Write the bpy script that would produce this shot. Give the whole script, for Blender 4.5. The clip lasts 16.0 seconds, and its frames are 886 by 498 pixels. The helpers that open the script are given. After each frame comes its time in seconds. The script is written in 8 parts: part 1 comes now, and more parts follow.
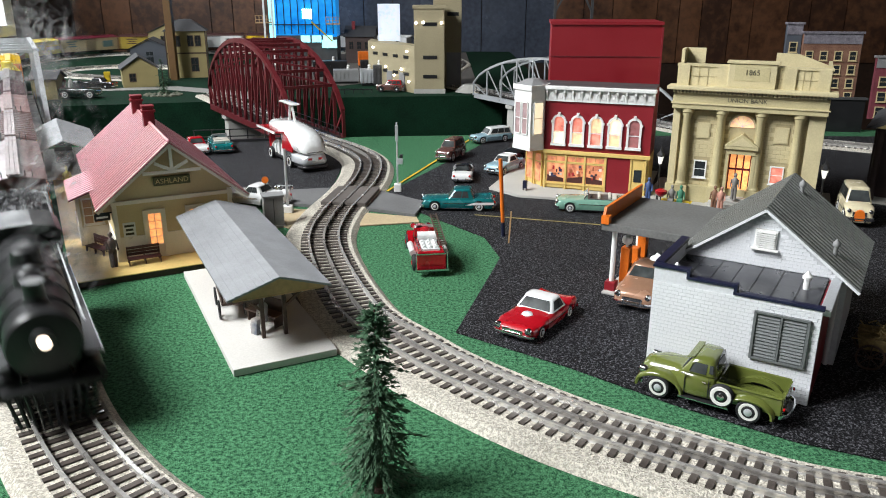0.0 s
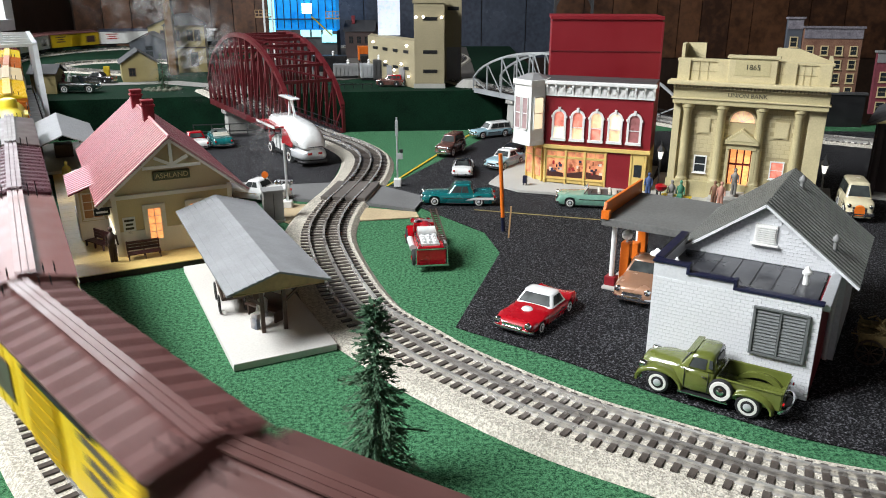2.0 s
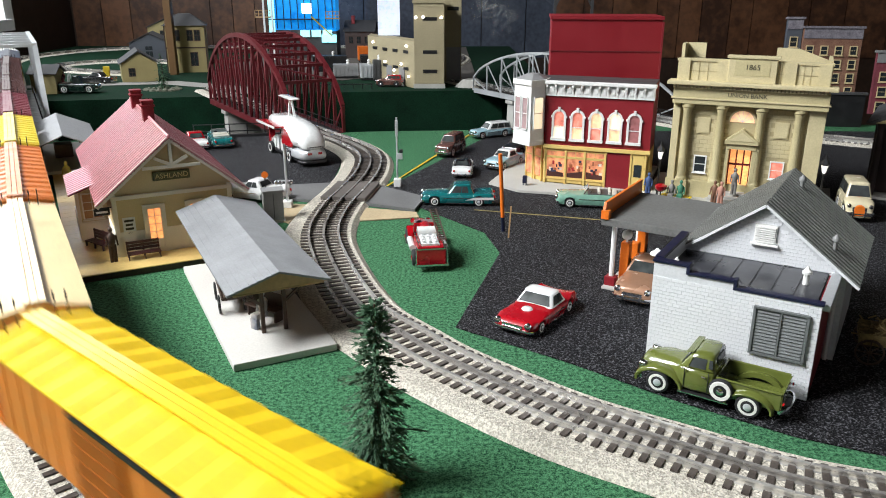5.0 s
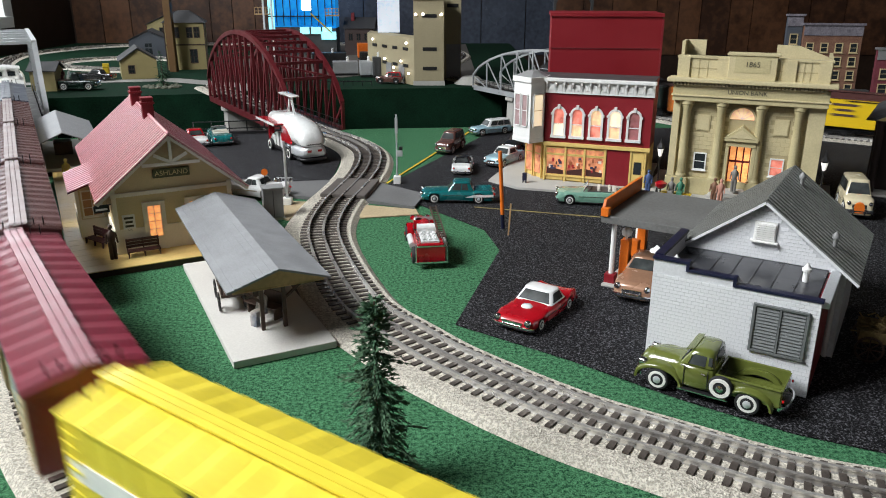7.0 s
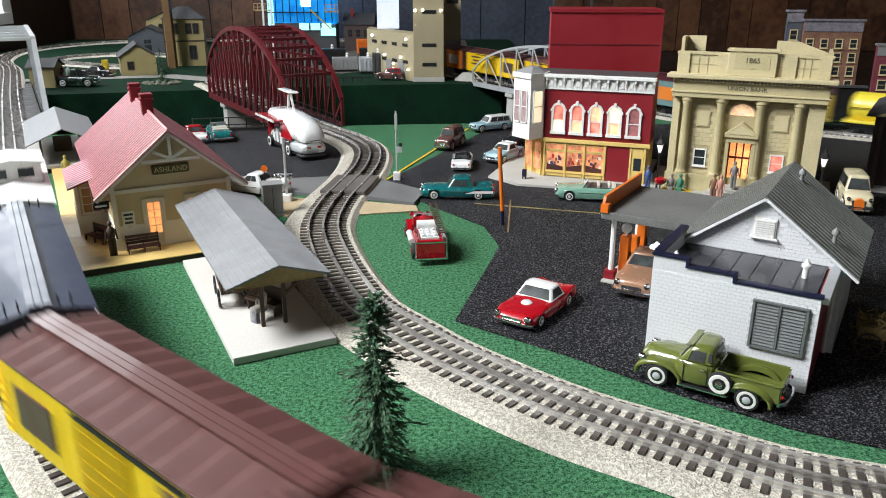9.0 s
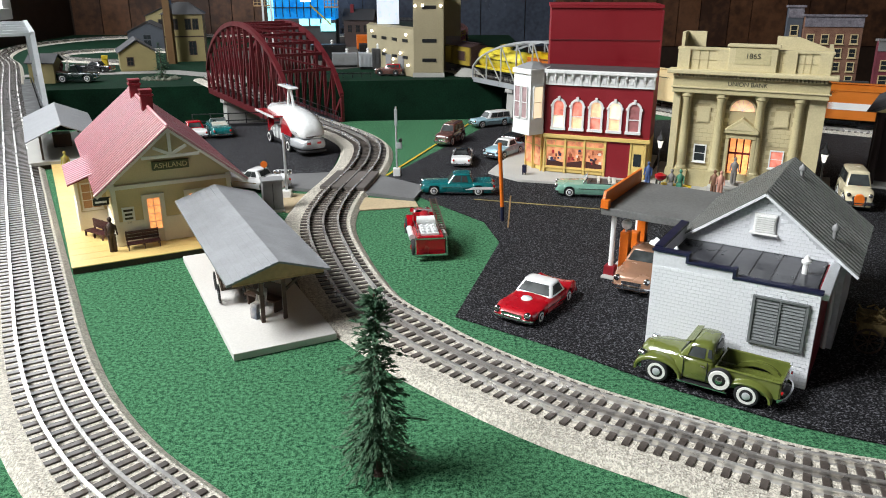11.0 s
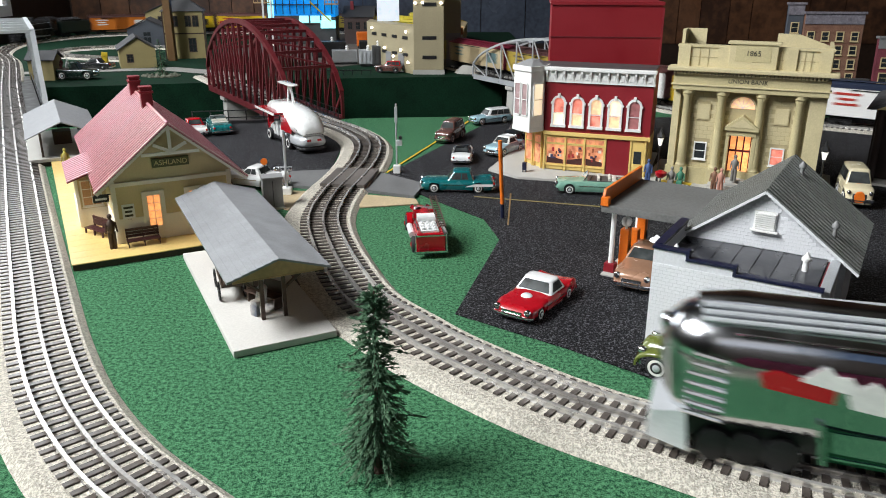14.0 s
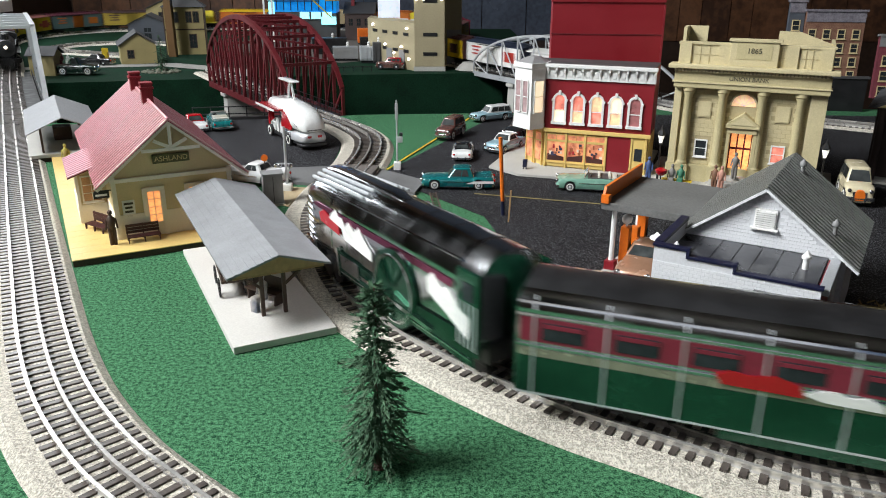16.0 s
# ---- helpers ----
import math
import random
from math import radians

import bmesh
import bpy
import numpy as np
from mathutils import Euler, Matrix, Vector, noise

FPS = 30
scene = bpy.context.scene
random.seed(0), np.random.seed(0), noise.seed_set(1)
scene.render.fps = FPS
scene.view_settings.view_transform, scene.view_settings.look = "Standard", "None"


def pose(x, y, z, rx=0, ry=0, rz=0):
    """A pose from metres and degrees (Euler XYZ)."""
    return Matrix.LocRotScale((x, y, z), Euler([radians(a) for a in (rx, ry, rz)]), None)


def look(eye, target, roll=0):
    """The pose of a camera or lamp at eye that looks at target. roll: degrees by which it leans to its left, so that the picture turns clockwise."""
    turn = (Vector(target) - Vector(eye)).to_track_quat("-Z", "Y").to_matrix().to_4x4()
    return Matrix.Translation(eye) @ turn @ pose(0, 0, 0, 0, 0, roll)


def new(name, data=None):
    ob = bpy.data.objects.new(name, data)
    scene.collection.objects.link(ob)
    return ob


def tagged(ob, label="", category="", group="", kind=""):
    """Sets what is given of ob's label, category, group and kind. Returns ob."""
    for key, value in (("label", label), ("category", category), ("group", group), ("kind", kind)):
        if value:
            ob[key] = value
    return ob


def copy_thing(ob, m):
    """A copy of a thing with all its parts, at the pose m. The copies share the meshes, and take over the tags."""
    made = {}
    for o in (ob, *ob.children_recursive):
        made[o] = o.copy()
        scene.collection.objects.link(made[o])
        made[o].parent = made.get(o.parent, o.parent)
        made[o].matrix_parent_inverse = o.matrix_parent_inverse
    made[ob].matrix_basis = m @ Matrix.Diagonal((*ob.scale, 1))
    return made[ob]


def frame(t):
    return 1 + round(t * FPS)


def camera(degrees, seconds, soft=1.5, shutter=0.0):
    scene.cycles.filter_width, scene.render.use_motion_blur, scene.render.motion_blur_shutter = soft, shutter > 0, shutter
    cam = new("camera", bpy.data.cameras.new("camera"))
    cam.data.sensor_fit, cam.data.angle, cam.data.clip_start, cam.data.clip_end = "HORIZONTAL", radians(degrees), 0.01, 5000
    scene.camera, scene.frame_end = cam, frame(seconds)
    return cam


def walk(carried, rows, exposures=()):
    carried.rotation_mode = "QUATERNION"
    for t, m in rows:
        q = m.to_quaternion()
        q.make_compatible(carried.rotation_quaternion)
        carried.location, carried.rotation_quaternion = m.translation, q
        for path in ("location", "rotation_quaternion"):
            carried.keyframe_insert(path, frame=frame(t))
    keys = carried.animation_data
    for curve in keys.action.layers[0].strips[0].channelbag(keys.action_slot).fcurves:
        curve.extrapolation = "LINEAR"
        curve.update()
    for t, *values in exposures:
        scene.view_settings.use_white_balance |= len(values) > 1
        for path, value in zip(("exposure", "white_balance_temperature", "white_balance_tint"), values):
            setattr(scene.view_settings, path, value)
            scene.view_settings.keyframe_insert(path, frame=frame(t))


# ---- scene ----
cam = camera(60.0, 16.0, soft=1.0, shutter=0.8)
EYE = (0.0, 0.0, 0.272)
TILT = 19.9
# seconds, tilt up, swing, lean (degrees from the resting aim)
AIM = [(0.0, 1.163, .051, .031), (0.25, 1.03, .04, .06), (0.5, .922, .035, .07), (1.0, .868, .050, .07), (1.5, .79, .052, .09), (2.0, .786, .042, .07),
       (3.0, .826, .036, .055), (4.0, .815, .040, .055), (6.5, .660, .028, .038), (7.0, .587, .02, .045), (7.5, .54, .025, .043),
       (8.0, .464, .017, .035), (8.5, .453, .004, .01), (9.0, .314, 0, .008), (11.5, 0, 0, 0), (12.5, 0, 0, 0), (13.0, -.063, 0, 0),
       (13.5, -.134, 0, .017), (14.0, -.196, .002, .03), (14.5, -.355, .012, .12), (15.0, -.345, .005, .215), (15.5, -.37, .015, .22), (16.0, -.426, .017, .2)]
walk(cam, [(t, pose(*EYE, 90 - TILT + p) @ pose(0, 0, 0, 0, y, r)) for t, p, y, r in AIM],
     [(0, .0), (1.5, .04), (2.5, .02), (4, .04), (6.5, -.16), (7, -.30), (7.5, -.08), (8, .0), (8.5, .0), (9, .0), (11.5, -.08), (12.5, -.11), (16, -.12)])

# ---- light: daylight through the windows of the room ----
world = bpy.data.worlds.new("sky")
scene.world = world
world.use_nodes = True
sky = world.node_tree.nodes.new("ShaderNodeTexSky")
sky.sky_type, sky.sun_disc, sky.sun_elevation, sky.sun_rotation = "NISHITA", False, radians(40), radians(250)
world.node_tree.links.new(sky.outputs[0], world.node_tree.nodes["Background"].inputs[0])
world.node_tree.nodes["Background"].inputs[1].default_value = 0.05


def window_light(name, at, target, w, h, watts, colour):
    lamp = bpy.data.lights.new(name, "AREA")
    lamp.shape, lamp.size, lamp.size_y, lamp.energy, lamp.color = "RECTANGLE", w, h, watts, colour
    ob = new(name, lamp)
    ob.matrix_world = look(at, target)
    return ob


window_light("window_light_side", (-1.66, .25, 1.75), (-.1, .35, 0.0), 1.3, .72, 146, (0.95, 0.98, 1.0))
window_light("window_light_back", (-1.66, 2.62, .95), (-.6, 2.5, 0.0), .85, 1.2, 24.0, (0.93, 0.97, 1.0))
window_light("window_light_front", (-0.9, -1.88, 1.6), (-0.2, 0.9, 0.1), 1.4, .8, 2.2, (1.0, 0.98, 0.95))

# ---- materials ----


def mat(name, colour, rough=0.5, metal=0.0, vary=0.12, grain=900.0, blotch=40.0, bump=0.0, depth=0.0004, colour2=None, coat=0.0, emit=0.0, spec=0.5, each=0.0, hard=0.28, mid=1.0):
    """A surface: base colour with fine grain and broad stains, relief and gloss variation. Scales are per metre."""
    m = bpy.data.materials.new(name)
    m.use_nodes = True
    nt = m.node_tree
    b = nt.nodes["Principled BSDF"]
    co = nt.nodes.new("ShaderNodeTexCoord")
    n1, n2 = nt.nodes.new("ShaderNodeTexNoise"), nt.nodes.new("ShaderNodeTexNoise")
    for n, s, d in ((n1, grain, 3), (n2, blotch, 5)):
        n.inputs["Scale"].default_value, n.inputs["Detail"].default_value = s, d
        nt.links.new(co.outputs["Object"], n.inputs["Vector"])
    add = nt.nodes.new("ShaderNodeMath")
    add.operation = "ADD"
    nt.links.new(n1.outputs["Fac"], add.inputs[0])
    nt.links.new(n2.outputs["Fac"], add.inputs[1])
    ramp = nt.nodes.new("ShaderNodeMapRange")
    ramp.inputs["From Min"].default_value, ramp.inputs["From Max"].default_value = mid - hard, mid + hard
    src = add.outputs[0]
    if each:
        info = nt.nodes.new("ShaderNodeObjectInfo")
        mul = nt.nodes.new("ShaderNodeMath")
        mul.operation = "MULTIPLY_ADD"
        mul.inputs[1].default_value, mul.inputs[2].default_value = each, -each / 2
        nt.links.new(info.outputs["Random"], mul.inputs[0])
        add2 = nt.nodes.new("ShaderNodeMath")
        nt.links.new(src, add2.inputs[0])
        nt.links.new(mul.outputs[0], add2.inputs[1])
        src = add2.outputs[0]
    nt.links.new(src, ramp.inputs["Value"])
    mix = nt.nodes.new("ShaderNodeMix")
    mix.data_type = "RGBA"
    lo = colour2 if colour2 else [c * (1 - vary) for c in colour]
    hi = colour if colour2 else [min(1, c * (1 + vary)) for c in colour]
    mix.inputs["A"].default_value, mix.inputs["B"].default_value = (*lo, 1), (*hi, 1)
    nt.links.new(ramp.outputs[0], mix.inputs["Factor"])
    nt.links.new(mix.outputs["Result"], b.inputs["Base Color"])
    b.inputs["Metallic"].default_value, b.inputs["Coat Weight"].default_value = metal, coat
    b.inputs["Coat Roughness"].default_value = 0.05
    b.inputs["Specular IOR Level"].default_value = spec
    rr = nt.nodes.new("ShaderNodeMapRange")
    rr.inputs["From Min"].default_value, rr.inputs["From Max"].default_value = 0.3, 0.7
    rr.inputs["To Min"].default_value, rr.inputs["To Max"].default_value = max(0.02, rough - 0.08), min(1, rough + 0.1)
    nt.links.new(n2.outputs["Fac"], rr.inputs["Value"])
    nt.links.new(rr.outputs[0], b.inputs["Roughness"])
    if bump:
        bp = nt.nodes.new("ShaderNodeBump")
        bp.inputs["Strength"].default_value, bp.inputs["Distance"].default_value = bump, depth
        nt.links.new(n1.outputs["Fac"], bp.inputs["Height"])
        nt.links.new(bp.outputs[0], b.inputs["Normal"])
    if emit:
        nt.links.new(mix.outputs["Result"], b.inputs["Emission Color"])
        b.inputs["Emission Strength"].default_value = emit
    return m


def glass(name, colour=(0.8, 0.85, 0.86), rough=0.03, alpha=0.35):
    m = mat(name, colour, rough, vary=0.03, coat=0.5)
    m.node_tree.nodes["Principled BSDF"].inputs["Alpha"].default_value = alpha
    return m


GRASS = mat("green felt grass", (0.105, 0.29, 0.142), 0.95, grain=1000, blotch=360, bump=1.0, depth=0.0014, colour2=(0.006, 0.050, 0.022), spec=0.12, hard=.18, mid=1.0)
# Far table: the weaker light back there is put into this darker green.
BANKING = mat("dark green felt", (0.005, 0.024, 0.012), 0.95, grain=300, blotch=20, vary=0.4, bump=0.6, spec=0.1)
ASPHALT = mat("black rubber granule asphalt", (0.21, 0.21, 0.23), 0.8, grain=850, blotch=540, colour2=(0.001, 0.001, 0.002), bump=1.0, depth=0.002, spec=0.2, hard=.13, mid=1.15)
ROADGREY = mat("grey painted road board", (0.13, 0.13, 0.13), 0.7, grain=500, blotch=30, vary=0.2, bump=0.2)
BALLAST = mat("pale grit roadbed", (0.71, 0.66, 0.57), 0.9, grain=850, blotch=420, colour2=(0.38, 0.35, 0.295), bump=1.0, depth=0.002, spec=0.2, hard=.15)
RAIL = mat("tinned steel rail", (0.76, 0.74, 0.70), 0.25, metal=0.7, grain=300, blotch=30, vary=0.15)
RAILDARK = mat("blackened centre rail", (0.40, 0.38, 0.36), 0.3, metal=0.6, grain=300, blotch=30, vary=0.25)
TIE = mat("dark brown sleeper", (0.065, 0.053, 0.046), 0.30, grain=500, blotch=80, vary=0.3, bump=0.25, each=0.25)
CONCRETE = mat("pale grey cast concrete", (0.42, 0.41, 0.38), 0.8, grain=700, blotch=30, vary=0.1, bump=0.3)
PLATFORM = mat("off-white platform top", (0.58, 0.56, 0.525), 0.55, grain=700, blotch=12, vary=0.08)
WOODFLOOR = mat("yellow tan deck board", (0.66, 0.47, 0.17), 0.45, grain=300, blotch=20, vary=0.08)
PANEL = mat("dark brown wood panelling", (0.03, 0.014, 0.007), 0.5, grain=60, blotch=6, colour2=(0.013, 0.006, 0.003), bump=0.2)
# The bluish sheen of the middle wall boards is put into this colour.
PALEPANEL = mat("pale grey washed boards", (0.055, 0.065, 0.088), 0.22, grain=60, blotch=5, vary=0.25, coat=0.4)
CEIL = mat("dull plank ceiling", (0.10, 0.085, 0.07), 0.8, grain=100, blotch=4, vary=0.04)
WHITE = mat("white plastic", (0.78, 0.78, 0.76), 0.45, grain=600, blotch=40, vary=0.06)
WHITEWALL = mat("white brick plastic", (0.74, 0.75, 0.77), 0.55, grain=700, blotch=40, vary=0.06, bump=0.15)
CREAM = mat("cream wall plastic", (0.62, 0.50, 0.28), 0.55, grain=700, blotch=30, vary=0.07)
TRIMCREAM = mat("pale cream trim", (0.80, 0.75, 0.65), 0.5, grain=700, blotch=30, vary=0.05)
BANKSTONE = mat("sand yellow stone plastic", (0.55, 0.475, 0.28), 0.6, grain=600, blotch=40, vary=0.10, bump=0.15)
BANKDARK = mat("olive stone plastic", (0.48, 0.415, 0.23), 0.6, grain=600, blotch=40, vary=0.10)
MAROON = mat("maroon painted steel", (0.105, 0.010, 0.014), 0.45, grain=500, blotch=40, vary=0.2)
CRIMSON = mat("crimson wall plastic", (0.22, 0.007, 0.014), 0.5, grain=600, blotch=30, vary=0.10)
SHEDGREY = mat("grey shingle roof", (0.235, 0.24, 0.25), 0.6, grain=1100, blotch=60, vary=0.22, bump=0.5)
# Depot roof: window glare on the ribs is painted, pale rib on darkened sheet.
ROOFRED = mat("red sheet under the worn ribs", (0.20, 0.028, 0.045), 0.45, grain=600, blotch=30, vary=0.15)
ROOFPINK = mat("dusty red ribbed roof", (0.58, 0.25, 0.28), 0.38, grain=600, blotch=30, vary=0.12)
# Garage ribs carry their highlight in this lighter grey.
RIBGLINT = mat("worn grey roof rib", (0.15, 0.155, 0.145), 0.4, grain=600, blotch=30, vary=0.2)
MORTAR = mat("grey white brick joint", (0.60, 0.61, 0.63), 0.8, grain=500, blotch=30, vary=0.1)
STONEJOINT = mat("dull tan stone joint", (0.40, 0.335, 0.19), 0.8, grain=500, blotch=30, vary=0.1)
ROOFGREEN = mat("dark grey green ribbed roof", (0.010, 0.013, 0.011), 0.5, grain=600, blotch=30, vary=0.2)
BLACK = mat("black plastic", (0.014, 0.014, 0.015), 0.4, grain=600, blotch=40, vary=0.3)
DARKGREY = mat("dark grey plastic", (0.06, 0.06, 0.062), 0.5, grain=600, blotch=40, vary=0.2)
GREY = mat("mid grey plastic", (0.24, 0.24, 0.24), 0.5, grain=600, blotch=40, vary=0.12)
SILVER = mat("silver painted metal", (0.62, 0.64, 0.66), 0.35, metal=0.5, grain=600, blotch=30, vary=0.1)
CHROME = mat("chrome", (0.72, 0.72, 0.74), 0.12, metal=1.0, grain=300, blotch=60, vary=0.08)
BROWNWOOD = mat("dark brown timber", (0.06, 0.033, 0.022), 0.6, grain=500, blotch=60, vary=0.25)
NAVY = mat("navy coping", (0.009, 0.011, 0.034), 0.35, grain=500, blotch=40, vary=0.2)
GLASSDARK = mat("dark window glazing", (0.025, 0.03, 0.033), 0.12, grain=200, blotch=60, vary=0.3, spec=0.25)
CARGLASS = mat("tinted car glazing", (0.045, 0.05, 0.05), 0.16, grain=60, blotch=30, vary=0.5, spec=0.08)
GLASSCLEAR = glass("clear car glazing")
YELLOW = mat("yellow paint", (0.62, 0.44, 0.02), 0.5, grain=600, blotch=40, vary=0.1)
ORANGE = mat("orange paint", (0.72, 0.16, 0.012), 0.45, grain=600, blotch=40, vary=0.1)
RED = mat("bright red enamel", (0.38, 0.005, 0.012), 0.22, grain=400, blotch=40, vary=0.08, coat=0.6)
TYRE = mat("black rubber tyre", (0.016, 0.016, 0.017), 0.8, grain=700, blotch=60, vary=0.2)
WHITEWALLTYRE = mat("white tyre wall", (0.72, 0.71, 0.67), 0.6, grain=500, blotch=60, vary=0.06)

# ---- mesh helpers ----


def part(name, bm, material, parent=None, label="", smooth=None):
    """Links a bmesh as one mesh object under a thing or part. The mesh is in the thing's space."""
    me = bpy.data.meshes.new(name)
    bmesh.ops.recalc_face_normals(bm, faces=bm.faces[:])
    if smooth is not None:
        for f in bm.faces:
            f.smooth = True
        for e in bm.edges:
            e.smooth = len(e.link_faces) == 2 and e.calc_face_angle(9) < radians(smooth)
    bm.to_mesh(me)
    bm.free()
    me.materials.append(material)
    ob = new(name, me)
    if parent:
        ob.parent = parent
    return tagged(ob, label)


def thing(name, m, label, category, group="", kind=""):
    ob = new(name)
    ob.empty_display_size = 0.01
    ob.matrix_world = m
    return tagged(ob, label, category, group, kind)


def box(bm, x0, y0, z0, x1, y1, z1, bevel=0.0, m=None):
    """An upright block between two corners."""
    tmp = bmesh.new() if bevel else bm
    vs = [tmp.verts.new(p) for p in ((x0, y0, z0), (x1, y0, z0), (x1, y1, z0), (x0, y1, z0), (x0, y0, z1), (x1, y0, z1), (x1, y1, z1), (x0, y1, z1))]
    for q in ((3, 2, 1, 0), (4, 5, 6, 7), (0, 1, 5, 4), (1, 2, 6, 5), (2, 3, 7, 6), (3, 0, 4, 7)):
        tmp.faces.new([vs[i] for i in q])
    if bevel:
        bmesh.ops.bevel(tmp, geom=tmp.edges[:], offset=bevel, segments=2, profile=0.6, affect="EDGES")
        vs = merge(bm, tmp)
    if m:
        for v in vs:
            v.co = m @ v.co
    return bm


def merge(bm, tmp):
    table = {v: bm.verts.new(v.co) for v in tmp.verts}
    for f in tmp.faces:
        bm.faces.new([table[v] for v in f.verts])
    tmp.free()
    return list(table.values())


def prism(bm, outline, h0, h1, axis="z", bevel=0.0, m=None):
    """A flat outline (list of 2-tuples) drawn out along an axis from h0 to h1."""
    tmp = bmesh.new() if bevel else bm
    put = {"z": lambda a, b, h: (a, b, h), "y": lambda a, b, h: (a, h, b), "x": lambda a, b, h: (h, a, b)}[axis]
    lo, hi = [tmp.verts.new(put(a, b, h0)) for a, b in outline], [tmp.verts.new(put(a, b, h1)) for a, b in outline]
    tmp.faces.new(lo[::-1])
    tmp.faces.new(hi)
    n = len(outline)
    for i in range(n):
        tmp.faces.new((lo[i], lo[(i + 1) % n], hi[(i + 1) % n], hi[i]))
    vs = lo + hi
    if bevel:
        bmesh.ops.bevel(tmp, geom=tmp.edges[:], offset=bevel, segments=2, profile=0.6, affect="EDGES")
        vs = merge(bm, tmp)
    if m:
        for v in vs:
            v.co = m @ v.co
    return bm


def tube(bm, a, b, r0, r1=None, n=10, caps=True):
    """A round or tapered rod from a to b."""
    a, b = Vector(a), Vector(b)
    r1 = r0 if r1 is None else r1
    q = (b - a).to_track_quat("Z", "Y")
    rings = []
    for p, r in ((a, r0), (b, r1)):
        rings.append([bm.verts.new(p + q @ Vector((r * math.cos(2 * math.pi * i / n), r * math.sin(2 * math.pi * i / n), 0))) for i in range(n)])
    for i in range(n):
        bm.faces.new((rings[0][i], rings[0][(i + 1) % n], rings[1][(i + 1) % n], rings[1][i]))
    if caps:
        bm.faces.new(rings[0][::-1])
        bm.faces.new(rings[1])
    return bm


def bar(bm, a, b, w, h):
    """A square bar from a to b, w across and h high."""
    a, b = Vector(a), Vector(b)
    d = (b - a).normalized()
    side = d.cross(Vector((0, 0, 1)))
    side = side.normalized() if side.length > 1e-4 else Vector((1, 0, 0))
    up = side.cross(d)
    c = [side * sx * w / 2 + up * sy * h / 2 for sx, sy in ((-1, -1), (1, -1), (1, 1), (-1, 1))]
    lo, hi = [bm.verts.new(a + k) for k in c], [bm.verts.new(b + k) for k in c]
    bm.faces.new(lo[::-1])
    bm.faces.new(hi)
    for i in range(4):
        bm.faces.new((lo[i], lo[(i + 1) % 4], hi[(i + 1) % 4], hi[i]))
    return bm


def lathe(bm, profile, n=16, m=None):
    """Turns a profile of (radius, height) round z."""
    rings = []
    for r, z in profile:
        rings.append([bm.verts.new((max(r, 1e-5) * math.cos(2 * math.pi * i / n), max(r, 1e-5) * math.sin(2 * math.pi * i / n), z)) for i in range(n)])
    for k in range(len(rings) - 1):
        for i in range(n):
            bm.faces.new((rings[k][i], rings[k][(i + 1) % n], rings[k + 1][(i + 1) % n], rings[k + 1][i]))
    bm.faces.new(rings[0][::-1])
    bm.faces.new(rings[-1])
    if m:
        for ring in rings:
            for v in ring:
                v.co = m @ v.co
    return bm


def loft(bm, sections, closed=True):
    """Skins a row of equal-length point loops."""
    rings = [[bm.verts.new(p) for p in s] for s in sections]
    n = len(rings[0])
    for k in range(len(rings) - 1):
        for i in range(n):
            bm.faces.new((rings[k][i], rings[k][(i + 1) % n], rings[k + 1][(i + 1) % n], rings[k + 1][i]))
    if closed:
        bm.faces.new(rings[0][::-1])
        bm.faces.new(rings[-1])
    return bm


def sub(maker, *args, **kw):
    return maker(bmesh.new(), *args, **kw)


# ---- lines of track ----


class Line:
    """A smooth line on the ground through control points, with its length."""

    def __init__(self, pts, closed=False, step=0.01):
        pts = [Vector((x, y, 0)) for x, y in pts]
        self.closed, self.p = closed, []
        n = len(pts)
        for i in range(n if closed else n - 1):
            a, b, c, d = [pts[(i + k) % n] if closed else pts[min(max(i + k, 0), n - 1)] for k in (-1, 0, 1, 2)]
            m = max(2, int((c - b).length / step))
            for j in range(m):
                t = j / m
                self.p.append(0.5 * ((2 * b) + (c - a) * t + (2 * a - 5 * b + 4 * c - d) * t * t + (3 * b - a - 3 * c + d) * t ** 3))
        if not closed:
            self.p.append(pts[-1])
        self.s = [0.0]
        q = self.p + ([self.p[0]] if closed else [])
        for a, b in zip(q, q[1:]):
            self.s.append(self.s[-1] + (b - a).length)
        self.q, self.length = q, self.s[-1]
        self.sa = np.array(self.s)

    def at(self, s):
        if self.closed:
            s %= self.length
        s = min(max(s, 0), self.length - 1e-6)
        i = int(np.searchsorted(self.sa, s, "right")) - 1
        a, b = self.q[i], self.q[i + 1]
        return a + (b - a) * ((s - self.s[i]) / (self.s[i + 1] - self.s[i]))

    def dir(self, s):
        return (self.at(s + 0.01) - self.at(s - 0.01)).normalized()


def ribbon(bm, line, s0, s1, section, step=0.02):
    """Draws a section of (across, up) points along a line."""
    n = max(2, int((s1 - s0) / step))
    sec = []
    for i in range(n + 1):
        s = s0 + (s1 - s0) * i / n
        p, d = line.at(s), line.dir(s)
        side = Vector((d.y, -d.x, 0))
        sec.append([p + side * a + Vector((0, 0, u)) for a, u in section])
    return loft(bm, sec)
# ---- the room ----
RX0, RX1, RY0, RY1, RZ0, RZ1 = -1.68, 2.4, -1.9, 3.62, -0.75, 2.65
WY0, WY1, WZ0, WZ1 = -.45, .95, 1.33, 2.17


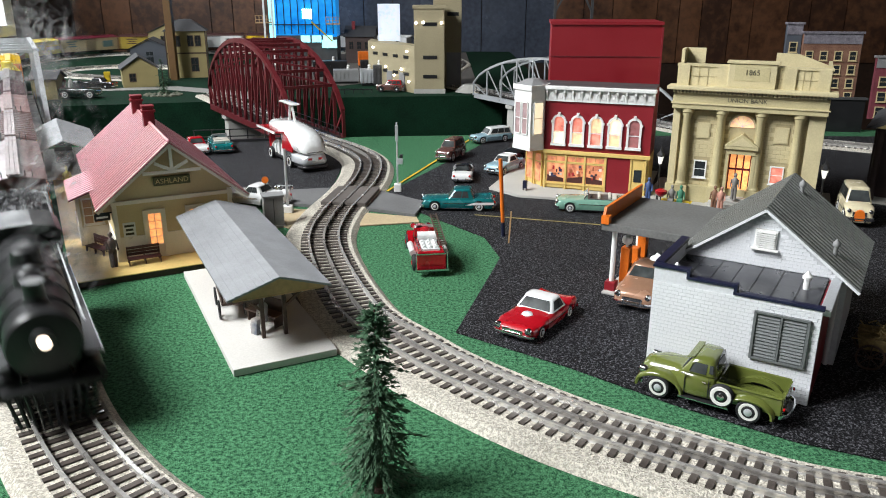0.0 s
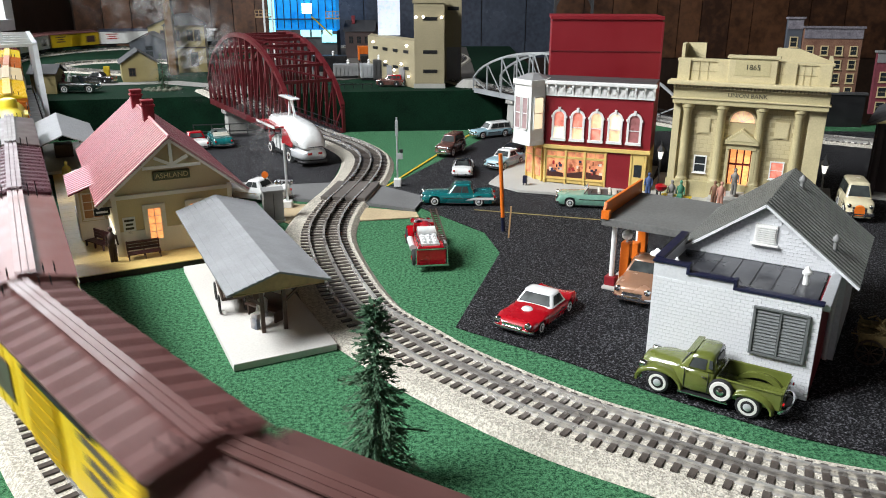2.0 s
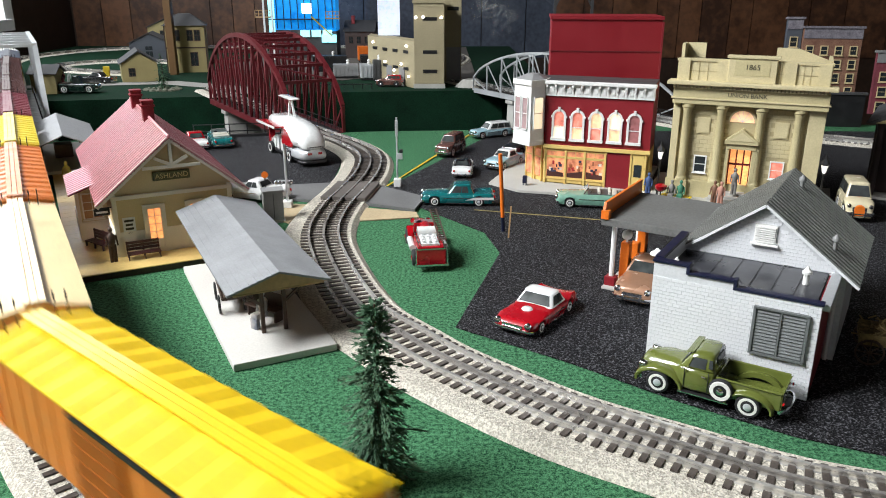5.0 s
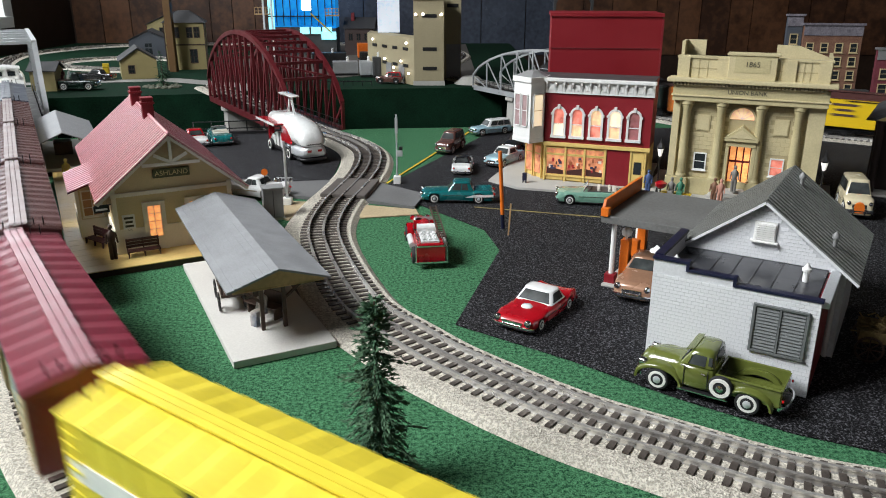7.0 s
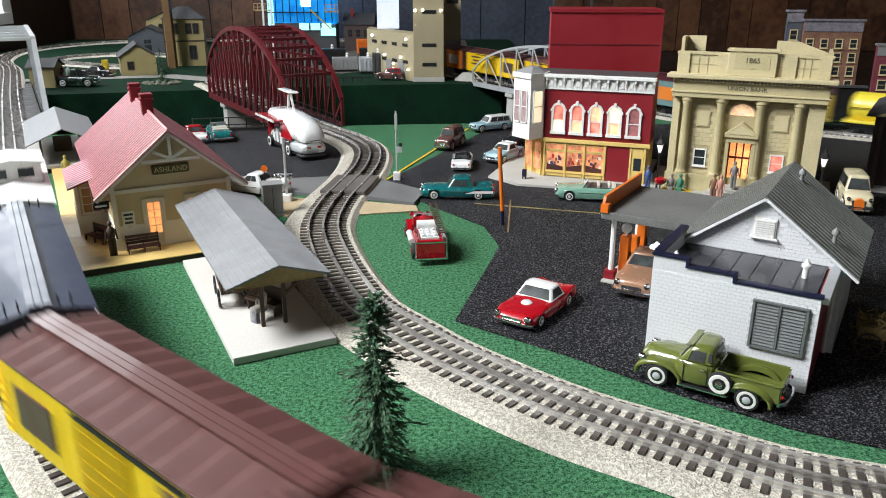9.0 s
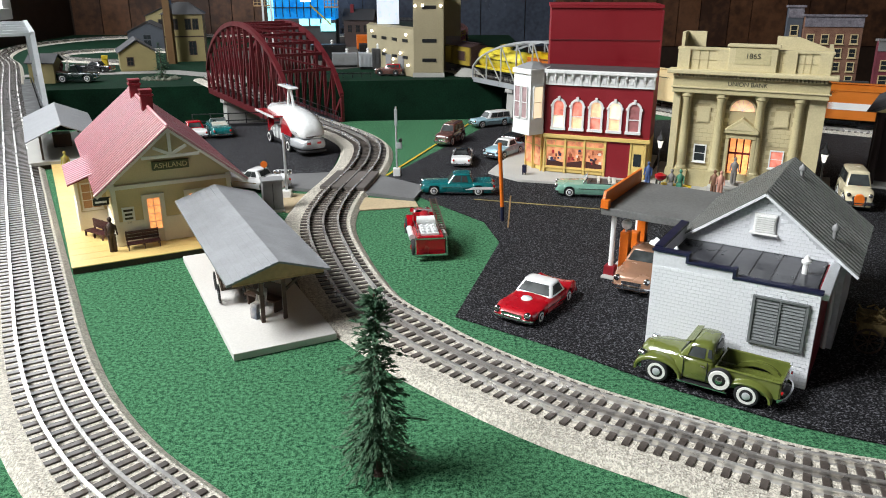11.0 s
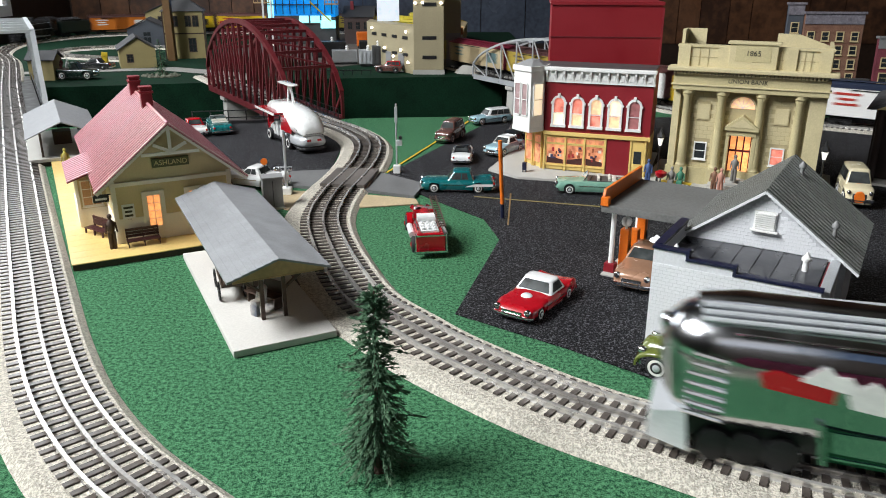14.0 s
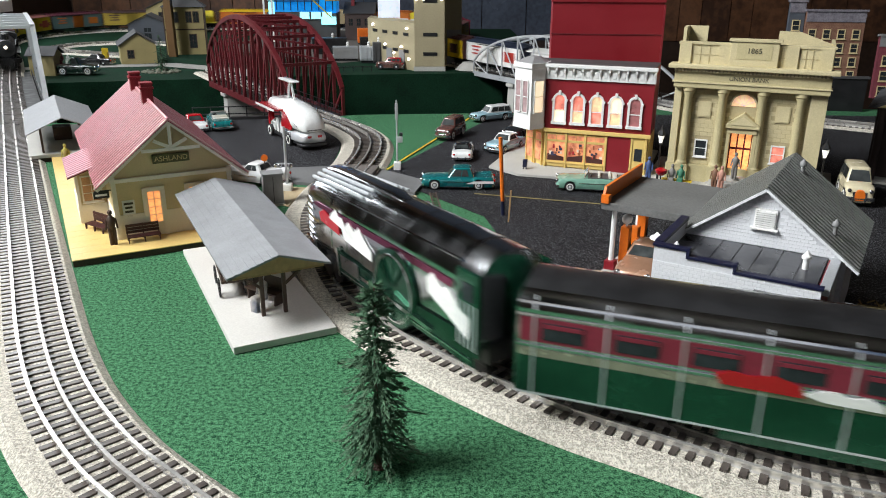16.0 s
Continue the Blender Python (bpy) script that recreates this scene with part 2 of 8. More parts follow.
def room():
    part("floor", sub(box, RX0 - .1, RY0 - .1, RZ0 - .1, RX1 + .1, RY1 + .1, RZ0), DARKGREY)
    part("ceiling", sub(box, RX0 - .1, RY0 - .1, RZ1, RX1 + .1, RY1 + .1, RZ1 + .08), CEIL)
    part("wall_east", sub(box, RX1, RY0, RZ0, RX1 + .1, RY1, RZ1), PANEL)
    part("wall_north", sub(box, RX0, RY1, RZ0, RX1, RY1 + .1, RZ1), PANEL)

    def pierced(name, a0, a1, w0, w1, z0, z1, at, thick, axis):
        bm = bmesh.new()
        for lo, hi, zl, zh in ((a0, w0, RZ0, RZ1), (w1, a1, RZ0, RZ1), (w0, w1, RZ0, z0), (w0, w1, z1, RZ1)):
            if axis == "x":
                box(bm, at - thick, lo, zl, at, hi, zh)
            else:
                box(bm, lo, at - thick, zl, hi, at, zh)
        part(name, bm, PANEL)
    bm = bmesh.new()
    for lo, hi, zl, zh in ((RY0, WY0, RZ0, RZ1), (WY0, WY1, RZ0, WZ0), (WY0, WY1, WZ1, RZ1), (WY1, 2.15, RZ0, RZ1), (2.15, 3.07, RZ0, .12), (2.15, 3.07, 1.5, RZ1), (3.07, RY1, RZ0, RZ1)):
        box(bm, RX0 - .1, lo, zl, RX0, hi, zh)
    part("wall_west", bm, PANEL)
    pierced("wall_south", RX0, RX1, -1.5, 0.3, 1.15, 2.05, RY0, 0.1, "y")
    for o in ("floor", "ceiling", "wall_east", "wall_north", "wall_west", "wall_south"):
        tagged(bpy.data.objects[o], kind="structure")


room()

# ---- the tables, the lines and the roads ----
OUTER = Line([(-1.30, 2.35), (-.985, 1.76), (-.598, 1.053), (-.458, .798), (-.368, .636), (-.305, .524), (-.252, .441), (-.200, .378), (-.156, .338), (-.085, .281), (-.008, .230), (.08, .177), (.20, .122), (.38, .08), (.60, .105), (.80, .22), (.92, .43),
              (.965, .70), (.955, .98), (.87, 1.24), (.72, 1.37), (.56, 1.45), (.45, 1.58), (.28, 1.85), (.12, 2.12), (-.05, 2.45), (.02, 2.70), (.06, 3.0), (-.02, 3.30), (-.25, 3.48), (-.65, 3.52),
              (-1.10, 3.50), (-1.45, 3.36), (-1.58, 3.02), (-1.49, 2.66)], closed=True)
INNER = Line([(.83, 1.18), (.845, .95), (.83, .70), (.76, .50), (.62, .375), (.45, .322), (.32, .328), (.2416, .3503), (.197, .367), (.143, .400), (.080, .441), (.007, .508), (-.029, .552), (-.064, .598), (-.087, .65), (-.112, .725), (-.131, .798), (-.137, .857), (-.134, .935),
              (-.126, .991), (-.118, 1.053), (-.113, 1.122), (-.116, 1.201), (-.131, 1.267), (-.17, 1.345), (-.236, 1.442), (-.379, 1.677), (-.52, 1.912), (-.62, 2.08)])


def near_table_edge():
    return [(-1.67, -.35), (1.6, -.35), (1.6, 1.56), (.42, 1.56), (.36, 1.5), (.2, 1.51), (-.15, 1.48), (-.45, 1.42), (-.72, 1.38), (-.76, 1.50), (-1.67, 1.50)]


def far_table_edge():
    return [(-1.67, 1.72), (-.75, 1.93), (-.25, 2.05), (.16, 2.1), (.3, 2.25), (.3, 3.61), (-1.67, 3.61)]


def tables():
    part("ground", sub(prism, near_table_edge(), -0.06, 0.0), GRASS)
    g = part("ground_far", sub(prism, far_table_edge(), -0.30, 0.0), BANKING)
    tagged(bpy.data.objects["ground"], kind="structure")
    tagged(g, kind="structure")


tables()


def track(name, line, s0, s1, label, right=.036, left=.036):
    """Roadbed, three rails, sleepers."""
    t = thing(name, pose(0, 0, 0), label, "track", kind="structure")
    over = lambda q: (q.x < -.7 and 1.5 < q.y < 1.96) or (q.x > .1 and 1.57 < q.y < 2.12) or (-.54 < q.x < -.2 and 1.45 < q.y < 2.01)
    runs, k = [], s0
    while k < s1:
        if not over(line.at(k)):
            if runs and abs(runs[-1][1] - k) < .0101:
                runs[-1][1] = min(k + .01, s1)
            else:
                runs.append([k, min(k + .01, s1)])
        k += .01
    for a, b in runs:
        part("roadbed", sub(ribbon, line, a, b, [(-left, .0005), (right, .0005), (right - .006, .0054), (-left + .006, .0054)]), BALLAST, t)
    rail = [(-.0010, .0055), (.0010, .0055), (.0005, .0065), (.0005, .0085), (.0012, .0092), (.0012, .0105), (-.0012, .0105), (-.0012, .0092), (-.0005, .0085), (-.0005, .0065)]
    for off, m in ((-.0163, RAIL), (0, RAILDARK), (.0163, RAIL)):
        part("rail", sub(ribbon, line, s0, s1, [(a + off, u) for a, u in rail], 0.01), m, t)
    bm, first, made, pitch = bmesh.new(), None, 0, .0097
    for i in range(int((s1 - s0) / pitch)):
        s = s0 + (i + .5) * pitch
        p, d = line.at(s), line.dir(s)
        m = Matrix.Translation(p) @ Matrix.Rotation(math.atan2(d.y, d.x), 4, "Z")
        if p.y < 1.3 and p.x < .4 and made < 300:
            if first is None:
                o = first = part("sleeper", sub(box, -.0021, -.0255, .004, .0021, .0255, .0066), TIE, t)
            else:
                o = new("sleeper", first.data)
                o.parent = t
            o.matrix_local = m
            made += 1
        else:
            box(bm, -.0021, -.0255, .004, .0021, .0255, .0066, m=m)
    part("far_sleepers", bm, TIE, t, "dark brown sleepers")["kind"] = "stuff"
    return t


track("outer_track", OUTER, 0, OUTER.length - .001, "three-rail toy railway line on pale grit roadbed", .042, .034)
track("inner_track", INNER, 0, INNER.length, "three-rail toy railway line curving to the red bridge", .036, .047)


def slab(name, outline, z, material, label, lift=0.0006):
    o = part(name, sub(prism, outline, z, z + lift), material)
    return tagged(o, label, name.replace("_", " "), kind="structure")


slab("road_lot", [(.3, .385), (.223, .420), (.162, .463), (.093, .522), (.010, .583), (.060, .77), (.047, .84), (-.02, .93), (-.06, .99), (-.09, 1.02), (.10, 1.47), (.55, 1.49), (1.55, 1.45), (1.55, .5), (.6, .36)], .0006, ASPHALT, "black granular asphalt sheet with cut edges")
slab("road_yard", [(-.16, .985), (-.30, 1.05), (-.50, 1.27), (-.56, 1.395), (-.42, 1.42), (-.26, 1.44), (-.165, 1.27), (-.16, 1.05)], .0006, ASPHALT, "black granular asphalt yard beside the line")


# ---- surfaces of the buildings ----
LAMPGLOW = mat("lit amber pane", (1.0, 0.36, 0.12), 0.4, vary=0.25, grain=300, blotch=90, emit=1.1)
PINKGLOW = mat("lit rose curtain pane", (0.80, 0.22, 0.16), 0.35, vary=0.4, grain=120, blotch=60, emit=0.55)
WARMGLOW = mat("lit pale pane", (1.0, 0.52, 0.30), 0.4, vary=0.3, grain=120, blotch=50, emit=0.75)
LANTERN = mat("softly lit lantern glass", (0.95, 0.9, 0.82), 0.4, vary=0.1, emit=0.9)
LAMPWHITE = mat("lit lamp glass", (1.0, 0.93, 0.82), 0.4, vary=0.05, emit=5.0)
ORIELPANE = mat("grey mauve curtained pane", (0.36, 0.25, 0.25), 0.2, vary=0.25, grain=90, blotch=40)
PALEGLOW = mat("lit cream pane", (1.0, 0.74, 0.50), 0.4, vary=0.15, grain=60, blotch=30, emit=0.95)
DULLROSE = mat("dim mauve curtain pane", (0.34, 0.13, 0.13), 0.3, vary=0.25, grain=120, blotch=60, emit=0.12)
SHOPGLOW = mat("lit shop interior", (0.95, 0.42, 0.20), 0.3, grain=90, blotch=45, colour2=(0.34, 0.09, 0.06), emit=0.42, hard=.3)
TRIMYELLOW = mat("pale yellow trim", (0.72, 0.52, 0.17), 0.5, vary=0.08)
SIGNGREEN = mat("dark olive sign board", (0.10, 0.095, 0.03), 0.5, vary=0.2)
GOLDLETTER = mat("gold lettering", (0.62, 0.50, 0.22), 0.5, vary=0.1)
DARKLETTER = mat("dark lettering", (0.05, 0.045, 0.03), 0.6, vary=0.1)
CHIMNEY = mat("dark red chimney", (0.20, 0.012, 0.02), 0.5, vary=0.2)
SLATE = mat("dark flat roof sheet", (0.035, 0.036, 0.042), 0.3, vary=0.3, grain=200, blotch=40, coat=0.2)
SHUTTER = mat("grey louvre", (0.13, 0.14, 0.14), 0.5, vary=0.15)
UNDERWOOD = mat("pale brown soffit timber", (0.45, 0.28, 0.13), 0.6, vary=0.15, grain=300)


def lettering(text, size, m, material, parent, name="lettering", depth=0.0003):
    """Raised letters in the built-in font, as a mesh under the parent."""
    cu = bpy.data.curves.new(name, "FONT")
    cu.body, cu.size, cu.extrude, cu.align_x, cu.align_y = text, size, depth, "CENTER", "CENTER"
    tmp = bpy.data.objects.new(name, cu)
    scene.collection.objects.link(tmp)
    bpy.context.view_layer.update()
    me = bpy.data.meshes.new_from_object(tmp)
    bpy.data.objects.remove(tmp)
    me.materials.append(material)
    me.transform(m)
    ob = new(name, me)
    ob.parent = parent
    return tagged(ob, "raised letters")


def window(parent, x0, x1, z0, z1, y, panes=(1, 2), frame_m=None, pane_m=None, w=0.0015, proud=0.0012, sill=True):
    """A framed window on a wall that faces -y, with glazing bars and a pane each."""
    frame_m, pane_m = frame_m or WHITE, pane_m or GLASSDARK
    bm = bmesh.new()
    box(bm, x0 - w, y - proud, z0 - w, x0, y + .001, z1 + w)
    box(bm, x1, y - proud, z0 - w, x1 + w, y + .001, z1 + w)
    box(bm, x0, y - proud, z0 - w, x1, y + .001, z0)
    box(bm, x0, y - proud, z1, x1, y + .001, z1 + w)
    nx, nz = panes
    bw = w * .45
    for i in range(1, nx):
        x = x0 + (x1 - x0) * i / nx
        box(bm, x - bw / 2, y - proud * .8, z0, x + bw / 2, y + .001, z1)
    for i in range(1, nz):
        z = z0 + (z1 - z0) * i / nz
        box(bm, x0, y - proud * .7, z - bw / 2, x1, y + .001, z + bw / 2)
    win = part("window", bm, frame_m, parent)
    for i in range(nx):
        for j in range(nz):
            a, b = x0 + (x1 - x0) * i / nx, x0 + (x1 - x0) * (i + 1) / nx
            c, d = z0 + (z1 - z0) * j / nz, z0 + (z1 - z0) * (j + 1) / nz
            part("pane", sub(box, a + .0001, y - .0004, c + .0001, b - .0001, y + .0004, d - .0001), pane_m, win)
    if sill:
        part("sill", sub(box, x0 - w * 1.6, y - proud * 2, z0 - w * 1.7, x1 + w * 1.6, y + .001, z0 - w * 1.02), frame_m, win)
    return win


def bricks(parent, x0, x1, z0, z1, bw, bh, material, skip=lambda x, z: False, proud=0.0004, limit=300, y=0.0, joint=0.0004, name="brick"):
    """Running-bond pieces on a wall that faces -y; the first are parts, the rest one joined part."""
    me, half = [None], [None]
    made, rest = 0, bmesh.new()
    rows = int((z1 - z0) / bh)
    for r in range(rows):
        z = z0 + r * bh
        x = x0 - (bw / 2 if r % 2 else 0)
        while x < x1 - 1e-6:
            a, b = max(x, x0), min(x + bw, x1)
            if b - a > bw * .3 and not skip((a + b) / 2, z + bh / 2):
                if made < limit and abs((b - a) - bw) < 1e-6:
                    if made == 0:
                        first = part(name, sub(box, joint / 2, -proud, joint / 2, bw - joint / 2, .0003, bh - joint / 2), material, parent)
                        o = first
                    else:
                        o = new(name, first.data)
                        o.parent = parent
                    o.location = (a, y, z)
                    made += 1
                else:
                    box(rest, a + joint / 2, y - proud, z + joint / 2, b - joint / 2, y + .0003, z + bh - joint / 2)
            x += bw
    if rest.verts:
        part("brickwork", rest, material, parent)["kind"] = "stuff"
    else:
        rest.free()


def gable_roof(bm, x0, x1, xr, y0, y1, ze, zr, thick):
    """A pitched roof as two slabs joined at the ridge."""
    prism(bm, [(x0, ze), (xr, zr), (x1, ze), (x1, ze - thick), (xr, zr - thick), (x0, ze - thick)], y0, y1, "y")
    return bm


def ribs(bm, a, b, c, n, w, h, round_=False):
    """Raised ribs on a slope: each from the line a..c downwards by the way a->b."""
    a, b, c = Vector(a), Vector(b), Vector(c)
    for i in range(n + 1):
        o = (c - a) * (i / n)
        if round_:
            tube(bm, a + o, b + o, w / 2, n=8)
        else:
            bar(bm, a + o, b + o, w, h)
    return bm


def figure(m, h, material, label, seated=False, group="tiny painted figures"):
    """A tiny painted figure, one plain shape."""
    bm = bmesh.new()
    if seated:
        box(bm, -.10 * h, -.30 * h, .22 * h, .10 * h, .05 * h, .36 * h, bevel=.02 * h)
        box(bm, -.10 * h, -.32 * h, 0, .10 * h, -.20 * h, .26 * h, bevel=.02 * h)
        z = .30 * h
    else:
        tube(bm, (-.05 * h, 0, 0), (-.05 * h, 0, .5 * h), .05 * h, .06 * h, 8)
        tube(bm, (.05 * h, 0, 0), (.05 * h, 0, .5 * h), .05 * h, .06 * h, 8)
        z = .46 * h
    lathe(bm, [(.07 * h, z), (.10 * h, z + .1 * h), (.12 * h, z + .3 * h), (.05 * h, z + .38 * h), (.035 * h, z + .41 * h), (.06 * h, z + .45 * h), (.06 * h, z + .51 * h), (.02 * h, z + .55 * h)], 10)
    for s in (-1, 1):
        tube(bm, (s * .12 * h, 0, z + .3 * h), (s * .15 * h, -.06 * h, z + .02 * h), .032 * h, .026 * h, 6)
    o = part("figurine", bm, material, None, smooth=50)
    o.matrix_world = m
    return tagged(o, label, "figurine", group)


# ---- depot ----
DARKBENCH = mat("dark brown bench paint", (.055, .016, .016), .4, vary=.2)


def depot():
    at = pose(-.334, .7371, 0, 0, 0, 27.8)
    deck = thing("station_deck", at, "tan boarded station platform with a dark edge", "platform")
    part("edge", sub(box, -.043, -.043, .0004, .16, .44, .0062), BROWNWOOD, deck, "dark brown edge")
    n = 26
    for i in range(n):
        y = -.0435 + (.484) * i / n
        part("plank", sub(box, -.0435, y + .0002, .0062, .1605, y + .484 / n - .0001, .0072), WOODFLOOR, deck)
    d = thing("depot", at, "cream and white toy station building with dusty red ribbed roof", "building")
    Z = .0072
    X0, X1, D, XR, ZR, ZE = .003, .121, .262, .062, .1280, .0662
    wall = part("wall", sub(prism, [(X0, Z), (X1, Z), (X1, ZE + .008), (XR, ZR - .003), (X0, ZE + .008)], 0, D, "y"), CREAM, d)
    # lower white skirting boards and corner trim
    part("skirting", sub(box, X0 - .0008, -.0012, Z, X1 + .0008, .0, Z + .0255), TRIMCREAM, d, "white boarded skirting")
    part("skirting", sub(box, X0 - .0012, 0, Z, X0, D, Z + .0255), TRIMCREAM, d, "white boarded skirting")
    for x in (X0 - .0005, X1 - .004):
        part("corner_board", sub(box, x, -.0018, Z, x + .0045, .0, ZE + .006), TRIMCREAM, d)
    part("belt_board", sub(box, X0 - .001, -.0024, .0665, X1 + .001, 0, .0705), TRIMCREAM, d)
    # door, side window, notice
    def door(x0, x1, lit):
        bm = bmesh.new()
        for a, b, c, e in ((x0 - .004, x0, Z, .0585), (x1, x1 + .004, Z, .0585), (x0, x1, .055, .0585)):
            box(bm, a, -.0026, c, b, 0, e)
        dd = part("door", bm, TRIMCREAM, d, "white framed door with glowing panes")
        part("door_leaf", sub(box, x0, -.001, Z, x1, .0004, .055), TRIMCREAM, dd)
        for i in range(2):
            for j in range(4):
                a, c = x0 + .0012 + i * (x1 - x0 - .0012) / 2, .0215 + j * .0083
                part("pane", sub(box, a, -.0016, c, a + (x1 - x0) / 2 - .0016, -.0006, c + .0074), lit, dd)
    door(.0345, .0485, LAMPGLOW)
    door(.0765, .0905, LAMPGLOW)
    notice = part("notice", sub(box, .0105, -.0008, .0265, .0225, .0002, .0475), WHITE, d, "pale notice board")
    for i, w in enumerate((.009, .007, .008, .0045)):
        part("text_bar", sub(box, .0165 - w / 2, -.0012, .043 - i * .0042, .0165 + w / 2, -.0007, .0452 - i * .0042), DARKLETTER, notice)
    s = part("name_board", sub(box, .0445, -.0038, .0825, .0805, 0, .0915, bevel=.0006), SIGNGREEN, d, "dark olive sign with gold letters")
    lettering("ASHLAND", .0072, Matrix.Translation((.0625, -.004, .087)) @ Matrix.Rotation(radians(90), 4, "X"), GOLDLETTER, s)
    # gable truss
    bm = bmesh.new()
    y = -.014
    sl = (ZR - ZE) / (XR + .0125)
    bar(bm, (-.0125, y, ZE - .0015), (XR, y, ZR - .0015), .002, .005)
    bar(bm, (.1365, y, ZE - .0015), (XR, y, ZR - .0015), .002, .005)
    bar(bm, (XR, y, ZR - .003), (XR, y, .098), .003, .002)
    bar(bm, (.034, y, .0985), (.09, y, .0985), .002, .003)
    bar(bm, (XR, y, .1), (.046, y, .108), .002, .003)
    bar(bm, (XR, y, .1), (.078, y, .108), .002, .003)
    part("gable_truss", bm, TRIMCREAM, d)
    roof = part("roof", sub(gable_roof, -.0125, .1365, XR, -.015, .285, ZE, ZR, .0016), ROOFRED, d)
    part("rib", sub(ribs, (XR, -.0145, ZR + .0004), (-.0125, -.0145, ZE + .0004), (XR, .2845, ZR + .0004), 34, .0036, .0012), ROOFPINK, roof, smooth=60)
    part("rib", sub(ribs, (XR, -.0145, ZR + .0004), (.1365, -.0145, ZE + .0004), (XR, .2845, ZR + .0004), 34, .0036, .0012), ROOFPINK, roof, smooth=60)
    part("ridge_cap", sub(tube, (XR, -.0152, ZR + .0006), (XR, .2852, ZR + .0006), .0016), ROOFPINK, roof)
    for y0 in (.115, .215):
        ch = part("chimney", sub(box, XR - .006, y0, ZR - .008, XR + .006, y0 + .012, ZR + .017, bevel=.0004), CHIMNEY, d)
        part("cap", sub(box, XR - .0075, y0 - .0015, ZR + .012, XR + .0075, y0 + .0135, ZR + .0145, bevel=.0005), CHIMNEY, ch)
        part("cap", sub(box, XR - .0068, y0 - .0008, ZR + .017, XR + .0068, y0 + .0128, ZR + .0195, bevel=.0005), CHIMNEY, ch)
    # the bay
    bay = part("bay", sub(prism, [(-.026, Z), (X0, Z), (X0, .071), (-.026, .0605)], .076, .15, 'y'), CREAM, d)
    part("bay_skirting", sub(box, -.0272, .0748, Z, X0, .1512, Z + .02), TRIMCREAM, bay)
    part("bay_roof", sub(prism, [(-.034, .0605), (.006, .0745), (.006, .073), (-.034, .059)], .066, .16, "y"), ROOFRED, bay)
    part("rib", sub(ribs, (.006, .0665, .0752), (-.034, .0665, .0612), (.006, .1595, .0752), 11, .0040, .0012), ROOFPINK, bay, smooth=60)
    window(bay, -.0205, -.003, .031, .0575, .076, (2, 3), TRIMCREAM, mat('dull amber pane', (.5, .27, .14), .2, vary=.2, coat=.4))
    part("post", sub(bar, (-.0255, .0752, Z), (-.0255, .0752, .060), .003, .003), TRIMCREAM, bay)
    # lamp sign, bench, trunk
    b = thing("station_bench", at @ pose(.026, -.008, .0072), "dark brown slatted bench on the station platform", "bench", "benches")
    for i in range(3):
        part("seat_slat", sub(box, -.016, -.0105 + i * .0035, .0055, .016, -.0075 + i * .0035, .0065), DARKBENCH, b)
        part("back_slat", sub(box, -.016, .0005, .0075 + i * .0033, .016, .0015, .0102 + i * .0033), DARKBENCH, b)
    for x in (-.0155, 0, .0145):
        part("leg", sub(prism, [(-.0105, 0), (-.009, 0), (-.008, .0055), (.0005, .0055), (.0005, 0), (.002, 0), (.0022, .017), (.001, .017), (.0003, .0065), (-.0105, .0065)], x, x + .001, "x"), DARKBENCH, b)
    copy_thing(b, at @ pose(-.008, .045, .0072, 0, 0, -62))
    figure(at @ pose(-.003, -.013, .0072), .036, BROWNWOOD, "tiny painted figure standing beside the station bench")
    sg = thing("hanging_sign", at @ pose(-.006, .012, .0495), "small black hanging sign on a bracket at the station", "sign")
    part("board", sub(box, -.008, -.0008, 0, .007, .0008, .007, bevel=.0003), BLACK, sg)
    part("text_bar", sub(box, -.006, -.0011, .0025, .005, -.0007, .0045), WHITE, sg)
    part("bracket", sub(bar, (-.007, 0, .0075), (.0095, 0, .0075), .001, .001), BLACK, sg)


depot()


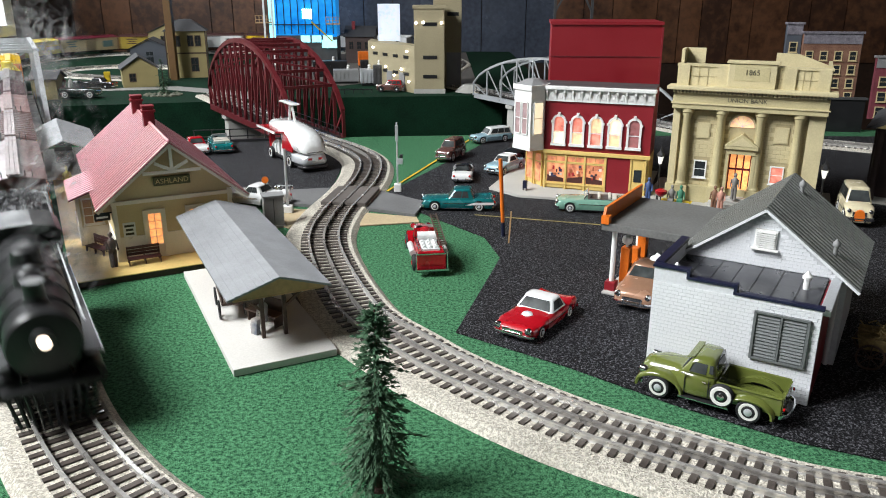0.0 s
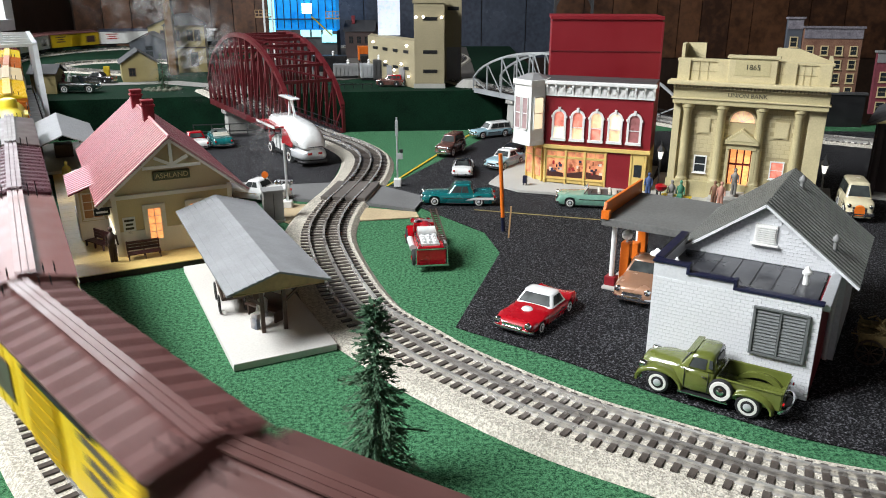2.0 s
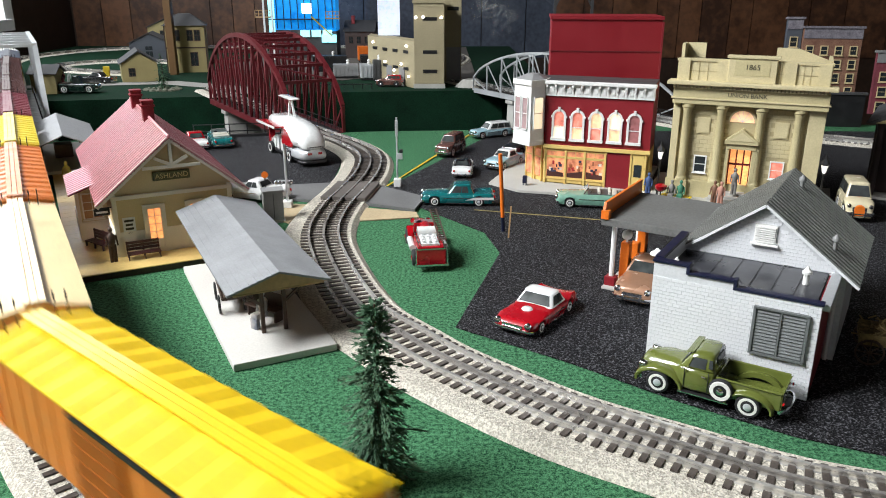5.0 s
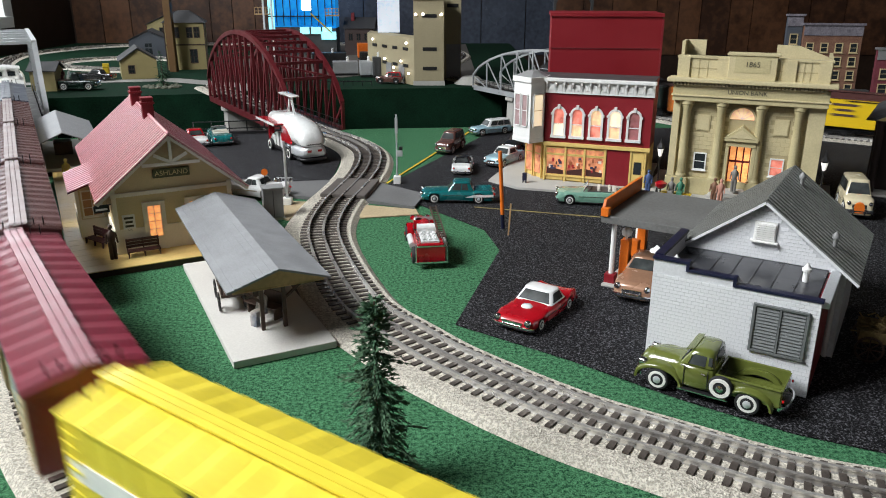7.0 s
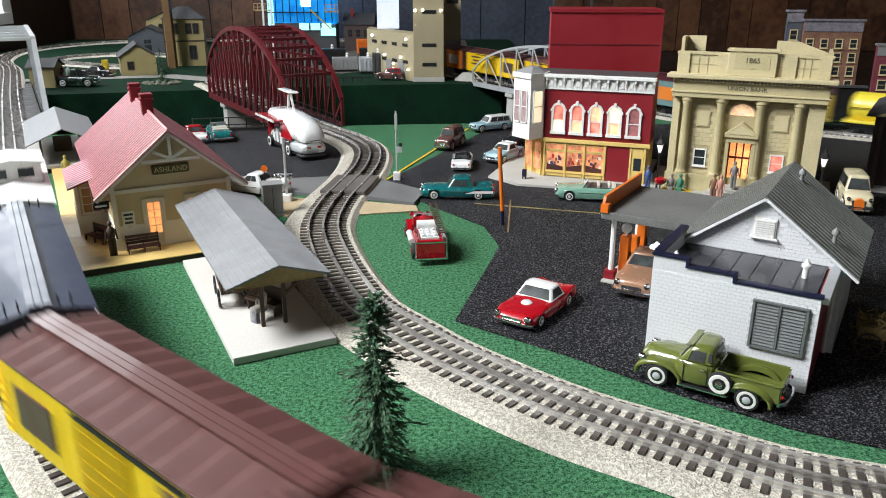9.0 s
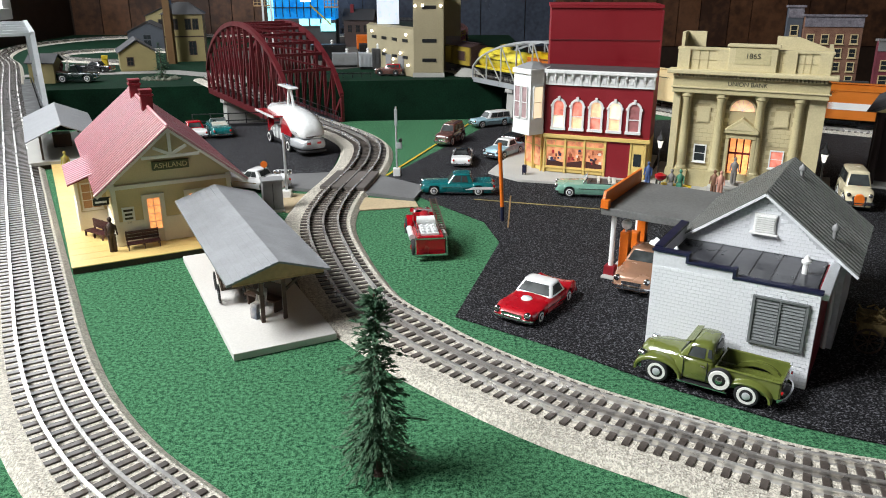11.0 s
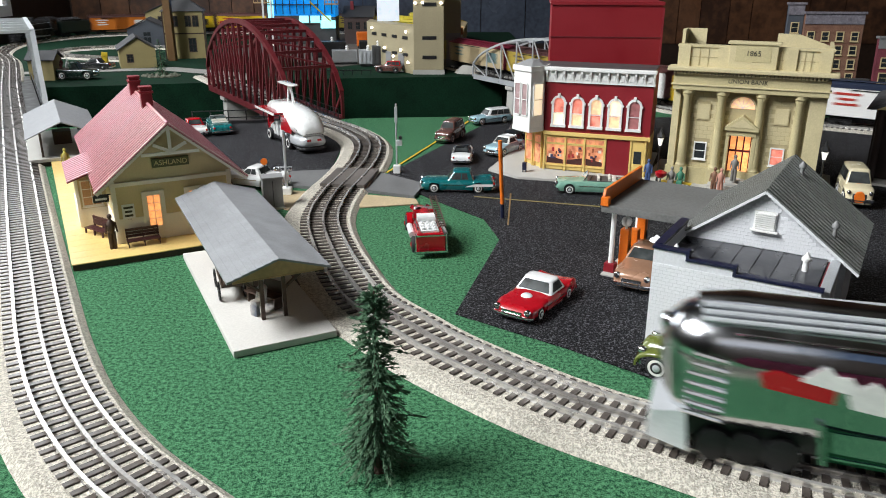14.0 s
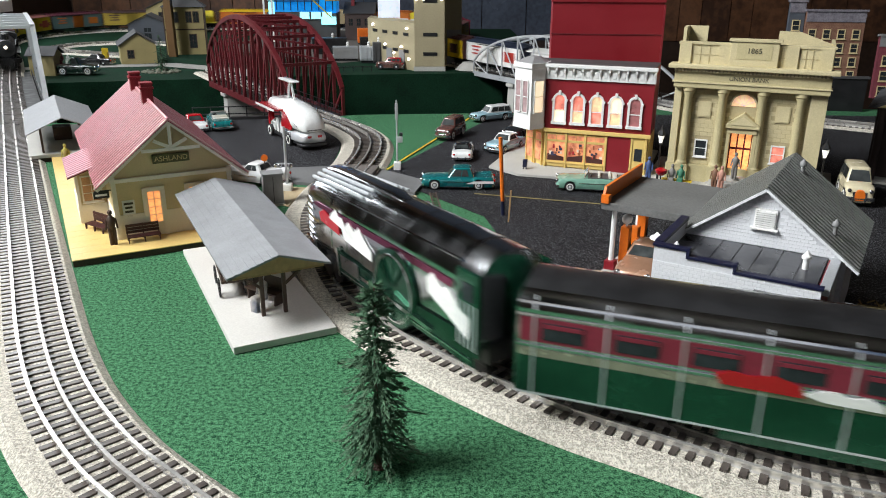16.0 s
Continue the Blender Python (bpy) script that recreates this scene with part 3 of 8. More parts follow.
# ---- freight house behind the depot, open shelter ----
def shelter():
    at = pose(-.1547, .5058, 0, 0, 0, 26.5)
    p = thing("shelter_platform", at, "off-white concrete platform slab on green felt", "platform")
    part("slab", sub(box, 0, 0, .0004, .080, .232, .0062, bevel=.0006), PLATFORM, p)
    part("ramp", sub(box, .0805, .02, .0004, .102, .24, .0035, bevel=.0006), DARKGREY, p, "dark grey strip beside the slab")
    s = thing("platform_shelter", at, "open timber platform shelter with grey shingle roof", "shelter")
    XR, ZE, ZR, Y0, Y1 = .0435, .0530, .0660, .018, .268
    roof = part("roof", sub(gable_roof, .003, .084, XR, Y0, Y1, ZE, ZR, .0014), SHEDGREY, s)
    for side in (0, 1):
        for i in range(7):
            f0, f1 = i / 7, (i + 1) / 7
            xe = .003 if side == 0 else .084
            a0, a1 = XR + (xe - XR) * f0, XR + (xe - XR) * f1
            z0, z1 = ZR + (ZE - ZR) * f0, ZR + (ZE - ZR) * f1
            bm = bmesh.new()
            vs = [bm.verts.new(q) for q in ((a0, Y0 + .0002, z0 + .0002), (a1, Y0 + .0002, z1 + .0006), (a1, Y1 - .0002, z1 + .0006), (a0, Y1 - .0002, z0 + .0002))]
            lo = [bm.verts.new(v.co - Vector((0, 0, .0008))) for v in vs]
            bm.faces.new(vs)
            for k in range(4):
                bm.faces.new((vs[k], vs[(k + 1) % 4], lo[(k + 1) % 4], lo[k]))
            part("shingle_course", bm, SHEDGREY, roof)
    part("gable_board", sub(prism, [(.006, ZE - .001), (XR, ZR - .0016), (.081, ZE - .001)], Y0 + .002, Y0 + .003, "y"), UNDERWOOD, s, "pale brown gable board")
    part("gable_board", sub(prism, [(.006, ZE - .001), (XR, ZR - .0016), (.081, ZE - .001)], Y1 - .003, Y1 - .002, "y"), UNDERWOOD, s, "pale brown gable board")
    part("soffit", sub(box, .008, Y0 + .003, ZE - .0028, .079, Y1 - .003, ZE - .0018), UNDERWOOD, s)
    for y in (.045, .118, .19, .245):
        for x in (.034, .052):
            post = part("post", sub(bar, (x, y, .0062), (x, y, ZE - .0025), .003, .003), BROWNWOOD, s)
        part("cross_beam", sub(bar, (.012, y, ZE - .0045), (.076, y, ZE - .0045), .003, .0035), BROWNWOOD, s)
        part("brace", sub(bar, (.034, y, .03), (.014, y, ZE - .006), .002, .002), BROWNWOOD, s)
        part("brace", sub(bar, (.052, y, .03), (.073, y, ZE - .006), .002, .002), BROWNWOOD, s)
    part("long_beam", sub(bar, (.014, .03, ZE - .004), (.014, .25, ZE - .004), .0025, .003), BROWNWOOD, s)
    part("long_beam", sub(bar, (.074, .03, ZE - .004), (.074, .25, ZE - .004), .0025, .003), BROWNWOOD, s)
    # baggage cart
    c = thing("baggage_cart", at @ pose(.022, .115, .0062, 0, 0, 85), "dark iron-wheeled baggage cart under the shelter", "cart")
    part("bed", sub(box, -.025, -.009, .014, .025, .009, .0165, bevel=.0004), BROWNWOOD, c)
    for x in (-.023, -.008, .008, .023):
        part("stake", sub(bar, (x, .008, .0165), (x, .008, .03), .0012, .0012), BROWNWOOD, c)
    part("rail", sub(bar, (-.025, .008, .029), (.025, .008, .029), .0012, .0016), BROWNWOOD, c)
    for x in (-.016, .016):
        for y in (-.0105, .0105):
            bm = bmesh.new()
            r = .0075
            for k in range(14):
                a, b2 = 2 * math.pi * k / 14, 2 * math.pi * (k + 1) / 14
                bar(bm, (x + r * math.cos(a), y, .0082 + r * math.sin(a)), (x + r * math.cos(b2), y, .0082 + r * math.sin(b2)), .0014, .0014)
            for k in range(7):
                a = 2 * math.pi * k / 7
                bar(bm, (x, y, .0082), (x + r * math.cos(a), y, .0082 + r * math.sin(a)), .0008, .0008)
            part("wheel", bm, BLACK, c, "spoked iron wheel")
    b = thing("shelter_bench", at @ pose(.043, .075, .0062, 0, 0, -60), "dark timber bench under the shelter", "bench", "benches")
    part("seat", sub(box, -.018, -.006, .009, .018, .005, .0105), BROWNWOOD, b)
    part("back", sub(box, -.018, .004, .011, .018, .005, .022), BROWNWOOD, b)
    for x in (-.016, .015):
        part("leg", sub(box, x, -.005, 0, x + .0015, .004, .009), BROWNWOOD, b)
    figure(at @ pose(.038, .06, .0062, 0, 0, -60), .036, mat("blue grey figure paint", (.10, .12, .16), .6, colour2=(.55, .5, .45), grain=90), "tiny painted seated figure on the shelter bench", True)
    f = thing("freight_shed", pose(-.598, 1.19, 0, 0, 0, 27.8), "small open shed with plain grey pitched roof", "shed")
    part("roof", sub(gable_roof, -.050, .050, 0, -.10, .13, .042, .064, .0015), SHEDGREY, f)
    part("deck", sub(box, -.05, -.10, .0075, .05, .13, .012), CONCRETE, f)
    part("footing", sub(box, -.045, -.095, .0004, .045, .125, .0078), BROWNWOOD, f)
    for y in (-.085, .02, .12):
        for x in (-.03, .03):
            part("post", sub(bar, (x, y, .012), (x, y, .049), .003, .003), BROWNWOOD, f)
    part("crate", sub(box, -.012, .0, .012, .014, .03, .032, bevel=.0006), BROWNWOOD, f)
    figure(pose(-.53, 1.055, .0, 0, 0, 20), .036, mat("yellow vest figure paint", (.5, .5, .02), .6, colour2=(.25, .18, .1), grain=60), "tiny painted figure in a yellow vest by the shed")


shelter()


# ---- garage with filling station canopy ----
CANOPYGREY = mat("weathered grey canopy sheet", (0.135, 0.135, 0.13), 0.6, grain=500, blotch=25, vary=0.2, bump=0.15)


def garage():
    at = pose(.2493, .4641, 0, 0, 0, -31.75)
    g = thing("garage", at, "white brick toy garage with dark ribbed gable roof", "building")
    steps = [(-.113, .0), (0, .0), (0, .0715), (-.0558, .0715), (-.0558, .0762), (-.0885, .0762), (-.0885, .0815), (-.113, .0815)]
    w = part("front_wall", sub(prism, steps, 0, .004, "y"), MORTAR, g)
    louvre = (-.0405, -.0068, .029, .0625)
    cop = bmesh.new()
    for a, b, z in ((-.114, -.0885, .0815), (-.0885, -.0558, .0762), (-.0558, .001, .0715)):
        box(cop, a, -.0012, z, b, .0052, z + .0019, bevel=.0003)
    for z0, z1, x in ((.0762, .0841, -.0885), (.0715, .0788, -.0558)):
        box(cop, x - .001, -.0013, z0, x + .0012, .0053, z1)
    part("coping", cop, NAVY, g, "navy coping along the stepped wall")
    part("side_wall", sub(box, -.113, .004, 0, -.109, .075, .0815), WHITEWALL, g)
    part("side_coping", sub(box, -.1142, .0052, .0815, -.108, .075, .0841), NAVY, g)
    part("side_wall", sub(box, -.004, .004, 0, 0, .075, .068), CRIMSON, g, "red side wall")
    part("side_coping", sub(box, -.0025, .0052, .066, .0045, .077, .0705, bevel=.0005), SILVER, g, "silver grey eaves box")
    flat = part("flat_roof", sub(box, -.109, .004, .067, -.0045, .075, .0695), SLATE, g, "glossy dark flat roof with panel seams")
    for i in range(1, 7):
        x = -.109 + i * .0148
        part("seam", sub(box, x - .0003, .0042, .0695, x + .0003, .0748, .0699), BLACK, flat)
    for x, y in ((-.1, .012), (-.016, .042)):
        v = part("roof_vent", sub(lathe, [(.0022, .0695), (.0022, .0775), (.0034, .0775), (.0034, .0795), (.0022, .0805), (.0004, .0835)], 12, Matrix.Translation((x, y, 0))), WHITE, g, smooth=40)
    XR, YE, ZE, ZR = -.053, .205, .064, .1165
    xl, xr = -.114, .008
    gz = lambda x: ZR - .0035 - abs(x - XR) * (ZR - ZE) / .07
    gw = part("gable_wall", sub(prism, [(xl, 0), (xr, 0), (xr, gz(xr)), (XR, gz(XR)), (xl, gz(xl))], .075, YE - .008, "y"), MORTAR, g)
    vent = part("gable_vent", sub(box, -.0595, .0735, .0845, -.0435, .0752, .0995), WHITE, g, "white louvred gable vent")
    for i in range(8):
        part("slat", sub(box, -.0585, .0725, .0857 + i * .0016, -.0445, .0736, .0867 + i * .0016), WHITE, vent)
    part("sill", sub(box, -.0615, .071, .0835, -.0415, .075, .0846), WHITE, vent)
    roof = part("roof", sub(gable_roof, -.123, .017, XR, .070, YE, ZE, ZR, .0018), ROOFGREEN, g)
    for xe in (-.123, .017):
        part("rib", sub(ribs, (XR, .0715, ZR + .0004), (xe, .0715, ZE + .0004), (XR, YE - .001, ZR + .0004), 18, .0030, .0014), RIBGLINT, roof)
        part("barge_board", sub(bar, (XR, .0697, ZR - .0012), (xe, .0697, ZE - .0012), .0012, .0019), WHITEWALL, roof)
    for x, y in ((-.042, .17), (-.005, .10)):
        z = ZR - abs(x - XR) * .73
        part("roof_vent", sub(lathe, [(.0016, z - .002), (.0016, z + .006), (.0028, z + .006), (.0028, z + .0085), (.0003, z + .0115)], 10, Matrix.Translation((x, y, 0))), GREY, g, smooth=40)
    lw = part("louvred_window", sub(box, louvre[0], -.0012, louvre[2], louvre[1], .0002, louvre[3]), SHUTTER, g, "grey louvred double window")
    for k in range(2):
        a = louvre[0] + .0012 + k * .0165
        for i in range(13):
            z = louvre[2] + .0015 + i * .0024
            part("slat", sub(prism, [(-.0022, z), (-.0012, z + .0018), (-.0010, z + .0018), (-.0014, z)], a, a + .0148, "x"), SHUTTER, lw)
    bm = bmesh.new()
    for a, b, c, e in ((louvre[0] - .001, louvre[1] + .001, louvre[2] - .001, louvre[2] + .0006), (louvre[0] - .001, louvre[1] + .001, louvre[3] - .0004, louvre[3] + .001),
                       (louvre[0] - .001, louvre[0] + .0008, louvre[2], louvre[3]), (louvre[1] - .0008, louvre[1] + .001, louvre[2], louvre[3]), (-.0242, -.0230, louvre[2], louvre[3])):
        box(bm, a, -.0028, c, b, 0, e)
    part("window_frame", bm, SHUTTER, lw)
    part("downpipe", sub(tube, (.0025, .07, .003), (.0025, .07, .066), .0016, n=8), WHITE, g)
    wl = part("wall_lamp", sub(tube, (-.1135, .04, .072), (-.124, .046, .075), .0006, n=6), WHITE, g)
    part("shade", sub(lathe, [(.0055, 0), (.005, .0015), (.002, .003), (.0008, .005)], 12, Matrix.Translation((-.1245, .0465, .0705))), WHITE, wl, smooth=50)
    # canopy
    c = thing("filling_station_canopy", at, "flat grey canopy with orange sign board on white posts", "canopy")
    part("roof_slab", sub(box, -.197, .117, .064, -.1095, .224, .071, bevel=.0006), CANOPYGREY, c)
    sgn = part("sign_board", sub(prism, [(.116, .071), (.224, .071), (.224, .0845), (.122, .0845)], -.197, -.1945, "x"), ORANGE, c, "orange sign board")
    part("sign_edge", sub(box, -.197, .1155, .0705, -.190, .1225, .078), ORANGE, sgn)
    for y in (.131, .205):
        post = part("post", sub(tube, (-.1885, y, .003), (-.1885, y, .064), .0024, n=12), WHITE, c)
        part("post_base", sub(box, -.1935, y - .005, .0032, -.1835, y + .005, .012, bevel=.0005), CRIMSON, post)
    isl = thing("pump_island", at @ pose(-.180, .165, 0), "pale concrete filling station island", "kerb")
    part("slab", sub(box, -.014, -.045, .0012, .012, .05, .0035, bevel=.001), CONCRETE, isl)
    for k, (x, y, h) in enumerate(((0, -.022, .04), (.0, .005, .032), (.0, .028, .04))):
        p = thing("fuel_pump", at @ pose(-.180 + x, .165 + y, .0035), "bright orange upright fuel pump with round white globe" if k != 1 else "bright orange low fuel cabinet between the pumps", "fuel pump", "fuel pumps")
        part("body", sub(box, -.0042, -.0046, 0, .0042, .0046, h, bevel=.0008), ORANGE, p)
        part("plinth", sub(box, -.005, -.0055, 0, .005, .0055, .003, bevel=.0004), DARKGREY, p)
        part("dial", sub(box, -.0047, -.0034, h * .62, -.0041, .0034, h * .85), WHITE if k != 1 else BLACK, p)
        if k != 1:
            part("globe", sub(lathe, [(.0012, h), (.0012, h + .002), (.0042, h + .004), (.005, h + .007), (.0042, h + .010), (.001, h + .0118)], 14), WHITE, p, smooth=60)
        part("hose", sub(tube, (.0045, .002, h * .6), (.0052, -.001, h * .25), .0007, n=6), BLACK, p)
    bricks(w, -.113, 0, .0006, .0714, .0054, .0027, WHITEWALL, joint=.0004, skip=lambda x, z: louvre[0] - .002 < x < louvre[1] + .002 and louvre[2] - .0015 < z < louvre[3] + .0015)
    bricks(gw, xl, xr, .070, .1135, .0054, .0027, WHITEWALL, joint=.00025, skip=lambda x, z: z > gz(x) - .0025 or (-.063 < x < -.040 and .0825 < z < .101), limit=150, y=.075)


garage()
# ---- corner store and bank ----
def arch(bm, xc, z0, zs, r, y0, y1, n=10):
    """An upright opening shape with a round head."""
    pts = [(xc - r, z0), (xc + r, z0)] + [(xc + r * math.cos(math.pi * i / n), zs + r * math.sin(math.pi * i / n)) for i in range(n + 1)]
    return prism(bm, pts, y0, y1, "y")


def arch_ring(bm, xc, z0, zs, r0, r1, y0, y1, n=10):
    """A frame round such an opening."""
    inner = [(xc - r0, z0)] + [(xc - r0 * math.cos(math.pi * i / n), zs + r0 * math.sin(math.pi * i / n)) for i in range(n + 1)] + [(xc + r0, z0)]
    outer = [(xc - r1, z0)] + [(xc - r1 * math.cos(math.pi * i / n), zs + r1 * math.sin(math.pi * i / n)) for i in range(n + 1)] + [(xc + r1, z0)]
    for i in range(len(inner) - 1):
        prism(bm, [inner[i], inner[i + 1], outer[i + 1], outer[i]], y0, y1, "y")
    return bm


GOODS = [mat("dark brown shop fitting", (.06, .018, .014), .5, vary=.3), mat("crimson shop goods", (.42, .02, .03), .4, vary=.3), mat("pale shop goods", (.75, .62, .5), .5, vary=.2, emit=.12),
         mat("rust shop goods", (.35, .10, .04), .5, vary=.3), mat("navy shop goods", (.04, .04, .09), .5, vary=.3)]


def store():
    at = pose(.2765, 1.0168, 0, 0, 0, -20.25)
    walk_ = thing("store_pavement", at, "pale grey concrete pavement slab round the store", "pavement")
    part("slab", sub(prism, [(-.215, -.03), (-.165, -.058), (.0, -.045), (.0, .16), (-.215, .16)], .0012, .0042), CONCRETE, walk_)
    s = thing("corner_store", at, "crimson two-storey corner store with white cornice and lit windows", "building")
    Z = .0042
    foot = [(-.143, 0), (0, 0), (0, .06), (-.178, .06), (-.178, .030)]
    part("wall", sub(prism, foot, .058, .146), CRIMSON, s)
    part("base_wall", sub(prism, [(x * .998, y + .0015) for x, y in foot], Z, .058), TRIMYELLOW, s, "pale yellow shopfront")
    # shopfront
    for i, (a, b) in enumerate(((-.139, -.114), (-.1105, -.0875), (-.084, -.0595))):
        w = window(s, a, b, .0135, .0405, 0, (1, 1), TRIMYELLOW, SHOPGLOW, .0014, .0016)
        window(s, a, b, .0435, .0505, 0, (2, 1), TRIMYELLOW, SHOPGLOW, .0012, .0016, sill=False)
        rnd = random.Random(50 + i)
        part("counter", sub(prism, [(a + .001, .0140), (b - .001, .0140), (b - .001, .0195 + .004 * (i % 2)), (a + .001, .0235 - .004 * (i % 2))], -.0009, -.0003, "y"), GOODS[0], w, "dark counter behind the glass")
        for k in range(11):
            gx, gz = rnd.uniform(a + .002, b - .005), rnd.uniform(.0195, .034)
            part("display_item", sub(box, gx, -.0010 - .00004 * k, gz, gx + rnd.uniform(.0015, .0042), -.0005, gz + rnd.uniform(.0018, .0055)), GOODS[rnd.randrange(5)], w)
        part("kick_panel", sub(box, a + .001, -.0012, .006, b - .001, .0005, .011), TRIMYELLOW, s)
    part("red_panel", sub(box, -.0555, -.0012, Z, -.0245, .002, .053), CRIMSON, s)
    door = part("door", sub(box, -.0215, -.0015, Z, -.0055, .002, .053), TRIMYELLOW, s)
    part("pane", sub(box, -.0185, -.002, .022, -.0085, -.0014, .039), GLASSDARK, door)
    for x in (-.142, -.1125, -.0858, -.0575, -.023, -.004):
        part("pilaster", sub(box, x - .0012, -.0026, Z, x + .0012, 0, .054), TRIMYELLOW, s)
    part("shop_cornice", sub(box, -.1445, -.0042, .054, .0015, .0005, .059, bevel=.0006), TRIMYELLOW, s)
    # angled corner shopfront
    ang = Matrix.Translation((-.143, 0, 0)) @ Matrix.Rotation(math.atan2(.030, -.035), 4, "Z")
    L = math.hypot(.035, .030)
    corner = part("corner_front", sub(box, 0, .0, .054, L, .0045, .059), TRIMYELLOW, s)
    for a, b in ((.005, .02), (.026, .041)):
        part("corner_pane", sub(box, a, .0005, .0115, b, .0012, .050, m=ang), SHOPGLOW, corner)
        bm = bmesh.new()
        for q in ((a - .0015, .0, Z, a, .0025, .053), (b, .0, Z, b + .0015, .0025, .053), (a, .0, .0385, b, .002, .040)):
            box(bm, *q, m=ang)
        part("mullion", bm, TRIMYELLOW, corner)
    for v in corner.data.vertices:
        v.co = ang @ v.co
    # arched windows
    uppers = (PINKGLOW, PINKGLOW, WARMGLOW, PALEGLOW, DULLROSE)
    lowers = (PALEGLOW, WARMGLOW, PINKGLOW, WARMGLOW, DULLROSE)
    for i in range(5):
        xc = -.1245 + i * .0255
        w = part("arched_window", sub(arch_ring, xc, .069, .099, .0068, .0098, -.0022, .0005), WHITE, s, "white arched window with glowing curtain")
        part("pane", sub(arch, xc, .0855, .099, .0068, -.0006, .0004), uppers[i], w)
        part("pane", sub(box, xc - .0068, -.0006, .069, xc + .0068, .0004, .0853), lowers[i], w)
        part("keystone", sub(prism, [(xc - .0012, .1055), (xc + .0012, .1055), (xc + .0018, .1115), (xc - .0018, .1115)], -.0034, .0, "y"), WHITE, w)
        bm = bmesh.new()
        box(bm, xc - .0068, -.0016, .084, xc + .0068, 0, .0852)
        for sx in (-1, 1):
            box(bm, xc + sx * .0098 - .0012, -.003, .097, xc + sx * .0098 + .0012, 0, .1)
        part("sash_bar", bm, WHITE, w)
        part("sill", sub(box, xc - .0105, -.004, .0655, xc + .0105, 0, .069), WHITE, w)
    # cornice
    c = part("cornice", sub(box, -.146, -.0075, .1425, .003, .002, .147, bevel=.0008), WHITE, s, "white bracketed cornice")
    part("frieze", sub(box, -.1445, -.0025, .1265, .0015, .0005, .1425), WHITE, c)
    for i in range(13):
        x = -.142 + i * .01185
        part("bracket", sub(prism, [(-.0025, .1275), (-.0038, .133), (-.0068, .1385), (-.0068, .1425), (-.002, .1425), (-.002, .1275)], x - .0011, x + .0011, "x"), WHITE, c)
    for i in range(12):
        x = -.136 + i * .01185
        part("frieze_panel", sub(box, x - .0028, -.0035, .131, x + .0028, -.0024, .138), WHITE, c)
    # white oriel
    oc = [(-.1455, -.004), (-.1595, -.0235), (-.1885, -.003), (-.178, .036), (-.1455, .02)]
    o = part("oriel", sub(prism, oc, .0625, .141), WHITE, s, "white corner oriel bay")
    big = lambda k: [(sum(p[0] for p in oc) / 5 + (x - sum(p[0] for p in oc) / 5) * k, sum(p[1] for p in oc) / 5 + (y - sum(p[1] for p in oc) / 5) * k) for x, y in oc]
    part("oriel_cornice", sub(prism, big(1.1), .141, .148, bevel=.0006), WHITE, o)
    part("oriel_foot", sub(prism, big(1.04), .0585, .0645, bevel=.0005), WHITE, o)
    part("oriel_roof", sub(loft, [[(x, y, .148) for x, y in big(1.0)], [(x, y, .155) for x, y in big(.35)]]), GREY, o)
    for (xa, ya), (xb, yb), cnt in ((oc[0], oc[1], 1), (oc[1], oc[2], 2)):
        ln = math.hypot(xb - xa, yb - ya)
        fm = Matrix.Translation((xa, ya, 0)) @ Matrix.Rotation(math.atan2(yb - ya, xb - xa), 4, "Z")
        for k in range(cnt):
            w0, w1 = ln * (.16 + k * .42), ln * (.16 + k * .42) + ln * (.28 if cnt == 2 else .62)
            part("oriel_pane", sub(box, w0, -.0006, .082, w1, .0012, .124, m=fm), ORIELPANE if cnt == 2 else PALEGLOW, o)
            bm = bmesh.new()
            for q in ((w0 - .001, .082, w0, .124), (w1, .082, w1 + .001, .124), (w0, .124, w1, .1255), (w0, .0805, w1, .082), (w0, .1025, w1, .1035)):
                box(bm, q[0], -.0012, q[1], q[2], .0022, q[3], m=fm)
            part("oriel_sash", bm, WHITE, o)
    part("roof", sub(prism, foot, .146, .1475), DARKGREY, s)
    bin_ = thing("letter_box", at @ pose(-.163, -.028, .0042), "small blue letter box on the pavement", "letter box")
    part("body", sub(box, -.003, -.003, .003, .003, .003, .014, bevel=.0012), NAVY, bin_)
    for x in (-.002, .002):
        part("leg", sub(box, x - .0004, -.002, 0, x + .0004, .002, .004), NAVY, bin_)
    # plain red block behind
    r = thing("red_block", pose(.234, 1.145, 0, 0, 0, -6), "tall plain red box building behind the store", "building")
    part("wall", sub(box, -.078, 0, 0, .078, .09, .2245), CRIMSON, r)
    part("lip", sub(box, -.080, -.002, .223, .080, .092, .2275), CRIMSON, r)
    part("seam", sub(box, -.0785, -.0008, .178, .0785, .0, .1793), MAROON, r)
    part("side_trim", sub(box, .078, -.001, 0, .0805, .09, .22), CHIMNEY, r, "dark red brick side")


store()


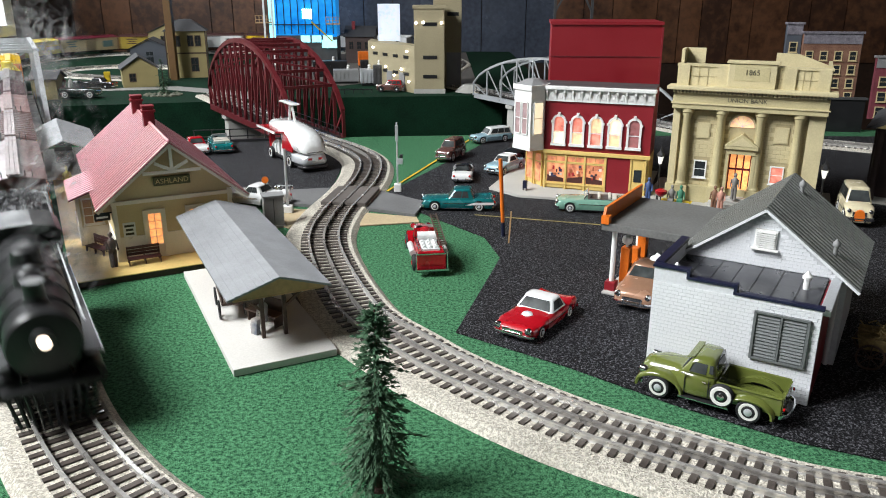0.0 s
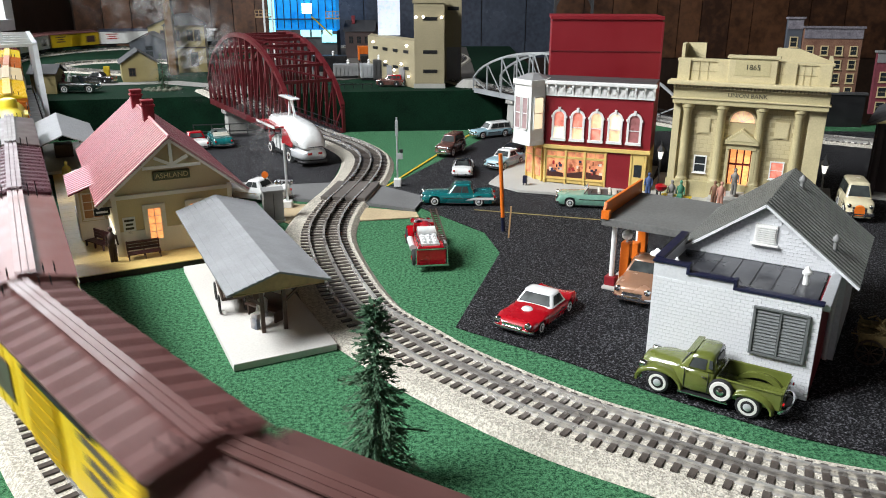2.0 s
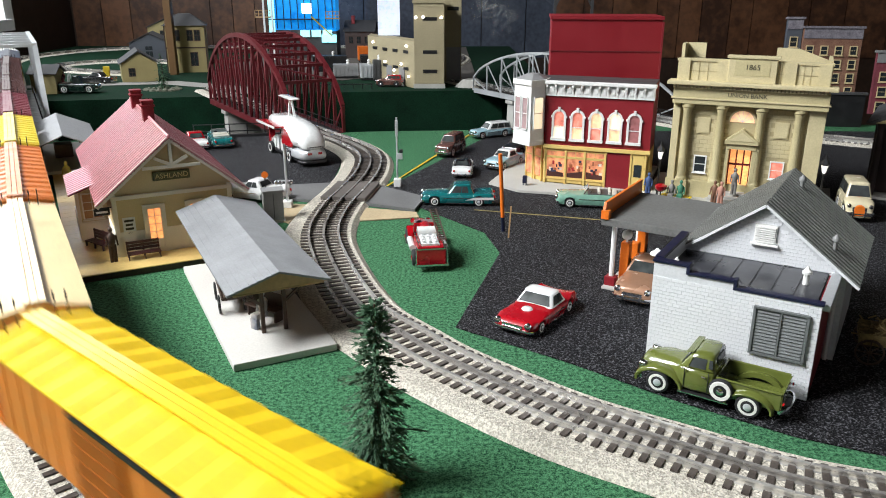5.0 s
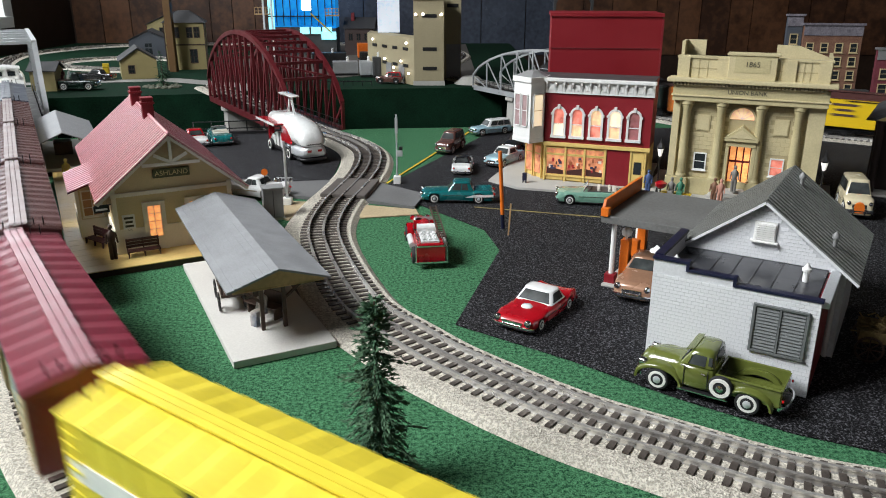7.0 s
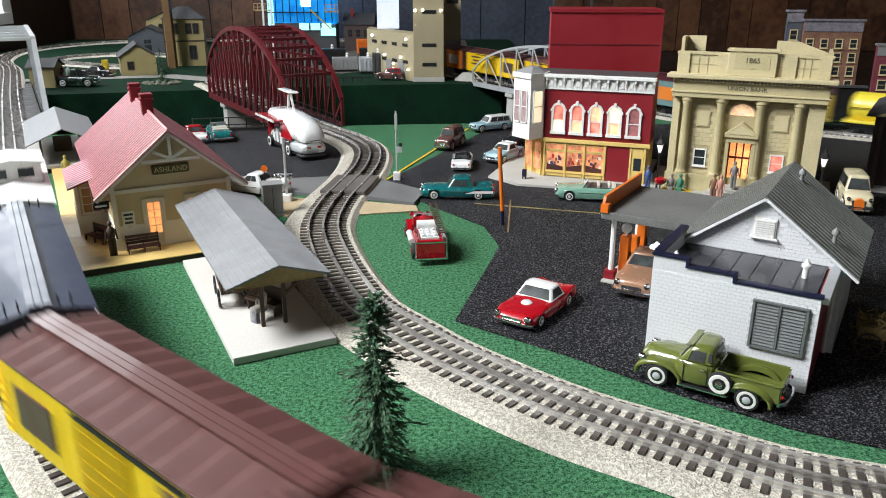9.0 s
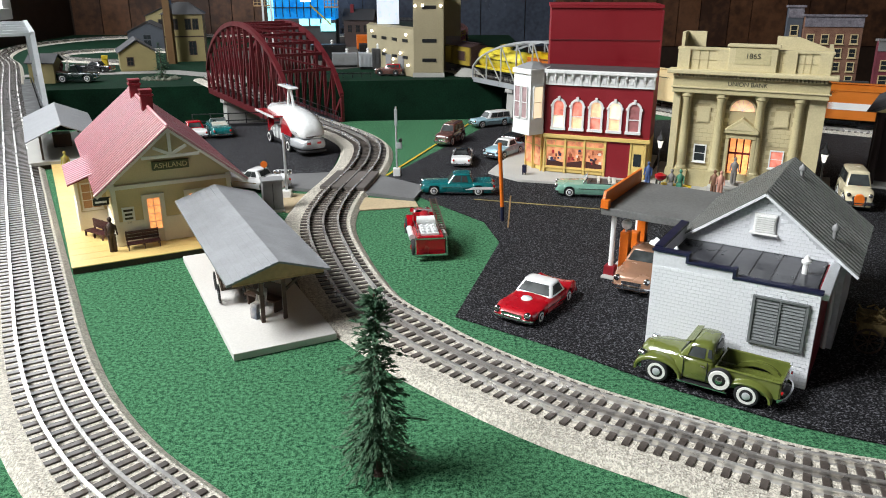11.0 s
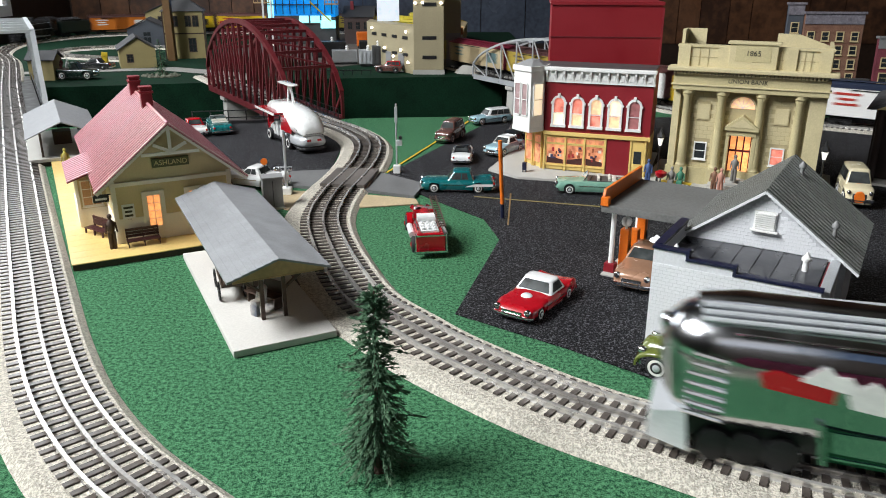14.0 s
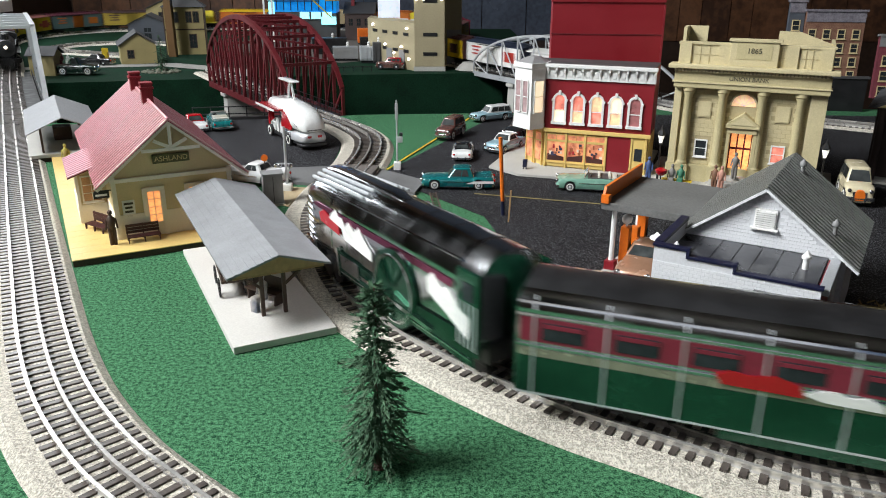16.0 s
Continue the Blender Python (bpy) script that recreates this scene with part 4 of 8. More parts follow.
def bank():
    at = pose(.3034, 1.008, 0, 0, 0, -25)
    b = thing("bank", at, "sand-coloured stone toy bank with columns and glowing doorway", "building")
    W, D = .176, .125
    wall = part("wall", sub(box, 0, 0, .0036, W, D, .15), STONEJOINT, b)
    part("plinth", sub(box, -.004, -.006, .0036, W + .004, .004, .0257, bevel=.0008), BANKDARK, b)
    for x0, x1 in ((.0065, .0255), (.049, .067), (.096, .114), (.140, .158)):
        part("pedestal", sub(box, x0 + .001, -.0125, .0036, x1 - .001, 0, .0262, bevel=.0006), BANKDARK, b)
    for xc in (.016, .058, .105, .149):
        col = part("column", sub(lathe, [(.0074, .0262), (.0074, .0285), (.0062, .0300), (.0056, .032), (.0056, .07), (.0049, .116), (.0066, .119), (.0066, .1205), (.008, .122), (.008, .1265)], 18, Matrix.Translation((xc, -.0055, 0))), BANKDARK, b, smooth=35)
    e = part("entablature", sub(box, -.003, -.014, .1265, W + .003, .002, .1468, bevel=.0006), BANKDARK, b)
    part("moulding", sub(box, -.005, -.0155, .1328, W + .005, .002, .1342), BANKSTONE, e)
    lettering("UNION BANK", .0074, Matrix.Translation((.0865, -.0142, .1400)) @ Matrix.Rotation(radians(90), 4, "X"), DARKLETTER, e)
    for i in range(42):
        x = -.003 + i * .00427
        part("dentil", sub(box, x, -.0185, .1470, x + .0024, .002, .1508), BANKSTONE, e)
    part("cornice", sub(box, -.0105, -.0225, .1508, W + .0105, .004, .1558, bevel=.0012), BANKSTONE, b)
    pp = part("parapet", sub(box, -.001, -.008, .1558, W + .001, .004, .1795), BANKSTONE, b)
    part("parapet_cap", sub(box, -.002, -.0095, .1795, W + .002, .005, .1822), BANKSTONE, pp)
    for x in (.047, .0, .124, W - .014):
        part("parapet_pier", sub(box, x, -.0108, .1558, x + .014, 0, .1812), BANKSTONE, pp)
    st = part("date_stone", sub(box, .0605, -.0135, .1558, .116, 0, .1862, bevel=.0006), BANKSTONE, b)
    part("date_panel", sub(box, .068, -.0139, .1645, .1085, -.012, .1835), BANKDARK, st)
    lettering("1865", .0088, Matrix.Translation((.0885, -.0141, .1745)) @ Matrix.Rotation(radians(90), 4, "X"), DARKLETTER, st)
    part("date_cap", sub(box, .058, -.0152, .1850, .1185, .003, .1882, bevel=.0006), BANKSTONE, st)
    # side and back parapets
    part("parapet_shoulder", sub(prism, [(.112, .1535), (W, .1535), (W, .1825), (.137, .1965), (.112, .197)], .016, .020, "y"), BANKSTONE, b)
    part("parapet_side", sub(prism, [(0, .1558), (.12, .1558), (.12, .1815), (0, .1815)], W - .003, W + .001, "x"), BANKSTONE, b)
    part("parapet_side", sub(prism, [(0, .1558), (.12, .1558), (.12, .1815), (.04, .1815), (.04, .199), (.012, .199), (.012, .1815), (0, .1815)], -.001, .003, "x"), BANKSTONE, b)
    part("parapet_back", sub(box, .003, .036, .1535, .026, .040, .199), BANKSTONE, b)
    # stone courses cut into the parapet
    for x0, x1 in ((.0145, .0465), (.1165, .1235), (.1385, W - .0145)):
        part("stone_course", sub(box, x0, -.0086, .1672, x1, -.0078, .1678), STONEJOINT, pp)
        for k in range(1, 3):
            xx = x0 + (x1 - x0) * k / 3
            part("stone_joint", sub(box, xx - .0003, -.0086, .1558, xx + .0003, -.0078, .1795), STONEJOINT, pp)
    # outer wall piers past the columns
    for x0, x1 in ((-.002, .007), (W - .017, W + .002)):
        part("end_pier", sub(box, x0, -.006, .0257, x1, .0, .1265, bevel=.0005), BANKSTONE, b)
    part("flat_roof", sub(box, 0, .004, .1505, W, D, .1535), DARKGREY, b)
    # niches
    for x0, x1 in ((.029, .0455), (.122, .139)):
        n = part("wall_panel", sub(box, x0, -.0012, .088, x1, .0005, .1085), BANKSTONE, b)
        part("panel_rim", sub(box, x0 + .0012, -.0018, .0892, x1 - .0012, -.0011, .1073), BANKSTONE, n)
        window(b, x0 + .002, x1 - .0015, .0375, .0575, 0, (1, 2), WHITE, GLASSDARK if x0 < .1 else PINKGLOW, .0016, .0016)
    # fanlight and door with pediment
    fan = part("fanlight", sub(arch_ring, .0835, .1055, .1056, .0145, .0168, -.0025, .0005), BANKSTONE, b)
    part("pane", sub(arch, .0835, .1052, .1056, .0145, -.0006, .0004), WARMGLOW, fan)
    bm = bmesh.new()
    for i in range(1, 6):
        a = math.pi * i / 6
        bar(bm, (.0835, -.0009, .1056), (.0835 + .0145 * math.cos(a), -.0009, .1056 + .0145 * math.sin(a)), .0006, .0007)
    part("glazing_bar", bm, WHITE, fan)
    p = part("portal", sub(prism, [(.0665, .0795), (.1065, .0795), (.1065, .0835), (.0865, .0985), (.0665, .0835)], -.0155, .0, "y"), BANKDARK, b, "pedimented stone portal")
    part("tympanum", sub(prism, [(.0715, .0838), (.1015, .0838), (.0865, .0948)], -.0161, -.0154, "y"), BANKSTONE, p)
    part("lintel", sub(box, .069, -.0125, .0725, .104, .0, .0795), BANKDARK, p)
    for x in (.0685, .1005):
        part("jamb", sub(box, x, -.0115, .0165, x + .004, 0, .0725), BANKDARK, p)
    dr = part("door", sub(box, .0725, -.0022, .0165, .1005, .0005, .0725), MAROON, b, "maroon framed glowing glass doors")
    for i in range(3):
        for z0, z1 in ((.0195, .0505), (.0535, .0705)):
            part("pane", sub(box, .0742 + i * .0086, -.003, z0, .0809 + i * .0086, -.002, z1), LAMPGLOW, dr)
    for i in range(4):
        part("step", sub(box, .062 - i * .004, -.018 - i * .006, .0036, .111 + i * .004, -.006, .0166 - i * .0033), CONCRETE, b)
    skip = lambda x, z: (.0255 < x < .049 and (.033 < z < .061 or .0855 < z < .111)) or (.118 < x < .143 and (.033 < z < .061 or .0855 < z < .111)) or .066 < x < .107
    bricks(wall, 0, W, .0258, .1235, .0098, .0054, BANKSTONE, skip, name="block", joint=.0004)
    pv = thing("bank_pavement", at, "pale grey concrete pavement in front of the bank", "pavement")
    part("slab", sub(box, -.03, -.055, .0012, .20, .12, .0036), CONCRETE, pv)
    # lamps and figures
    lamp = None
    for x, y in ((-.008, -.037), (.184, -.035)):
        m = at @ pose(x, y, .0036)
        if lamp is None:
            lamp = thing("street_lamp", m, "black cast-iron street lamp with lit white lantern", "street lamp", "street lamps")
            part("pole", sub(lathe, [(.0035, 0), (.003, .004), (.0016, .006), (.0012, .012), (.001, .05), (.0022, .052), (.001, .0535)], 10), BLACK, lamp, smooth=40)
            part("lantern", sub(lathe, [(.0018, .0535), (.0040, .0635), (.0040, .0645)], 6), LANTERN, lamp, "glowing glass lantern")
            part("lantern_frame", sub(lathe, [(.0043, .0632), (.0045, .0645), (.0043, .0650)], 6), BLACK, lamp)
            part("cap", sub(lathe, [(.0056, .0648), (.0042, .0680), (.0016, .0712), (.001, .0745), (.0003, .0775)], 6), BLACK, lamp)
        else:
            copy_thing(lamp, m)
    skin = [mat("grey coat figure paint", (.30, .29, .27), .6, colour2=(.12, .11, .10), grain=120), mat("brown coat figure paint", (.30, .15, .08), .6, colour2=(.12, .06, .04), grain=120),
            mat("peach dress figure paint", (.62, .33, .24), .6, colour2=(.42, .2, .15), grain=120), mat("green jacket figure paint", (.06, .28, .16), .6, colour2=(.04, .12, .08), grain=120), mat("blue coat figure paint", (.06, .12, .32), .6, colour2=(.04, .06, .12), grain=120)]
    for x, y, z, k, seat, words in ((.0845, -.022, .0165, 0, False, "grey-suited figure on the bank steps"), (.064, -.046, .0036, 1, False, "brown-coated figure by the bank steps"), (.072, -.048, .0036, 2, False, "figure in a peach dress by the bank steps"),
                               (.022, -.04, .0036, 3, True, "seated figure in a green jacket before the bank"), (.011, -.042, .0036, 0, True, "seated figure in grey before the bank"), (-.02, -.036, .0036, 4, False, "blue-coated figure beside the street lamp"), (.128, -.03, .0036, 4, False, "blue-coated figure beside the bank")):
        figure(at @ pose(x, y, z), .034, skin[k], "tiny painted " + words, seat)
    bench = thing("bank_bench", at @ pose(.016, -.034, .0036), "small yellow bench in front of the bank", "bench", "benches")
    part("seat", sub(box, -.018, -.006, .006, .02, .002, .0075), YELLOW, bench)
    for x in (-.016, .017):
        part("leg", sub(box, x, -.005, 0, x + .0012, .001, .006), YELLOW, bench)
    k = thing("red_kiosk", at @ pose(-.002, -.047, .0036), "small red kettle stand beside the street lamp", "stand")
    part("leg", sub(tube, (0, 0, 0), (0, 0, .014), .0008, n=6), BLACK, k)
    part("bowl", sub(lathe, [(.003, .013), (.0075, .017), (.008, .021), (.003, .0235)], 14), RED, k, smooth=50)


bank()


# ---- bridges ----
def truss_bridge(name, m, length, width, height, end_h, panels, material, label, arched=True, deck_m=None, member=.0042, top=True):
    """A through bridge; local x runs along it from the near end, y across, z up from rail level."""
    t = thing(name, m, label, "bridge")
    def zt(f):
        if arched:
            return end_h + (height - end_h) * (1 - (2 * f - 1) ** 2) ** .72
        return height * min(1, min(f, 1 - f) * panels / 1.0)
    for side, y in (("a", -width / 2), ("b", width / 2)):
        tr = part("bottom_chord", sub(box, 0, y - .003, -.008, length, y + .003, .004), material, t)
        n = 24 if arched else panels
        hw, hh = member * .75, member * .8
        part("arch_chord", sub(loft, [[(length * i / n, y + a * hw, zt(i / n) + c * hh) for a, c in ((-1, -1), (1, -1), (1, 1), (-1, 1))] for i in range(n + 1)]), material, tr)
        for i in range(0 if arched else 1, panels + (1 if arched else 0)):
            f = i / panels
            part("vertical", sub(bar, (length * f, y, 0), (length * f, y, zt(f)), member * .9, member), material, tr)
        for i in range(panels):
            f0, f1 = i / panels, (i + 1) / panels
            if not arched and i in (0, panels - 1):
                continue
            if i < panels / 2:
                a, b = (length * f0, y, zt(f0)), (length * f1, y, .002)
            else:
                a, b = (length * f0, y, .002), (length * f1, y, zt(f1))
            part("diagonal", sub(bar, a, b, member * .6, member * .8), material, tr)
    for i in range(panels + 1):
        f = i / panels
        part("floor_beam", sub(box, length * f - .003, -width / 2, -.009, length * f + .003, width / 2, -.001), material, t)
        if top and zt(f) > .085:
            part("top_strut", sub(bar, (length * f, -width / 2, zt(f)), (length * f, width / 2, zt(f)), member, member), material, t)
            if i < panels and zt((i + 1) / panels) > .085:
                part("top_brace", sub(bar, (length * f, -width / 2, zt(f)), (length * (i + 1) / panels, width / 2, zt((i + 1) / panels)), member * .6, member * .6), material, t)
    part("deck", sub(box, 0, -width / 2 + .004, -.003, length, width / 2 - .004, .0003), deck_m or BLACK, t)
    for y in (-width / 2 + .009, width / 2 - .009):
        bm = bmesh.new()
        for i in range(31):
            tube(bm, (length * i / 30, y, 0), (length * i / 30, y, .018), .0008, n=5)
        for z in (.009, .018):
            bar(bm, (0, y, z), (length, y, z), .001, .0012)
        part("railing", bm, BLACK, t, "black hand railing")
    return t


truss_bridge("arch_bridge", pose(-.237, 1.442, .002, 0, 0, 121.2), .549, .105, .168, .048, 14, MAROON, "maroon steel arch truss toy railway bridge", member=.0056)
truss_bridge("grey_truss_bridge", pose(.452, 1.575, .002, 0, 0, 121.5), .64, .088, .115, .03, 10, SILVER, "weathered silver truss toy railway bridge", member=.0032)
truss_bridge("white_truss_bridge", pose(-.845, 1.505, .002, 0, 0, 118.8), .62, .124, .150, .0, 7, SILVER, "silver white through truss toy railway bridge", arched=False, member=.0062)


def pier(x, y, w, d, rz, label):
    t = thing("bridge_pier", pose(x, y, -.3, 0, 0, rz), label, "pier", "bridge piers")
    part("shaft", sub(loft, [[(-w, -d, 0), (w, -d, 0), (w, d, 0), (-w, d, 0)], [(-w * .82, -d * .82, .285), (w * .82, -d * .82, .285), (w * .82, d * .82, .285), (-w * .82, d * .82, .285)]]), CONCRETE, t)
    part("cap", sub(box, -w * .95, -d * .95, .283, w * .95, d * .95, .2925, bevel=.002), CONCRETE, t)


pier(-.475, 1.823, .016, .05, 123.2, "grey concrete pier under the arch bridge")
pier(-.335, 1.61, .016, .05, 123.2, "grey concrete pier under the arch bridge")
pier(.205, 1.98, .016, .05, 121.5, "grey concrete pier under the truss bridge")
pier(.36, 1.725, .016, .05, 121.5, "grey concrete pier under the truss bridge")


def yard_fence():
    f = thing("yard_fence", pose(-.46, 1.405, 0, 0, 0, 12), "black iron rail fence at the table edge", "fence")
    for i in range(7):
        part("post", sub(bar, (i * .032, 0, 0), (i * .032, 0, .026), .002, .002), BLACK, f)
    for z in (.012, .025):
        part("rail", sub(bar, (0, 0, z), (.192, 0, z), .0016, .0018), BLACK, f)
    part("kerb", sub(box, 0, -.004, 0, .192, .006, .006), BLACK, f)


yard_fence()
# ---- road vehicles ----
def paint(name, c, metal=0.0):
    return mat(name, c, 0.22, metal=metal, vary=0.06, grain=300, blotch=50, coat=0.7)


P_TEAL, P_MINT, P_OLIVE, P_TAN = paint("teal enamel", (.006, .12, .125)), paint("mint green enamel", (.17, .34, .26)), paint("olive green enamel", (.115, .135, .03)), paint("tan metallic enamel", (.36, .20, .125), .2)
P_WHITE, P_SKY, P_BROWN, P_CREAM = paint("white enamel", (.74, .75, .74)), paint("pale blue enamel", (.30, .46, .52)), paint("brown enamel", (.12, .055, .045)), paint("cream enamel", (.70, .62, .42))
P_BLACK, P_DGREEN = paint("black enamel", (.012, .013, .014)), paint("dark green enamel", (.01, .03, .022))
TAIL = mat("red tail lamp glass", (.45, .01, .01), .2, vary=.1, coat=.5)
SEAT = mat("white seat vinyl", (.6, .57, .5), .5, vary=.1)


def ring(x, hw, zb, zt, soft=.25, n=4):
    """A rounded cross-section of a vehicle body at x."""
    pts = []
    h = zt - zb
    r = min(hw, h) * soft * 2
    for cx, cz, a0 in ((hw - r, zt - r, 0), (-hw + r, zt - r, 90), (-hw + r * .6, zb + r * .5, 180), (hw - r * .6, zb + r * .5, 270)):
        rr = (r, r) if a0 < 180 else (r * .6, r * .5)
        for k in range(n):
            a = radians(a0 + 90 * k / (n - 1))
            pts.append((x, cx + rr[0] * math.cos(a), cz + rr[1] * math.sin(a)))
    return pts


def wheel(parent, x, y, r, w, white=True, hub=None, name="wheel"):
    s = 1 if y > 0 else -1
    m = Matrix.Translation((x, y, r)) @ Matrix.Rotation(radians(-90 * s), 4, "X")
    wh = part(name, sub(lathe, [(r * .55, -w / 2), (r * .9, -w / 2), (r, -w * .3), (r, w * .3), (r * .9, w / 2), (r * .55, w / 2)], 18, m), TYRE, parent, smooth=40)
    if white:
        part("whitewall", sub(lathe, [(r * .5, w * .42), (r * .54, w * .55), (r * .74, w * .55), (r * .78, w * .42)], 18, m), WHITEWALLTYRE, wh, smooth=40)
    part("wheel_disc", sub(lathe, [(r * .50, w * .4), (r * .50, w * .58), (r * .46, w * .6), (r * .05, w * .61)], 14, m), TYRE, wh, smooth=50)
    part("hub_cap", sub(lathe, [(r * .34, w * .5), (r * .32, w * .66), (r * .2, w * .74), (r * .05, w * .78)], 14, m), hub or SILVER, wh, smooth=50)
    return wh


def hull(bm, L, stations, wheels, arch_r, axle, sill, n=44):
    """A car's lower body: a smooth skin along x with arches open over the wheels.
    stations: part of the length, half width, shoulder height, crown height."""
    fs = [q[0] for q in stations]
    at = lambda f, k: float(np.interp(f, fs, [q[k] for q in stations]))
    marks = sorted(set([i / n for i in range(n + 1)] + [w + arch_r * k / L for w in wheels for k in (-1.001, -1, -.92, .92, 1, 1.001)]))
    secs = []
    for f in marks:
        if f < 0 or f > 1:
            continue
        hw, zs, zc = at(f, 1), at(f, 2), at(f, 3)
        zb = sill + (max(0, .06 - min(f, 1 - f)) * .09 * L)
        for w in wheels:
            d = abs(f - w) * L
            if d < arch_r * .9999:
                zb = max(zb, axle + math.sqrt(arch_r ** 2 - d ** 2))
        zb = min(zb, zs - .002)
        zm = zb + (zs - zb) * .55
        half = [(hw * .93, zb), (hw * 1.0, zb + (zm - zb) * .5), (hw * 1.0, zm), (hw * .965, zm + (zs - zm) * .6), (hw * .88, zs), (hw * .72, zs + (zc - zs) * .45), (hw * .42, zs + (zc - zs) * .88), (0, zc)]
        x = L * (.5 - f)
        secs.append([(x, y, z) for y, z in half] + [(x, -y, z) for y, z in half[-2::-1]])
    return loft(bm, secs)


def face_panel(bm, lo, hi, u0, u1, v0, v1, lift):
    """A thin pane on the slanted face between the edges lo (two points) and hi (two points)."""
    a, b, c, d = Vector(lo[0]), Vector(lo[1]), Vector(hi[0]), Vector(hi[1])
    at = lambda u, v: (a + (b - a) * u) * (1 - v) + (c + (d - c) * u) * v
    nrm = (b - a).cross(c - a).normalized()
    mid = at(.5, .5)
    inside = Vector((mid.x - math.copysign(.01, a.x - c.x), 0, mid.z)) if abs(a.y + b.y) < 1e-6 else Vector((mid.x, 0, mid.z))
    if nrm.dot(mid - inside) < 0:
        nrm = -nrm
    q = [at(u0, v0), at(u1, v0), at(u1 - (u1 - u0) * .03, v1), at(u0 + (u1 - u0) * .03, v1)]
    return loft(bm, [[k - nrm * .0006 for k in q], [k + nrm * lift for k in q]])


def car(name, m, L, W, H, body, roof, label, hood=.30, boot=.72, deck=.66, sill=.14, convertible=False, fins=0.0, white=True, box_back=False, fat=.25, nose=.86, slope=.06, category="car", group="parked cars", sweep=None):
    """A saloon: x forward, wheels on z=0. hood, boot: where the cabin starts and ends, as parts of the length."""
    L, W, H = L * .89, W * .89, H * .89
    t = thing(name, m, label, category, group)
    hz, hw = H * deck, W / 2
    x = lambda f: L * (.5 - f)
    r = H * .225
    wheels = (.185, .785)
    st = [(0, hw * (nose - .12), hz * .66, hz * .74), (.012, hw * nose, hz * .78, hz * .85), (.05, hw * .95, hz * .86, hz * .92), (hood * .6, hw, hz * .90, hz * .98), (hood, hw, hz * .92, hz * 1.02),
          (.5, hw, hz * .93, hz * 1.02), (boot, hw, hz * (.93 + fins * .5), hz * 1.02), (.88, hw * .98, hz * (.94 + fins * 1.4), hz * .97), (.965, hw * .94, hz * (.92 + fins * 2.0), hz * .90), (.988, hw * .88, hz * .82, hz * .80), (1, hw * .80, hz * .66, hz * .68)]
    b = part("body", sub(hull, L, st, wheels, r * 1.16, r, H * sill), body, t, smooth=40)
    part("underside", sub(box, x(.95), -hw * .80, H * .10, x(.06), hw * .80, H * .36), BLACK, t)
    if not convertible:
        c0, c1 = hood, boot
        k0, k1 = c0 + slope + .045, c1 - slope * .8 - .02
        if box_back:
            c1, k1 = .975, .94
        w0, w1 = hw * .88, hw * .68
        z0, z1 = hz * .96, H * .95
        cab = part("cabin", sub(loft, [ring_flat(x(c0), x(c1), w0, z0, .16), ring_flat(x(k0), x(k1), w1, z1, .22)]), roof, t, smooth=35)
        part("roof", sub(loft, [ring_flat(x(k0) + L * .010, x(k1) - L * .012, w1 * 1.05, z1 - H * .012, .3), ring_flat(x(k0) + L * .004, x(k1) - L * .006, w1 * 1.02, z1 + H * .02, .3), ring_flat(x(k0) - L * .02, x(k1) + L * .02, w1 * .82, H * .992, .35), ring_flat(x(k0) - L * .06, x(k1) + L * .06, w1 * .4, H * 1.003, .35)]), roof, t, smooth=60)
        fl, fr, bl, br = (x(c0), w0, z0), (x(c0), -w0, z0), (x(c1), w0, z0), (x(c1), -w0, z0)
        tfl, tfr, tbl, tbr = (x(k0), w1, z1), (x(k0), -w1, z1), (x(k1), w1, z1), (x(k1), -w1, z1)
        part("windscreen", sub(face_panel, (fl, fr), (tfl, tfr), .07, .93, .12, .90, .0005), CARGLASS, cab)
        part("rear_window", sub(face_panel, (bl, br), (tbl, tbr), .12, .88, .22, .88, .0005), CARGLASS, cab)
        cuts = ((.10, .38), (.41, .66), (.69, .93)) if box_back else ((.12, .50), (.53, .80))
        for lo, hi in (((fl, bl), (tfl, tbl)), ((fr, br), (tfr, tbr))):
            for u0, u1 in cuts:
                part("side_window", sub(face_panel, lo, hi, u0, u1, .16, .88, .0005), CARGLASS, cab)
    else:
        part("windscreen", sub(loft, [[(x(hood + .02), -W * .4, hz), (x(hood + .02), W * .4, hz), (x(hood + .03), W * .4, hz), (x(hood + .03), -W * .4, hz)], [(x(hood + .07), -W * .34, H * .95), (x(hood + .07), W * .34, H * .95), (x(hood + .08), W * .34, H * .95), (x(hood + .08), -W * .34, H * .95)]]), GLASSCLEAR, t)
        fr = bmesh.new()
        for sy in (-1, 1):
            bar(fr, (x(hood + .02), sy * W * .4, hz), (x(hood + .075), sy * W * .34, H * .95), .0009, .0009)
        bar(fr, (x(hood + .075), -W * .34, H * .95), (x(hood + .075), W * .34, H * .95), .0009, .0009)
        part("windscreen_frame", fr, CHROME, t)
        part("cockpit", sub(box, x(boot - .02), -W * .36, hz * .9, x(hood + .07), W * .36, hz * 1.024), DARKGREY, t, "dark cockpit floor")
        for f in (hood + .2, boot - .06):
            part("seat", sub(box, x(f + .035), -W * .34, hz * .9, x(f), W * .34, hz * 1.22, bevel=.0012), SEAT, t)
        part("folded_hood", sub(box, x(boot + .05), -W * .38, hz * .95, x(boot - .02), W * .38, hz * 1.12, bevel=.0018), SEAT, t, "folded pale hood")
        part("steering_wheel", sub(lathe, [(.0030, -.0003), (.0034, 0), (.0030, .0003)], 12, Matrix.Translation((x(hood + .12), W * .18, hz * 1.16)) @ Matrix.Rotation(radians(60), 4, "Y")), BLACK, t)
